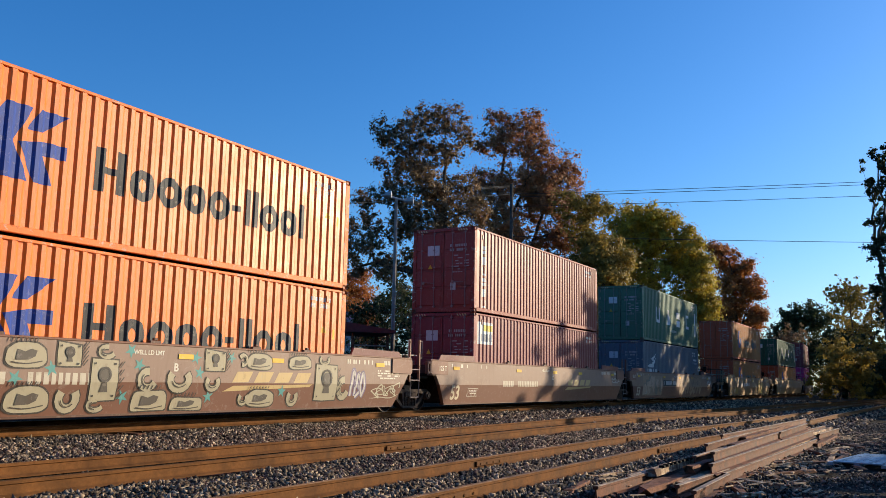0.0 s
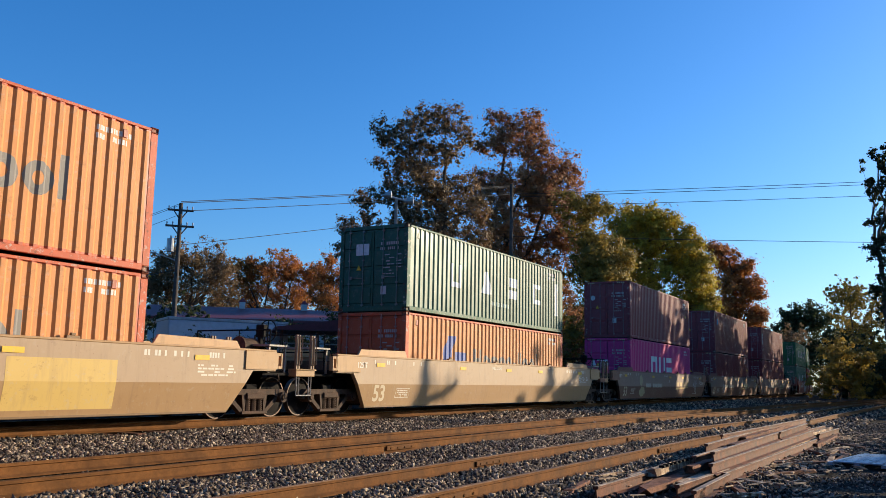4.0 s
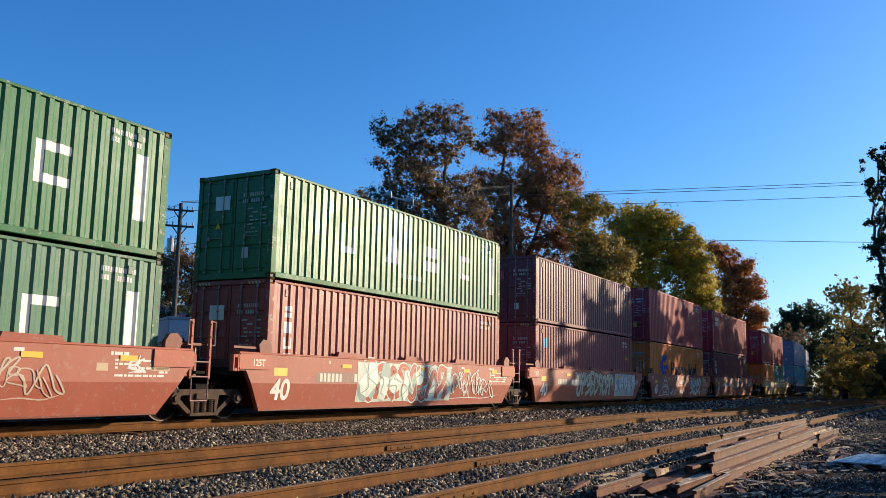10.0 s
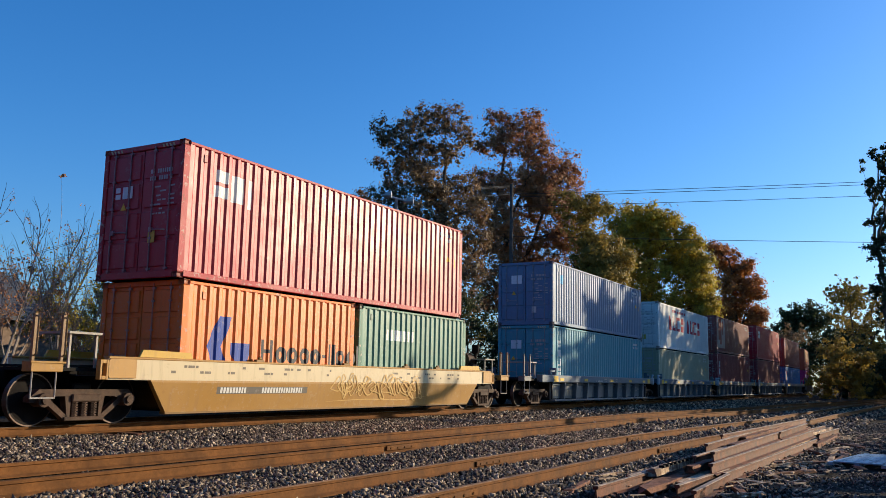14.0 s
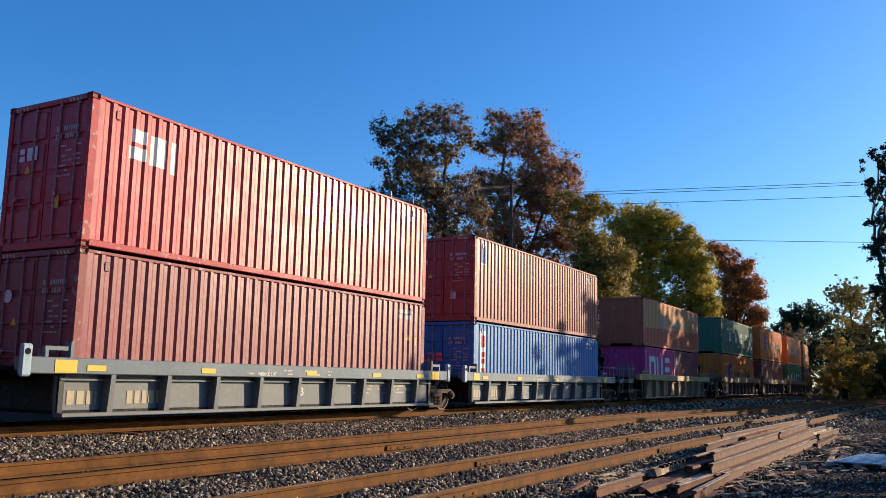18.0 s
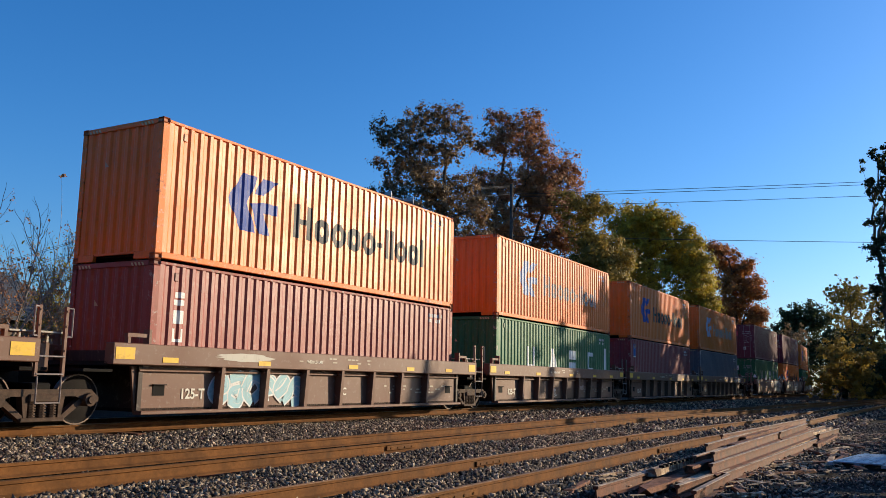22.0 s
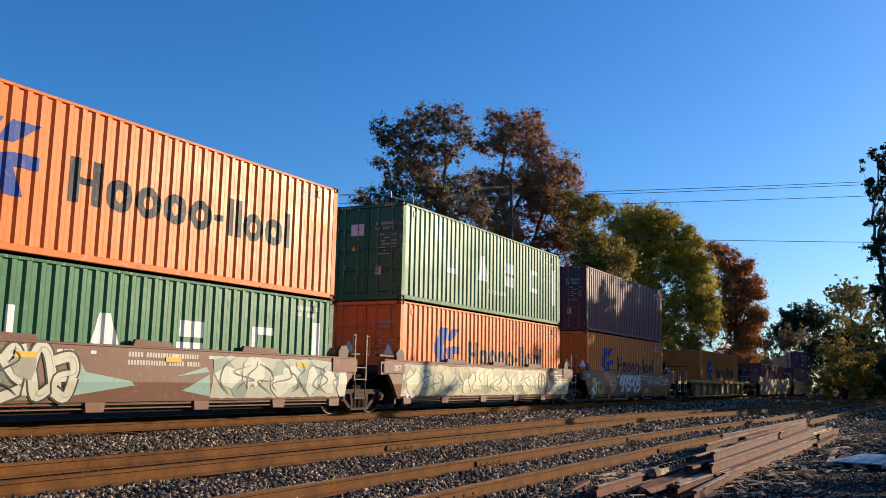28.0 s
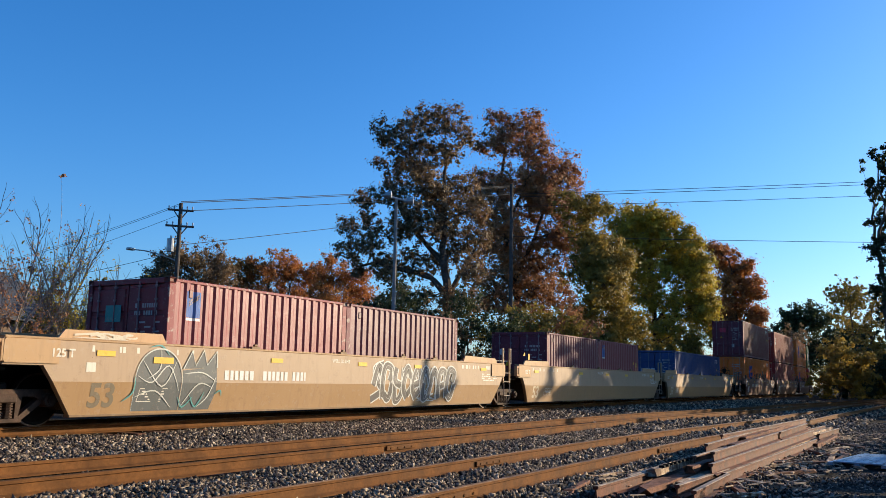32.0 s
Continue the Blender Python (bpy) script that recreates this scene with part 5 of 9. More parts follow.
                    if ly is not flip:
                        place("grip", cached("ladder_grip", ladder_grip, CARPAINT), post, tuple(0.5 * c + 0.15 for c in colour), Matrix.Diagonal((way, 1, 1, 1)))
            for rz in (1.2, 0.9):
                place("rung", cached("rung", lambda bm: rod(bm, (0, 0, 0), (0.52, 0, 0), 0.016, 6), CARPAINT), root, tuple(0.5 * c + 0.12 for c in colour), Matrix.Translation((e - 0.03, -1.45, rz)))
            place("stirrup", cached("stirrup_rod", stirrup_rod, CARPAINT), root, tuple(0.5 * c + 0.12 for c in colour), Matrix.Translation((e, -1.42, -0.08)))
            place("end_box", cached(("end_box", kind), lambda bm: (box(bm, e + 0.04, e + 0.36, -1.22, 1.22, mid - 0.15, top - 0.06, 0.015), box(bm, e + 0.36, e + 0.44, -0.9, -0.6, mid, top - 0.1, 0.01)), CARPAINT), root, tuple(0.85 * c for c in colour))
            place("end_tread", cached(("end_tread", kind), lambda bm: (box(bm, e - 0.5, e + 0.5, -1.34, -0.7, top + 0.10, top + 0.13), box(bm, e - 0.3, e - 0.26, -1.3, -1.26, top, top + 0.1), box(bm, e + 0.3, e + 0.34, -1.2, -1.16, top - 0.1, top + 0.1)), CARPAINT), root, (0.34, 0.29, 0.24), None, "pale steel tread plate")
        for sy in (-1, 1):
            fm = Matrix.Diagonal((s, -sy, 1, 1))
            if kind == "long_smooth":
                cover = cached(("cover_plate", kind), lambda bm: prism(bm, [(6.2, top + 0.03), (8.62, top + 0.03), (8.5, top + 0.18), (6.32, top + 0.21)], -1.36, -1.31), CARPAINT)
                place("cover_plate", cover, root, second or (0.16, 0.05, 0.045), fm)
            elif kind == "low_smooth":
                cover = cached(("cover_plate", kind), lambda bm: prism(bm, [(5.7, top + 0.03), (7.05, top + 0.03), (6.98, top + 0.17), (5.75, top + 0.15)], -1.42, -1.36), CARPAINT)
                place("cover_plate", cover, root, (0.50, 0.29, 0.03), fm, "yellow folded cover plate")
            elif kind == "long_ribbed":
                cover = cached(("cover_plate", kind), lambda bm: prism(bm, [(6.75, top - 0.15), (8.95, top - 0.17), (9.05, top - 0.02), (8.9, top + 0.03), (6.7, top + 0.03)], -1.53, -1.485), CARPAINT)
                place("cover_plate", cover, root, (0.56, 0.31, 0.02), fm, "yellow folded cover plate")
                place("box_guide", cached("flared_guide", lambda bm: (prism(bm, [(6.15, top), (6.6, top + 0.02), (6.8, top + 0.14), (6.2, top + 0.16)], -1.46, -1.36), box(bm, 6.0, 6.12, -1.5, -1.44, top - 0.02, top + 0.1, 0.01)), CARPAINT), root, tuple(0.9 * c for c in chord), fm)
            elif kind in ("short_smooth", "short_piped"):
                gd = cached(("guide", kind), lambda bm: (prism(bm, [(6.12, top), (6.5, top), (6.55, top + 0.2), (6.42, top + 0.32), (6.22, top + 0.3), (6.12, top + 0.16)], -1.40, -1.30), box(bm, 6.5, 7.3, -1.35, -1.2, top + 0.1, top + 0.15)), CARPAINT)
                place("corner_guide", gd, root, dark, fm)
                if kind == "short_piped":
                    place("guide_cone", cached("guide_cone", lambda bm: bmesh.ops.create_cone(bm, cap_ends=True, segments=4, radius1=0.17, radius2=0.01, depth=0.3, matrix=Matrix.Translation((6.75, -1.25, top + 0.32))), DECAL), root, (0.7, 0.68, 0.64), fm, "white corner cone")
            else:
                gd = cached(("guide", kind), lambda bm: (box(bm, 6.2, 6.26, -1.42, -1.26, top, top + 0.28), box(bm, 6.3, 6.75, -1.40, -1.3, top + 0.12, top + 0.19), box(bm, 6.68, 6.74, -1.4, -1.3, top, top + 0.12)), CARPAINT)
                place("corner_guide", gd, root, chord, fm)
    if not K["ribs"]:
        for s, e, kind_end in ((-1, e0, front), (1, e1, rear)):
            long = 0.62 if kind == "low_smooth" else 1.02
            plate = cached(("end_plate", kind, round(e, 2)), lambda bm: prism(bm, [(e - long, mid + 0.03), (e - 0.02, mid + 0.03), (e + 0.01, mid + 0.08), (e + 0.01, top - 0.06), (e - 0.03, top - 0.02), (e - long, top - 0.02)], -1.495, -1.462), CARPAINT)
            p = place("end_plate", plate, root, tuple(min(1, c * 1.12 + 0.01) for c in colour), Matrix.Diagonal((s, 1, 1, 1)))
            if s < 0 or kind_end == "end":
                place("jack_ring", cached("jack_ring", jack_ring, CARPAINT), p, tuple(min(1, c * 1.12 + 0.01) for c in colour), Matrix.Translation((e + 0.005, 0, top - 0.40)))
        if kind in ("short_smooth", "short_piped"):
            for x, wide in ((-2.9, 0.62), (0.2, 0.5), (3.3, 0.62)):
                place("box_guide", cached(("box_guide", wide), lambda bm: prism(bm, [(-wide, 0.0), (wide, 0.0), (wide - 0.08, 0.11), (-wide + 0.05, 0.13)], -1.34, -1.27), CARPAINT), root, tuple(c * 0.8 for c in colour), Matrix.Translation((x, 0, top + 0.02)))
        else:
            for x in (-3.6, -0.3, 2.6, 4.4):
                place("box_guide", cached("box_guide", lambda bm: (box(bm, -0.14, 0.14, -1.36, -1.27, 0.0, 0.06, 0.01), box(bm, -0.05, 0.05, -1.36, -1.3, 0.06, 0.11, 0.01)), CARPAINT), root, dark, Matrix.Translation((x, 0, top + 0.02)))
        if kind == "short_piped":
            for z in (0.375, 0.30):
                place("side_pipe", cached(("side_pipe", z), lambda bm: rod(bm, (-low + 0.3, -1.34, z), (low - 0.2, -1.34, z), 0.018, 6), CARPAINT), root, colour)
            for x in (-5.9, -3.7, -1.1, 1.5, 3.9, 6.0):
                place("bracket", cached("bracket", lambda bm: prism(bm, [(-0.22, 0.44), (0.22, 0.44), (0.19, 0.24), (-0.19, 0.24)], -1.395, -1.3), CARPAINT), root, colour, Matrix.Translation((x, 0, 0)))
    for s in trucks:
        d = reach[0 if s < 0 else 1] if (front if s < 0 else rear) == "joint" else K["truck"]
        add_truck(root, s * d - (K.get("slip", 0.0) if (front if s < 0 else rear) == "joint" else 0.0))
    zr = top - 0.26 if not K["ribs"] else mid + 0.06
    refl = cached("reflector", lambda bm: box(bm, -0.2, 0.2, -0.004, 0.004, 0.0, 0.1), DECAL)
    yy = -1.472 if not K["ribs"] else -1.486
    for x in {"low_smooth": (), "short_smooth": (-3.3, 0.6, 3.2, 5.2), "short_piped": (-2.6, 0.6, 4.6)}.get(kind, (-low + 0.6, -3.0, 0.4, 3.2, low - 0.9)):
        place("reflector", refl, root, (0.72, 0.42, 0.03), Matrix.Translation((x, yy, zr)), "yellow reflective strip")
    if K["ribs"]:
        label = cached("end_label", lambda bm: box(bm, 0.0, 0.44, -0.003, 0.003, 0.0, 0.22), DECAL)
        for x, z in {"light_ribbed": ((-6.6, 0.93), (6.1, 0.93)), "long_ribbed": ()}.get(kind, ((-e0 + 0.05, top - 0.3), (e1 - 0.55, top - 0.3))):
            place("end_label", label, root, (0.72, 0.42, 0.03), Matrix.Translation((x, yy, z)))
        # thin black plate in place of the hole's dark inside, under a small lip
        hole = cached("jack_opening", lambda bm: (box(bm, -0.15, 0.15, -0.002, 0.004, -0.1, 0.1), box(bm, -0.17, 0.17, -0.05, 0.0, 0.1, 0.12)), BLACK)
        for x in {"short_ribbed": (-5.8, 5.8), "long_ribbed": (-8.1, 8.0)}.get(kind, ()):
            place("jack_opening", hole, root, None, Matrix.Translation((x, -1.256, 0.62)), "dark jacking hole")
        if kind == "long_ribbed":
            hatch = cached("hatch", lambda bm: (box(bm, -0.2, 0.2, -0.02, 0.0, -0.2, 0.2, 0.008), box(bm, -0.03, 0.03, -0.035, -0.02, 0.12, 0.17)), CARPAINT)
            for x, z in ((-6.95, 0.5), (-7.6, 0.75), (-6.05, 0.45), (-1.35, 0.5), (-0.55, 0.5), (5.9, 0.5), (6.95, 0.55), (3.9, 0.6)):
                place("hatch", hatch, root, tuple(0.95 * c for c in colour), Matrix.Translation((x, -1.252, z)), "small bolted side hatch")
            for x in (-8.2, -7.7, 7.2, 8.0):
                place("weld_seam", cached("weld_seam", lambda bm: box(bm, -0.012, 0.012, -0.008, 0.0, 0.26, 0.95), CARPAINT), root, tuple(0.8 * c for c in colour), Matrix.Translation((x, -1.252, 0)))
    return root


# ---- the train ----
ORANGE, TANGERINE, MAROON, DARKMAROON, RED, CLAY = (0.74, 0.150, 0.002), (0.67, 0.112, 0.002), (0.225, 0.035, 0.040), (0.135, 0.018, 0.033), (0.38, 0.015, 0.024), (0.265, 0.044, 0.030)
GREEN, GREY, PINK, BLUE, PALE, OLIVE, STEEL = (0.014, 0.125, 0.04), (0.11, 0.13, 0.16), (0.58, 0.025, 0.17), (0.012, 0.14, 0.36), (0.66, 0.65, 0.6), (0.38, 0.36, 0.23), (0.1, 0.175, 0.28)
GREYGREEN = (0.048, 0.145, 0.082)
BROWN, TAN, BRICKRED, MUSTARD, GREYBLUECAR, UMBER, SAND, BUFF = (0.178, 0.073, 0.041), (0.36, 0.208, 0.088), (0.34, 0.070, 0.034), (0.35, 0.175, 0.028), (0.15, 0.150, 0.150), (0.15, 0.068, 0.040), (0.29, 0.175, 0.095), (0.37, 0.205, 0.065)

C = {
    "or": (ORANGE, "orange_mark", "bright orange corrugated container with navy emblem and grey wordmark", None),
    "ow": (ORANGE, "orange_washed", "orange corrugated container with a washed-out emblem and wordmark", None),
    "ta": (TANGERINE, "orange_mark", "deep orange corrugated container with navy emblem and grey wordmark", None),
    # of, om: base carries the ends' shaded red, the sides a sunlit coat
    "of": ((0.47, 0.075, 0.018), "sunlit_mark", "faded orange container with navy emblem and grey wordmark", None),
    "om": ((0.52, 0.09, 0.032), "sunlit_top", "faded orange corrugated container with worn marks", None),
    "ma": (MAROON, "plain", "weathered maroon corrugated container", ((0.6, 0.6, 0.58), "round")),
    "md": (DARKMAROON, "plain", "dark purple-maroon corrugated container", ((0.55, 0.04, 0.08), "plate")),
    "mt": (MAROON, "vertical_mark", "maroon container with white marks down its corner", ((0.65, 0.63, 0.6), "letters")),
    "mv": (CLAY, "vertical_long", "clay-red container with white marks down its corner", ((0.65, 0.63, 0.6), "plate")),
    "ms": (MAROON, "sticker", "maroon container with a white notice on its side", ((0.6, 0.6, 0.58), "plate")),
    "mr": (MAROON, "round_sign", "maroon container with a round blue sign", ((0.05, 0.3, 0.5), "round")),
    "mp": ((0.24, 0.052, 0.038), "patches", "rust-streaked maroon container with repaired patches", ((0.6, 0.04, 0.07), "plate")),
    "mf": (MAROON, "flag_sign", "maroon container with a small blue and yellow sign", ((0.05, 0.12, 0.3), "plate")),
    "cf": (CLAY, "flag_sign", "clay-red container with a small blue and yellow sign", ((0.5, 0.5, 0.5), "round")),
    "re": (RED, "red_mark", "red corrugated container with white block marks", ((0.7, 0.68, 0.66), "letters")),
    "rp": (RED, "plain", "red corrugated container, scuffed", ((0.6, 0.65, 0.7), "plate")),
    "gr": (GREEN, "green_mark", "green corrugated container with white block marks", ((0.65, 0.66, 0.64), "plate")),
    "gg": (GREYGREEN, "green_mark", "grey-green container with worn white block marks", ((0.65, 0.66, 0.64), "plate")),
    "te": ((0.013, 0.086, 0.048), "green_mark", "dark green container with white block marks", ((0.65, 0.66, 0.64), "plate")),
    "nv": (GREY, "bird_mark", "grey corrugated container with a white winged emblem", ((0.6, 0.6, 0.6), "plate")),
    "gy": ((0.105, 0.115, 0.135), "plain", "plain slate-grey corrugated container in a well car", None),
    "pk": (PINK, "pink_mark", "magenta-pink container with bold white marks", ((0.75, 0.72, 0.74), "wide")),
    "bl": (BLUE, "white_panel", "blue corrugated container with a white marked panel", ((0.7, 0.1, 0.12), "wide")),
    "st": (STEEL, "round_sign", "plain steel-blue corrugated container in a well car", ((0.65, 0.68, 0.7), "plate")),
    "tq": ((0.045, 0.25, 0.31), "vertical_long", "plain turquoise-blue corrugated container in a well car", ((0.65, 0.68, 0.7), "plate")),
    "wh": (PALE, "long_red", "white corrugated container with red block marks", ((0.5, 0.5, 0.5), "plate")),
    "ol": (OLIVE, "plain", "plain olive-grey corrugated container in a well car", ((0.5, 0.5, 0.48), "round")),
    "nb": ((0.035, 0.06, 0.16), "plain", "plain navy-blue corrugated container in a well car", ((0.6, 0.6, 0.62), "wide")),
    "oT": (ORANGE, "orange_short", "short orange container with navy emblem", "bare"),
    "gT": ((0.05, 0.17, 0.12), "small_white", "short dark green container with pale marks", "bare"),
    "pT": (PINK, "pink_mark", "short magenta-pink container with bold white marks", None),
    "mT": (MAROON, "small_square", "short maroon container with a small white sign", None),
    "fT": (MAROON, "flag_sign", "short maroon container with a small blue and yellow sign", ((0.05, 0.3, 0.25), "plate")),
    "cT": (DARKMAROON, "plain", "short dark maroon container", ((0.5, 0.5, 0.5), "round")),
}

# left end of the stack along the train; car kind and ends; paint; load: lower boxes, upper box ("Hor" = tall box, "S" = standard, "T" = short; last letter D doors, F front)
TRAIN = [
    (6.10, "long_smooth", "joint", "joint", BROWN, "HorD", "HorD", "a"),
    (25.50, "long_smooth", "joint", "joint", BROWN, "HmsD", "HmvD", "b"),
    (44.75, "long_smooth", "joint", "end", BROWN, "HnvD", "HggD", "c"),
    (67.90, "long_smooth", "end", "end", TAN, "SofD", "HofD", "d"),
    (89.60, "long_smooth", "end", "end", TAN, "SofD", "SteD", "e"),
    (110.94, "long_smooth", "end", "joint", BROWN, "HpkD", "HmaD", "f"),
    (130.14, "long_smooth", "joint", "joint", BROWN, "HmaD", "HmrD", "g"),
    (149.30, "long_smooth", "joint", "end", BROWN, "HmaD", "HmtD", "h"),
    (170.63, "short_smooth", "end", "joint", BRICKRED, "HggD", "SgrD", "i"),
    (186.05, "short_smooth", "joint", "joint", BRICKRED, "HmvD", "SgrD", "j"),
    (201.47, "short_smooth", "joint", "joint", BRICKRED, "HmrD", "SmdD", "k"),
    (216.88, "short_smooth", "joint", "joint", BRICKRED, "HorD", "HrpD", "l"),
    (232.40, "short_smooth", "joint", "end", BRICKRED, "HmtD", "HreD", "m"),
    (251.90, "low_smooth", "end", "end", MUSTARD, "ToTD TgTD", "HreD", "n"),
    (271.50, "light_ribbed", "end", "joint", GREYBLUECAR, "HtqD", "SstD", "o"),
    (286.75, "light_ribbed", "joint", "joint", GREYBLUECAR, "SolD", "SwhD", "o"),
    (301.98, "light_ribbed", "joint", "joint", GREYBLUECAR, "HmtD", "SmpD", "o"),
    (317.50, "light_ribbed", "joint", "joint", GREYBLUECAR, "HmaD", "HreD", "o"),
    (332.97, "light_ribbed", "joint", "end", GREYBLUECAR, "SblD", "HcfD", "o"),
    (352.60, "mid_ribbed", "end", "end", SAND, "TpTF TmTF", "SomF", "p"),
    (372.03, "short_ribbed", "end", "joint", UMBER, "HorF", "SggF", "q"),
    (387.66, "short_ribbed", "joint", "joint", UMBER, "HmvF", "HorF", "r"),
    (403.00, "short_ribbed", "joint", "joint", UMBER, "HgrF", "HowF", "s"),
    (418.35, "short_ribbed", "joint", "joint", UMBER, "HmfF", "HorF", "t"),
    (433.50, "short_ribbed", "joint", "end", UMBER, "HgyF", "HowF", "u"),
    (453.25, "short_piped", "end", "joint", BROWN, "HgrD", "HmdD", "v"),
    (468.75, "short_piped", "joint", "joint", BROWN, "HorF", "HmdD", "w"),
    (484.07, "short_piped", "joint", "joint", BROWN, "SgrD", "HorD", "x"),
    (499.40, "short_piped", "joint", "joint", BROWN, "HorD", "HgrD", "y"),
    (514.62, "short_piped", "joint", "end", BROWN, "HorF", "HmdD", "z"),
    (536.17, "long_ribbed", "end", "end", BUFF, "HorF", "", "A"),
    (559.15, "long_smooth", "end", "joint", TAN, "TfTD TcTD", "", "B"),
    (578.65, "long_smooth", "joint", "joint", TAN, "TcTD TfTD", "", "C"),
    (598.00, "long_smooth", "joint", "end", TAN, "SnbD", "", "C"),
    (619.30, "short_smooth", "end", "joint", BROWN, "HorD", "HmdD", "D"),
    (634.80, "short_smooth", "joint", "joint", BROWN, "HmaD", "HmvD", "D"),
    (650.30, "short_smooth", "joint", "joint", BROWN, "HorD", "HorD", "D"),
    (665.80, "short_smooth", "joint", "joint", BROWN, "HmaD", "HgrD", "D"),
    (681.30, "short_smooth", "joint", "end", BROWN, "HmaD", "HreD", "D"),
]
FLOOR = 0.29
MOVING = []     # (thing, its place along the train, its height over the rail head)


def load_boxes(codes, left, z):
    """Sets boxes end to end from left, and returns the height of their tops."""
    top = z
    for code in codes.split():
        size, key, end = code[0], code[1:3], code[3]
        colour, design, label, emblem = C[key]
        box_ = container(size, colour, design, end, label, emblem)
        MOVING.append((box_, left + LEN[size] / 2, z))
        left += LEN[size]
        top = z + TALL[size]
    return top




def decorate(car, style, kind):
    K = KINDS[kind]
    top, low = K["top"], K["low"]
    pale = (0.62, 0.57, 0.47)
    if kind == "long_smooth":
        sign = lettering(car, "53", -low + 0.3, 0.34, 0.6, {"d": (0.3, 0.24, 0.17), "B": (0.17, 0.13, 0.08)}.get(style, (0.55, 0.45, 0.3)))
        flat_marks(("limits", kind), rows_of_bars(-8.0, -4.9, 1.42, 1, 0.11, 0.1, 41, 0.3) + rows_of_bars(5.9, 8.8, 1.40, 1, 0.11, 0.1, 42, 0.3) + rows_of_bars(7.3, 8.4, 1.15, 4, 0.035, 0.03, 43), car, pale, "small_lettering")
        flat_marks(("notice", kind), stroke([(-6.9, 0.42), (-6.2, 0.42), (-6.15, 0.66), (-6.85, 0.66), (-6.9, 0.42)], 0.015) + rows_of_bars(-6.8, -6.25, 0.62, 4, 0.025, 0.025, 44), car, pale, "notice")
        lettering(car, "125 T", -8.85, 1.2, 0.2, pale, -1.4985)
        lettering(car, "WELL LD LMT", -0.9, 1.3, 0.12, pale)
        if style in "abfgh":
            flat_marks(("mark53",), rows_of_bars(-4.3, -3.4, 0.93, 1, 0.2, 0.1, 46, 1.0) + rows_of_bars(-3.05, -1.3, 0.93, 1, 0.2, 0.1, 47, 1.0), car, (0.50, 0.44, 0.34), "car_number", label="pale bars of the car number")
            flat_marks(("swoosh",), [[(1.5, 0.60), (4.4, 0.70), (4.5, 0.76), (1.8, 0.72)]] + [p for i in range(4) for p in [[(1.75 + i * 0.68, 0.79), (2.25 + i * 0.68, 0.80), (2.4 + i * 0.68, 1.03), (1.9 + i * 0.68, 1.02)]]], car, (0.50, 0.35, 0.15), "emblem", label="slanted pale yellow emblem")
            lettering(car, {"a": "B", "b": "C", "f": "A", "g": "C", "h": "B"}[style], 0.1, 1.0, 0.22, pale)
    elif kind in ("short_smooth", "short_piped"):
        lettering(car, "40", -low + 0.3, 0.42, 0.66, (0.72, 0.68, 0.6))
        lettering(car, "125T", -6.85, 1.16, 0.2, (0.66, 0.6, 0.5), -1.4985)
        flat_marks(("limits", kind), rows_of_bars(-5.6, 5.4, 1.33, 1, 0.06, 0.1, 51, 0.3) + rows_of_bars(4.9, 6.3, 1.2, 5, 0.04, 0.03, 52, 0.7), car, (0.66, 0.62, 0.55), "small_lettering")
        flat_marks(("load_plate", kind), [rect(-6.08, -5.62, 0.95, 1.13)], car, (0.75, 0.5, 0.08), "load_plate")
        if kind == "short_smooth" and style != "l":
            flat_marks(("number_ground", kind), [rect(-4.55, -1.2, 0.80, 1.06)], car, (0.24, 0.12, 0.085), "number_board")
            flat_marks(("car_no", kind), rows_of_bars(-4.4, -3.45, 1.03, 1, 0.2, 0.1, 53, 1.0) + rows_of_bars(-2.95, -1.5, 1.03, 1, 0.2, 0.1, 54, 1.0), car, (0.58, 0.53, 0.44), "car_number", lift=0.004)
        elif kind == "short_piped":
            flat_marks(("car_no", kind), rows_of_bars(-0.5, 1.3, 1.34, 2, 0.09, 0.06, 53, 0.95), car, (0.56, 0.50, 0.42), "car_number")
    elif kind == "low_smooth":
        flat_marks(("board_low",), [rect(-5.0, -2.0, 0.55, 0.70)], car, (0.12, 0.10, 0.08), "number_board", label="dark grey board with white bars")
        flat_marks(("num_low",), rows_of_bars(-4.9, -4.1, 0.685, 1, 0.12, 0.1, 81, 1.0) + rows_of_bars(-3.6, -2.2, 0.685, 1, 0.12, 0.1, 82, 1.0), car, CHALK, "car_number", lift=0.003)
        flat_marks(("limits_low",), rows_of_bars(-6.3, -1.0, 1.12, 2, 0.05, 0.06, 83, 0.35) + rows_of_bars(1.5, 5.6, 1.1, 2, 0.05, 0.06, 84, 0.4), car, (0.12, 0.09, 0.06), "small_lettering")
    elif kind == "long_ribbed":
        flat_marks(("board_A",), [rect(-5.55, -4.72, 0.44, 0.64), rect(-4.5, -3.55, 0.44, 0.64)], car, (0.16, 0.13, 0.09), "number_board", y=-1.254, label="faded dark number board")
        flat_marks(("num_A",), rows_of_bars(-4.45, -3.7, 0.62, 1, 0.17, 0.1, 85, 1.0), car, CHALK, "car_number", y=-1.254, lift=0.003)
        flat_marks(("board_A2",), [[(2.2, 0.5), (2.9, 0.5), (3.1, 0.7), (2.9, 0.9), (2.2, 0.9), (2.4, 0.7)]], car, (0.36, 0.17, 0.06), "emblem", y=-1.254, label="faded red arrow emblem")
        flat_marks(("plate_A",), [rect(4.55, 4.95, 0.5, 0.75)], car, (0.55, 0.50, 0.38), "notice", y=-1.254)
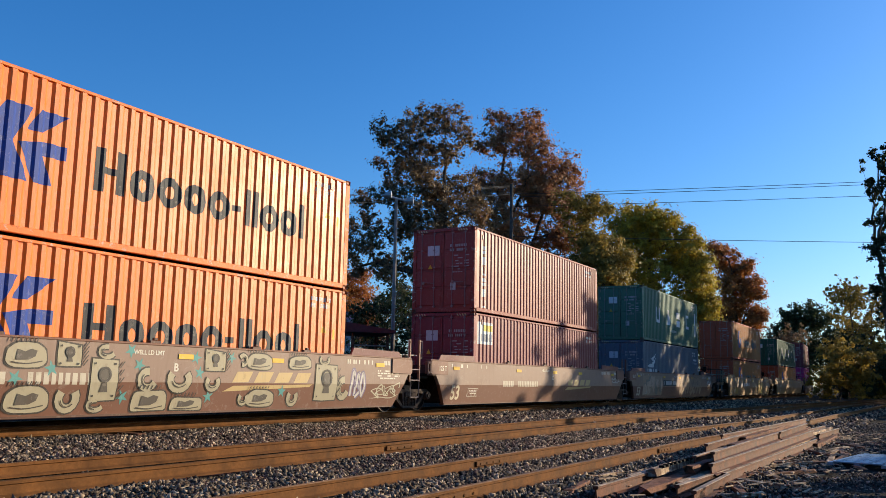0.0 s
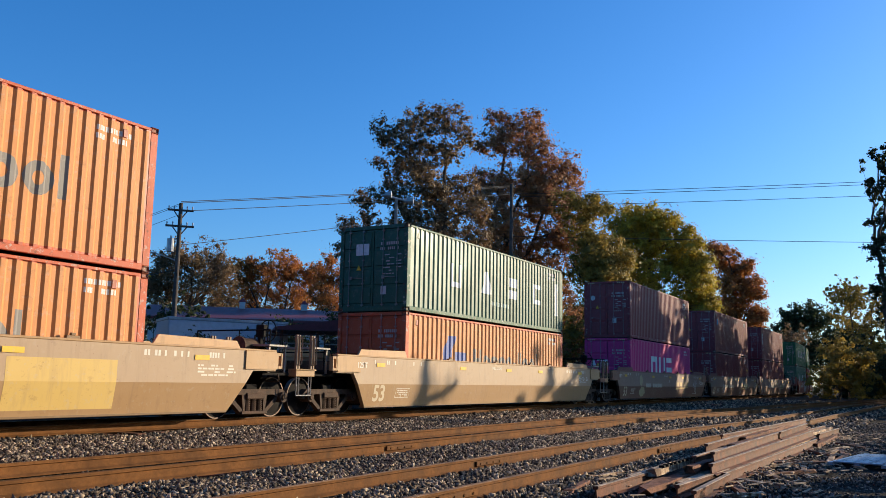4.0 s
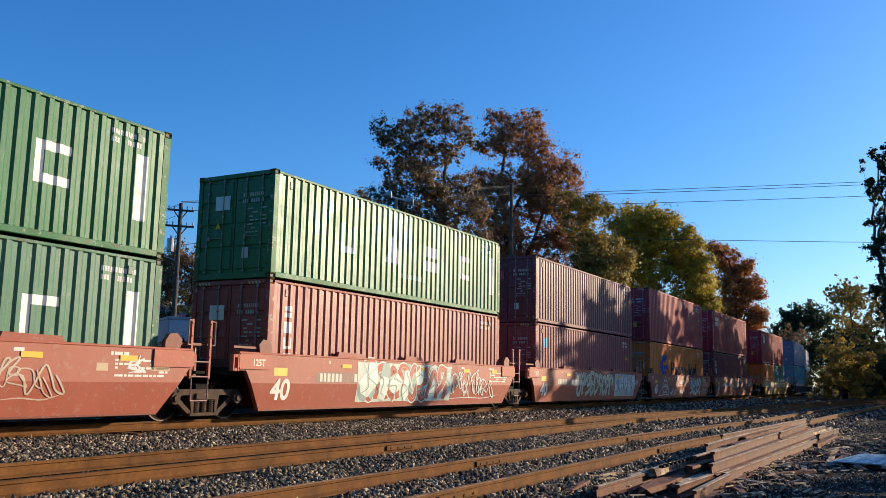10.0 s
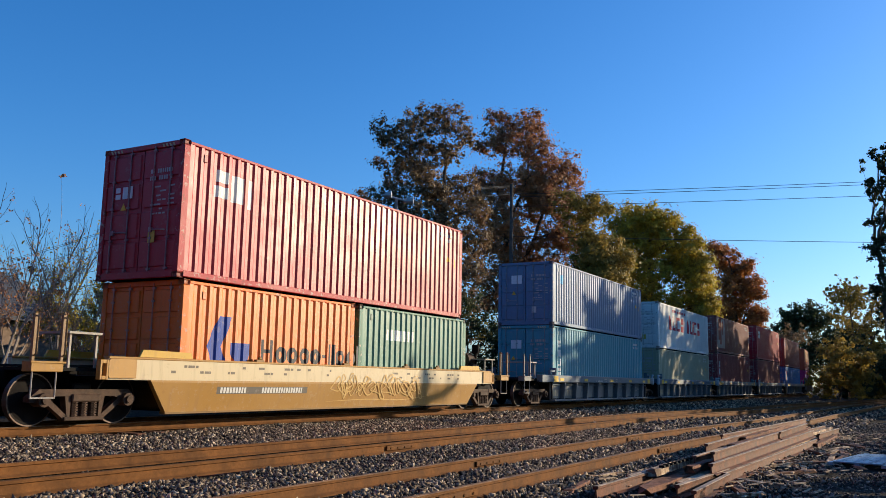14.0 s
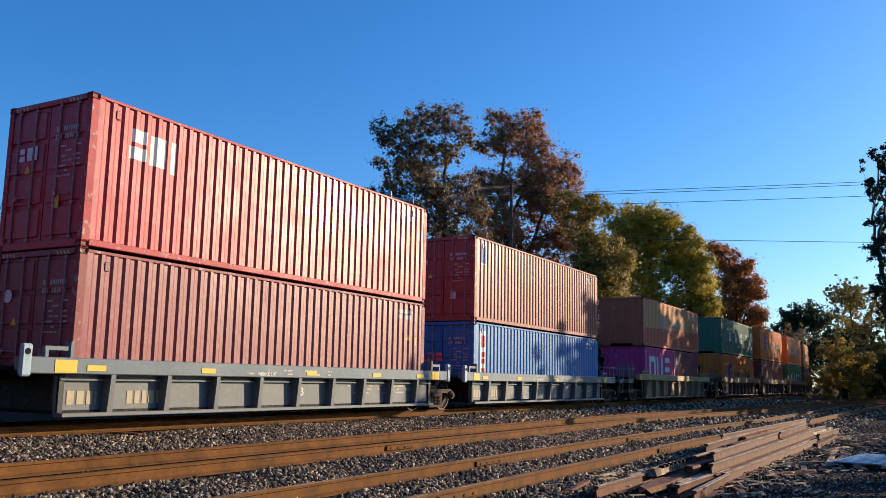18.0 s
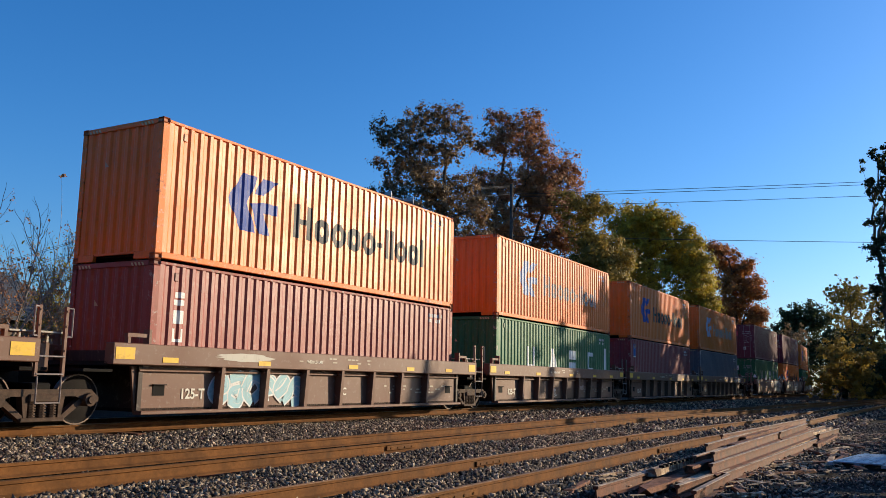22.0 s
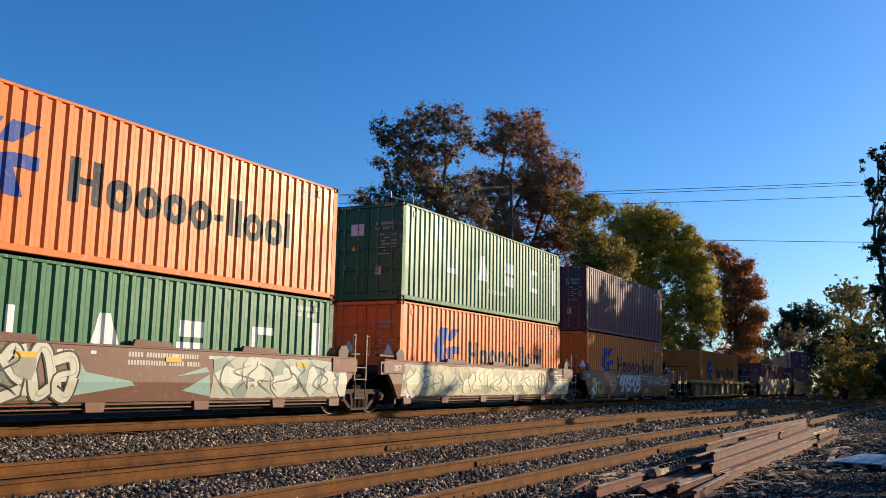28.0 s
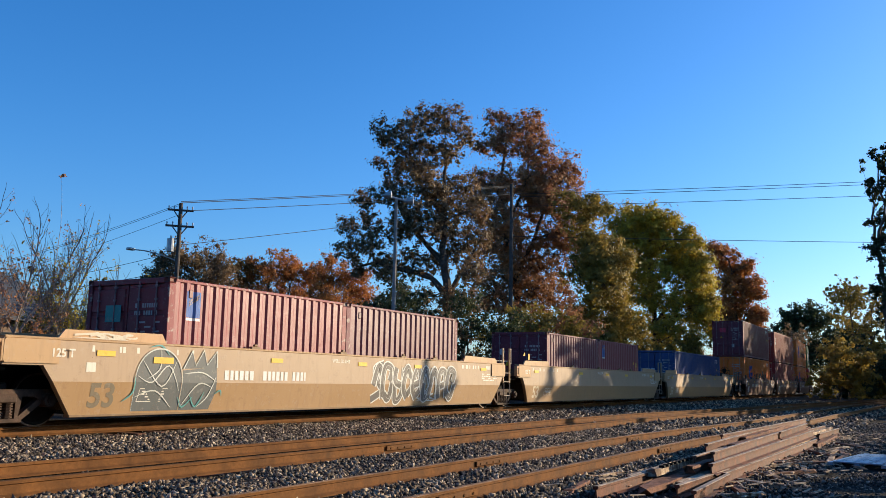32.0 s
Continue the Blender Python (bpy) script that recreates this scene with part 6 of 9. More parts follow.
        flat_marks(("plate_bars",), rows_of_bars(4.58, 4.92, 0.73, 4, 0.035, 0.02, 86, 0.9), car, (0.2, 0.16, 0.1), "notice_bars", y=-1.254, lift=0.003)
        flat_marks(("limits_A",), rows_of_bars(-8.8, -7.0, 1.12, 1, 0.07, 0.1, 87, 0.3) + rows_of_bars(7.0, 8.8, 1.12, 1, 0.07, 0.1, 88, 0.3), car, INK, "small_lettering", y=-1.532)
        flat_marks(("limits_A2",), rows_of_bars(-0.5, 1.6, 1.13, 2, 0.03, 0.03, 89, 0.4), car, (0.2, 0.15, 0.08), "small_lettering", y=-1.482)
    else:
        y = -1.256
        lettering(car, "WELL LD LMT", -1.5, top - 0.24, 0.1, pale, -1.49)
        flat_marks(("limits", kind), rows_of_bars(-1.9, 1.2, top - 0.1, 2, 0.035, 0.05, 61, 0.3), car, tuple(0.5 * (a + b) for a, b in zip(pale, (0.25, 0.16, 0.1))), "small_lettering", y=-1.484)
        if kind == "light_ribbed" or style in "qu":
            first, high = (-6.15, 0.24) if kind == "light_ribbed" else (-4.05, 0.24)
            flat_marks(("car_no", kind), rows_of_bars(first, first + 0.62, 0.62, 1, high, 0.1, 62, 1.0) + rows_of_bars(first + 1.3, first + 2.25, 0.62, 1, high, 0.1, 64, 1.0), car, (0.42, 0.32, 0.2), "car_number", y=y)
        flat_marks(("notes", kind), rows_of_bars(2.2, 5.6, 0.75, 3, 0.04, 0.05, 63, 0.4), car, (0.40, 0.33, 0.24), "small_lettering", y=y)
        lettering(car, {"q": "B", "r": "C", "s": "D", "t": "E", "u": "A"}.get(style, "B"), 0.25, 0.5, 0.26, pale, y - 0.008)
        if kind == "short_ribbed":
            lettering(car, "125-T", -5.25, 0.46, 0.28, pale, y - 0.008)
    if style == "a":
        painted_faces(car, "plates",
                      ((-2.29, 1.24, 0.23, 0.19), (-1.53, 0.82, 0.28, 0.36), (1.22, 1.23, 0.28, 0.20), (5.04, 0.81, 0.42, 0.42)),
                      ((-3.11, 1.21, 0.37, 0.19), (-3.01, 0.48, 0.40, 0.20), (2.59, 1.25, 0.40, 0.16), (2.70, 0.45, 0.44, 0.17), (4.0, 1.26, 0.40, 0.14), (-0.43, 0.43, 0.42, 0.2), (0.53, 0.36, 0.42, 0.13)),
                      ((-2.24, 0.49, 0.24, 0.25), (-1.51, 1.32, 0.22, 0.13), (-1.64, 0.37, 0.22, 0.13), (0.26, 0.84, 0.34, 0.26), (1.17, 0.78, 0.22, 0.18), (-0.54, 0.83, 0.25, 0.22), (4.94, 1.35, 0.24, 0.12), (5.76, 0.67, 0.27, 0.30),
                       (3.8, 0.46, 0.2, 0.2), (2.15, 0.45, 0.16, 0.15), (2.05, 1.27, 0.16, 0.14)),
                      ((-3.28, 0.83), (-0.96, 1.36), (-2.62, 1.0), (-1.08, 0.51), (0.68, 1.28), (1.7, 1.31), (-0.75, 1.1), (1.1, 0.5), (3.4, 0.6), (0.8, 0.98)))
        painted_faces(car, "more_plates", ((-5.6, 1.2, 0.24, 0.2), (-7.2, 0.8, 0.3, 0.34)), ((-4.4, 1.2, 0.4, 0.18), (-4.6, 0.5, 0.42, 0.2), (-6.4, 0.5, 0.4, 0.2)), ((-5.4, 0.5, 0.26, 0.24), (-6.5, 1.2, 0.24, 0.2), (-7.9, 0.5, 0.24, 0.2)), ((-5.0, 0.9), (-6.0, 0.9), (-6.9, 1.3)))
        graffiti(car, 112, 6.1, 6.7, (0.5, 0.46, 0.42), (0.16, 0.12, 0.2), "pieces", z0=0.4, z1=1.2)
        graffiti(car, 12, 7.0, 8.4, CREAM, CREAM, "tag", z0=0.4, z1=0.95)
    elif style == "c":
        graffiti(car, 13, -7.0, -3.4, (0.34, 0.22, 0.14), (0.22, 0.14, 0.09), "solid")
        graffiti(car, 113, 0.2, 5.5, (0.34, 0.22, 0.14), (0.22, 0.14, 0.09), "pieces")
        flat_marks(("number_board",), [rect(-3.2, -0.4, 0.82, 1.12)], car, (0.03, 0.03, 0.03), "number_board", label="black board with white bars")
        flat_marks(("number_bars",), rows_of_bars(-3.1, -0.5, 1.08, 1, 0.2, 0.1, 71, 0.95), car, CHALK, "car_number", lift=0.003)
    elif style == "d":
        flat_marks(("yellow_block",), [rect(3.1, 5.3, 0.3, 1.18), rect(-6.6, -5.4, 0.3, 0.72)], car, (0.55, 0.36, 0.10), "faded_panel", label="faded yellow panel")
        flat_marks(("num_d",), rows_of_bars(-4.2, -0.9, 1.08, 1, 0.22, 0.1, 72, 0.9), car, CHALK, "car_number", lift=0.002)
    elif style == "f":
        flat_marks(("cream_blobs",), [blob(random.Random(8), -4.95, 0.52, 0.55, 0.26, 19), blob(random.Random(9), -5.15, 1.08, 0.3, 0.3, 17)], car, (0.42, 0.33, 0.17), "graffiti", label="cream spray-painted rounded blobs")
        graffiti(car, 15, 5.6, 6.6, CREAM, CHALK, "tag")
    elif style == "g":
        graffiti(car, 16, -5.2, -3.9, CHALK, CHALK, "tag")
    elif style == "h":
        graffiti(car, 17, -4.6, -4.0, CHALK, CHALK, "tag", z0=0.8)
        graffiti(car, 18, 7.2, 8.4, CHALK, CHALK, "tag", z0=0.6, z1=1.3)
    elif style == "i":
        graffiti(car, 21, -0.5, 2.3, (0.60, 0.58, 0.55), INK, "pieces", z0=0.62)
        graffiti(car, 121, -0.4, 1.9, (0.60, 0.58, 0.55), INK, "pieces", z0=0.26, z1=0.8)
        graffiti(car, 22, 2.6, 3.9, CREAM, (0.50, 0.36, 0.27), "tag", z0=0.45, z1=1.2)
        graffiti(car, 222, 5.2, 5.6, CHALK, CHALK, "tag", z0=0.95, z1=1.35)
        flat_marks(("patch_i",), [rect(4.5, 4.75, 0.98, 1.12), rect(5.75, 6.2, 1.0, 1.18)], car, (0.50, 0.36, 0.22), "notice", label="tan repainted patches")
        graffiti(car, 122, -3.0, -1.0, CHALK, CHALK, "tag", z0=1.05, z1=1.4)
    elif style == "j":
        graffiti(car, 123, -2.8, 2.2, (0.50, 0.54, 0.46), (0.30, 0.36, 0.30), "solid")
        graffiti(car, 23, -2.5, 1.9, (0.42, 0.09, 0.05), (0.60, 0.64, 0.56), "pieces")
        graffiti(car, 24, 2.0, 5.6, (0.5, 0.46, 0.42), CHALK, "tag")
    elif style == "k":
        graffiti(car, 25, -2.3, 2.3, CREAM, INK, "pieces")
        graffiti(car, 26, 2.6, 5.6, (0.5, 0.47, 0.42), (0.12, 0.13, 0.1), "solid")
        graffiti(car, 126, 2.0, 5.0, CHALK, CHALK, "drips", z0=0.4)
    elif style == "l":
        groups = [ribbon(p, 0.05) for p in ([(-5.2, 0.28), (-4.0, 1.36), (-3.15, 0.32)], [(-5.2, 0.28), (-4.2, 0.34), (-3.15, 0.32)], smooth_line([(-4.35, 1.05), (-4.0, 1.1), (-3.75, 1.0)]), smooth_line([(-4.75, 0.68), (-4.1, 0.8), (-3.4, 0.66)]))]
        groups += [ribbon([(-4.08 + 0.5 * math.cos(q), 0.68 + 0.2 * math.sin(q)) for q in [2 * math.pi * i / 20 for i in range(21)]], 0.04)]
        groups += [ribbon([(-4.4 + 0.13 * i, 0.56 if i % 2 else 0.8) for i in range(6)], 0.03), ribbon(smooth_line([(-4.6, 0.3), (-4.45, 0.44), (-3.7, 0.46), (-3.6, 0.3)]), 0.035)]
        for wx in (-1.25, -0.2):
            groups.append(ribbon(smooth_line([(wx + 0.07 * math.sin(2.1 * i), 0.35 + 0.11 * i) for i in range(10)], 3), 0.03))
        sprayed(("triangle",), groups, car, CHALK, None, "chalk-white spray-painted triangle with an oval inside", 0.004)
        graffiti(car, 27, -3.0, -1.7, CHALK, CHALK, "tag", z0=0.3, z1=0.75)
        graffiti(car, 28, 1.6, 4.2, (0.6, 0.57, 0.52), INK, "pieces")
        graffiti(car, 128, -1.05, 0.1, CHALK, CHALK, "tag", z0=0.85, z1=1.3)
        graffiti(car, 228, -0.8, 0.3, CHALK, CHALK, "tag", z0=0.4, z1=0.75)
        graffiti(car, 328, 4.5, 5.7, (0.5, 0.46, 0.4), (0.5, 0.46, 0.4), "tag", z0=0.35, z1=0.8)
    elif style == "m":
        graffiti(car, 29, 1.4, 4.6, (0.6, 0.52, 0.42), INK, "tag")
        graffiti(car, 30, -1.2, 1.2, CHALK, CHALK, "tag", z0=0.7)
    elif style == "n":
        graffiti(car, 31, -1.2, 3.8, (0.5, 0.3, 0.1), (0.54, 0.33, 0.1), "tag")
    elif style == "q":
        graffiti(car, 32, 0.2, 6.0, (0.5, 0.32, 0.28), (0.5, 0.36, 0.34), "tag", y=-1.262, z0=0.3, z1=0.95)
        flat_marks(("patch_q",), [blob(random.Random(5), -3.9, 1.3, 0.7, 0.1, 25)], car, (0.45, 0.41, 0.34), "repaint", y=-1.486)
    elif style == "r":
        graffiti(car, 33, -4.4, -1.3, (0.28, 0.46, 0.50), CHALK, "pieces", y=-1.262, z0=0.3, z1=0.95)
        flat_marks(("patch_r",), [blob(random.Random(6), -3.6, 1.32, 0.9, 0.09, 25)], car, (0.45, 0.41, 0.34), "repaint", y=-1.486)
    elif style in "stu":
        graffiti(car, 34 + ord(style), -1.35, -0.6, CHALK, CHALK, "tag", y=-1.262, z0=0.35, z1=0.85)
        if style == "u":
            graffiti(car, 44 + ord(style), 3.2, 6.0, CHALK, (0.6, 0.58, 0.54), "tag", y=-1.488, z0=1.16, z1=1.44)
        else:
            graffiti(car, 44 + ord(style), 1.6, 2.6, CHALK, (0.36, 0.25, 0.22), "tag", y=-1.262, z0=0.6, z1=0.85)
            flat_marks(("stencil", style), stroke([(3.2, 0.75), (3.4, 0.55), (3.6, 0.78), (3.8, 0.58)], 0.035), car, INK, "graffiti", y=-1.262)
    elif style == "v":
        graffiti(car, 35, 2.2, 5.0, (0.60, 0.57, 0.52), INK, "pieces", z0=0.46)
    elif style == "w":
        graffiti(car, 36, -6.0, -1.2, (0.44, 0.36, 0.25), INK, "solid", z0=0.46)
        graffiti(car, 136, -0.6, 2.3, (0.58, 0.55, 0.48), INK, "pieces", z0=0.46)
        graffiti(car, 236, 3.2, 6.2, (0.44, 0.36, 0.25), (0.3, 0.2, 0.12), "tag", z0=0.46)
    elif style == "x":
        graffiti(car, 37, -4.6, -2.4, (0.22, 0.20, 0.14), INK, "solid", z0=0.45)
        graffiti(car, 137, -4.5, -1.6, (0.58, 0.54, 0.42), INK, "pieces", z0=0.45)
        flat_marks(("wing_x",), [[(-1.9, 0.5), (-0.3, 0.72), (-0.4, 0.8), (-1.4, 0.95), (-1.6, 1.2)], [(0.9, 0.62), (1.6, 0.95), (1.7, 0.5)], [(0.7, 0.9), (1.6, 1.0), (1.5, 1.1)]], car, (0.27, 0.40, 0.34), "graffiti", label="pale green spray-painted wing shapes")
        graffiti(car, 38, 1.7, 6.4, (0.46, 0.44, 0.34), (0.16, 0.15, 0.12), "solid", z0=0.45)
    elif style == "y":
        graffiti(car, 39, -6.3, 4.0, (0.53, 0.47, 0.30), (0.20, 0.22, 0.20), "solid", z0=0.44)
        graffiti(car, 139, 4.2, 6.4, (0.53, 0.47, 0.30), (0.24, 0.28, 0.24), "solid", z0=0.44, z1=1.0)
        flat_marks(("emblem_y",), ring(3.6, 0.95, 0.34, 0.34, 0.06, 20) + [rect(3.56, 3.64, 0.68, 1.22), rect(3.33, 3.87, 0.91, 0.99)], car, (0.50, 0.36, 0.22), "emblem", label="round pale emblem", lift=0.03)
    elif style == "z":
        flat_marks(("num_z",), rows_of_bars(2.3, 3.1, 1.06, 1, 0.17, 0.1, 75, 1.0) + rows_of_bars(3.5, 4.7, 1.06, 1, 0.17, 0.1, 76, 1.0), car, (0.46, 0.38, 0.28), "car_number", label="pale bars of the car number")
        graffiti(car, 40, -5.6, -4.3, (0.55, 0.5, 0.12), (0.55, 0.46, 0.08), "tag", z0=0.44, z1=0.9)
        graffiti(car, 41, -2.3, 0.9, (0.64, 0.62, 0.58), INK, "pieces", z0=0.46)
        graffiti(car, 141, 1.6, 2.6, (0.55, 0.5, 0.12), (0.55, 0.46, 0.08), "tag", z0=0.44, z1=0.8)
        flat_marks(("ring_z",), disc(-3.25, 0.92, 0.44, 26), car, (0.46, 0.31, 0.16), "emblem", label="round cream emblem")
        flat_marks(("ring_z2",), ring(-3.25, 0.92, 0.36, 0.36, 0.035, 26) + [rect(-3.28, -3.22, 0.62, 1.22), rect(-3.55, -2.95, 0.89, 0.95)], car, (0.17, 0.07, 0.04), "emblem_lines", lift=0.003)
        graffiti(car, 241, 1.2, 4.6, (0.4, 0.3, 0.22), (0.42, 0.32, 0.24), "tag", z0=1.05, z1=1.36)
        graffiti(car, 242, -6.1, -5.0, (0.4, 0.3, 0.22), (0.5, 0.42, 0.32), "tag", z0=0.85, z1=1.05)
    elif style == "B":
        arch = [(-7.0, 0.24)] + [(-6.42 + 0.58 * math.cos(math.pi * (1 - i / 12)), 0.82 + 0.6 * math.sin(math.pi * (1 - i / 12))) for i in range(13)] + [(-5.84, 0.24)]
        block = [(-5.82, 0.24), (-5.0, 0.24), (-4.86, 0.6), (-4.9, 1.1), (-5.82, 1.02)]
        crown = [(-5.82, 1.05), (-5.6, 1.42), (-5.5, 1.12), (-5.28, 1.44), (-5.18, 1.14), (-4.92, 1.42), (-4.9, 1.08)]
        sprayed(("arch",), [[[arch[i], arch[i + 1], (-6.42, 0.24)]] for i in range(14)] + [[block], [crown]], car, (0.10, 0.105, 0.10), None, "dark grey spray-painted arch, block and zigzag", 0.0)
        chalk_ = [arch, [(-6.95, 0.9), (-6.6, 0.78), (-6.2, 1.1), (-5.9, 0.62)], [(-6.85, 1.2), (-6.35, 0.7), (-6.0, 1.2)], [(-6.42, 1.42), (-6.42, 1.05), (-6.7, 0.85)], [(-6.98, 0.5), (-6.5, 0.62), (-6.05, 0.3)],
                  [(-5.8, 0.3), (-5.4, 0.75), (-5.0, 0.68)], [(-5.35, 0.3), (-5.1, 0.5), (-4.92, 0.9)], [(-5.8, 0.95), (-5.3, 0.98), (-4.9, 0.8)]]
        sprayed(("arch_lines",), [ribbon(smooth_line(q), 0.028, True) for q in chalk_] + [ribbon(crown, 0.03)], car, (0.52, 0.52, 0.46), None, "thin white lines on the painted arch", 0.012)
        teal_ = [[(-7.25, 0.42), (-7.02, 0.6), (-7.02, 0.9)], [(-6.7, 1.44), (-6.42, 1.48), (-6.2, 1.3)], [(-5.9, 0.5), (-5.75, 0.3), (-5.5, 0.5)], [(-5.6, 0.55), (-5.4, 0.3), (-5.2, 0.6)], [(-4.9, 0.55), (-4.75, 0.62), (-4.7, 0.5)]]
        sprayed(("arch_teal",), [ribbon(smooth_line(q), 0.035, True) for q in teal_], car, AQUA, None, "blue-green spray lines by the arch", 0.014)
        flat_marks(("arch_bar",), [rect(-6.6, -6.1, 1.14, 1.26)], car, (0.72, 0.42, 0.03), "reflector", lift=0.016)
        graffiti(car, 46, 0.9, 5.4, (0.12, 0.105, 0.09), (0.60, 0.58, 0.52), "pieces")
        graffiti(car, 146, 3.2, 4.4, (0.6, 0.58, 0.52), (0.60, 0.58, 0.52), "tag", z0=0.3, z1=0.6)
        graffiti(car, 147, -8.35, -6.95, (0.55, 0.48, 0.36), (0.58, 0.5, 0.38), "tag", y=-1.365, z0=1.54, z1=1.68)
        flat_marks(("num_B",), rows_of_bars(-4.65, -3.7, 1.04, 1, 0.2, 0.1, 74, 0.95) + rows_of_bars(-3.45, -1.95, 1.04, 1, 0.2, 0.1, 77, 0.95), car, CHALK, "car_number", lift=0.003)
        flat_marks(("square_B",), [rect(-8.1, -7.9, 0.95, 1.12)], car, (0.62, 0.58, 0.48), "notice", lift=0.002)
    elif style == "A":
        lettering(car, "53", -2.2, 0.5, 0.34, (0.22, 0.18, 0.12), -1.258)


def build_train():
    centres = [left + 6.096 for left, *_ in TRAIN]
    for i, (left, kind, front, rear, colour, lower, upper, style) in enumerate(TRAIN):
        mid = centres[i]
        back = (mid - centres[i - 1]) / 2 if i else 9.65
        ahead = (centres[i + 1] - mid) / 2 if i + 1 < len(centres) else 9.65
        if front == "end" and i:
            a = KINDS[TRAIN[i - 1][1]]["end"]
            back = ((mid - centres[i - 1]) - a + KINDS[kind]["end"]) / 2
        if rear == "end" and i + 1 < len(centres):
            a = KINDS[TRAIN[i + 1][1]]["end"]
            ahead = ((centres[i + 1] - mid) - a + KINDS[kind]["end"]) / 2
        trucks = [s for s, e in ((-1, front), (1, rear)) if e == "end" or s > 0 or i == 0]
        words = {BROWN: "brown steel well car", TAN: "weathered tan well car", BRICKRED: "brick-red well car", MUSTARD: "mustard-yellow well car", GREYBLUECAR: "grey-blue ribbed well car",
                 UMBER: "dark brown ribbed well car", SAND: "sand-coloured ribbed well car", BUFF: "buff-yellow ribbed well car"}[colour]
        extra = ", covered in spray paint" if style in "acjkwxyB" else ", dusty, with pale lettering"
        chord = {"light_ribbed": (0.115, 0.145, 0.17), "mid_ribbed": (0.42, 0.275, 0.12), "long_ribbed": (0.42, 0.25, 0.078)}.get(kind)
        car = well_car(kind, front, rear, colour, words + extra, trucks, (back, ahead), chord, (0.45, 0.26, 0.12) if colour in (TAN, MUSTARD) else None)
        decorate(car, style, kind)
        MOVING.append((car, mid, 0.0))
        top = load_boxes(lower, left, FLOOR)
        if upper:
            load_boxes(upper, left - (0.1 if style == "n" else 0.0), top + 0.012)


build_train()


# ---- trees ----
def tube(verts, faces, pts, radii, n=6):
    base = len(verts)
    for i, p in enumerate(pts):
        a, b = pts[max(i - 1, 0)], pts[min(i + 1, len(pts) - 1)]
        d = (b - a).normalized()
        u = d.orthogonal().normalized()
        w = d.cross(u)
        for k in range(n):
            t = 2 * math.pi * k / n
            verts.append(p + (u * math.cos(t) + w * math.sin(t)) * radii[i])
    for i in range(len(pts) - 1):
        for k in range(n):
            faces.append((base + i * n + k, base + i * n + (k + 1) % n, base + (i + 1) * n + (k + 1) % n, base + (i + 1) * n + k))


def limb(r, p, q, bend, steps=6):
    p, q = Vector(p), Vector(q)
    off = Vector((r.uniform(-1, 1), r.uniform(-1, 1), r.uniform(-0.2, 0.6))) * bend * (q - p).length
    return [p.lerp(q, i / steps) + off * math.sin(math.pi * i / steps) + Vector((r.uniform(-1, 1), r.uniform(-1, 1), r.uniform(-1, 1))) * 0.03 * (q - p).length * (0 < i < steps) for i in range(steps + 1)]


def leaves_mesh(name, centres, spread, per, size, material, seed, out=None):
    """Leaf sprays in small rounded clumps, one round each centre; the leaves face out of their clump. out: which way each clump faces."""
    g = np.random.default_rng(seed)
    c = np.repeat(np.array(centres), per, axis=0)
    n = len(c)
    o = g.normal(0, 1, (n, 3))
    o /= np.linalg.norm(o, axis=1)[:, None]
    c = c + o * (np.repeat(np.array(spread), per) * np.clip(np.abs(g.normal(0.35, 0.75, n)), 0.0, 1.9))[:, None] * np.array([1.0, 1.0, 0.8])
    w = o + 0.55 * g.normal(0, 1, (n, 3)) + np.array([0.0, 0.0, 0.25])
    if out is not None:
        w += 0.9 * np.repeat(np.array(out), per, axis=0)
    w /= np.linalg.norm(w, axis=1)[:, None]
    a = np.cross(w, g.normal(0, 1, (n, 3)))
    a /= np.linalg.norm(a, axis=1)[:, None]
    b = np.cross(w, a)
    s = (size * g.uniform(0.55, 1.45, n))[:, None]
    v = np.stack([c - a * s, c + b * s * 0.55 + w * s * 0.15, c + a * s, c - b * s * 0.55 + w * s * 0.15], axis=1).reshape(-1, 3)
    me = bpy.data.meshes.new(name)
    me.vertices.add(4 * n)
    me.vertices.foreach_set("co", v.ravel())
    me.loops.add(4 * n)
    me.loops.foreach_set("vertex_index", np.arange(4 * n))
    me.polygons.add(n)
    me.polygons.foreach_set("loop_start", np.arange(0, 4 * n, 4))
    me.update(calc_edges=True)
    me.materials.append(material)
    return me


def scaled(lobes, k):
    return [(l * k, 1.11 + (z - 1.11) * k, q * k) for l, z, q in lobes]


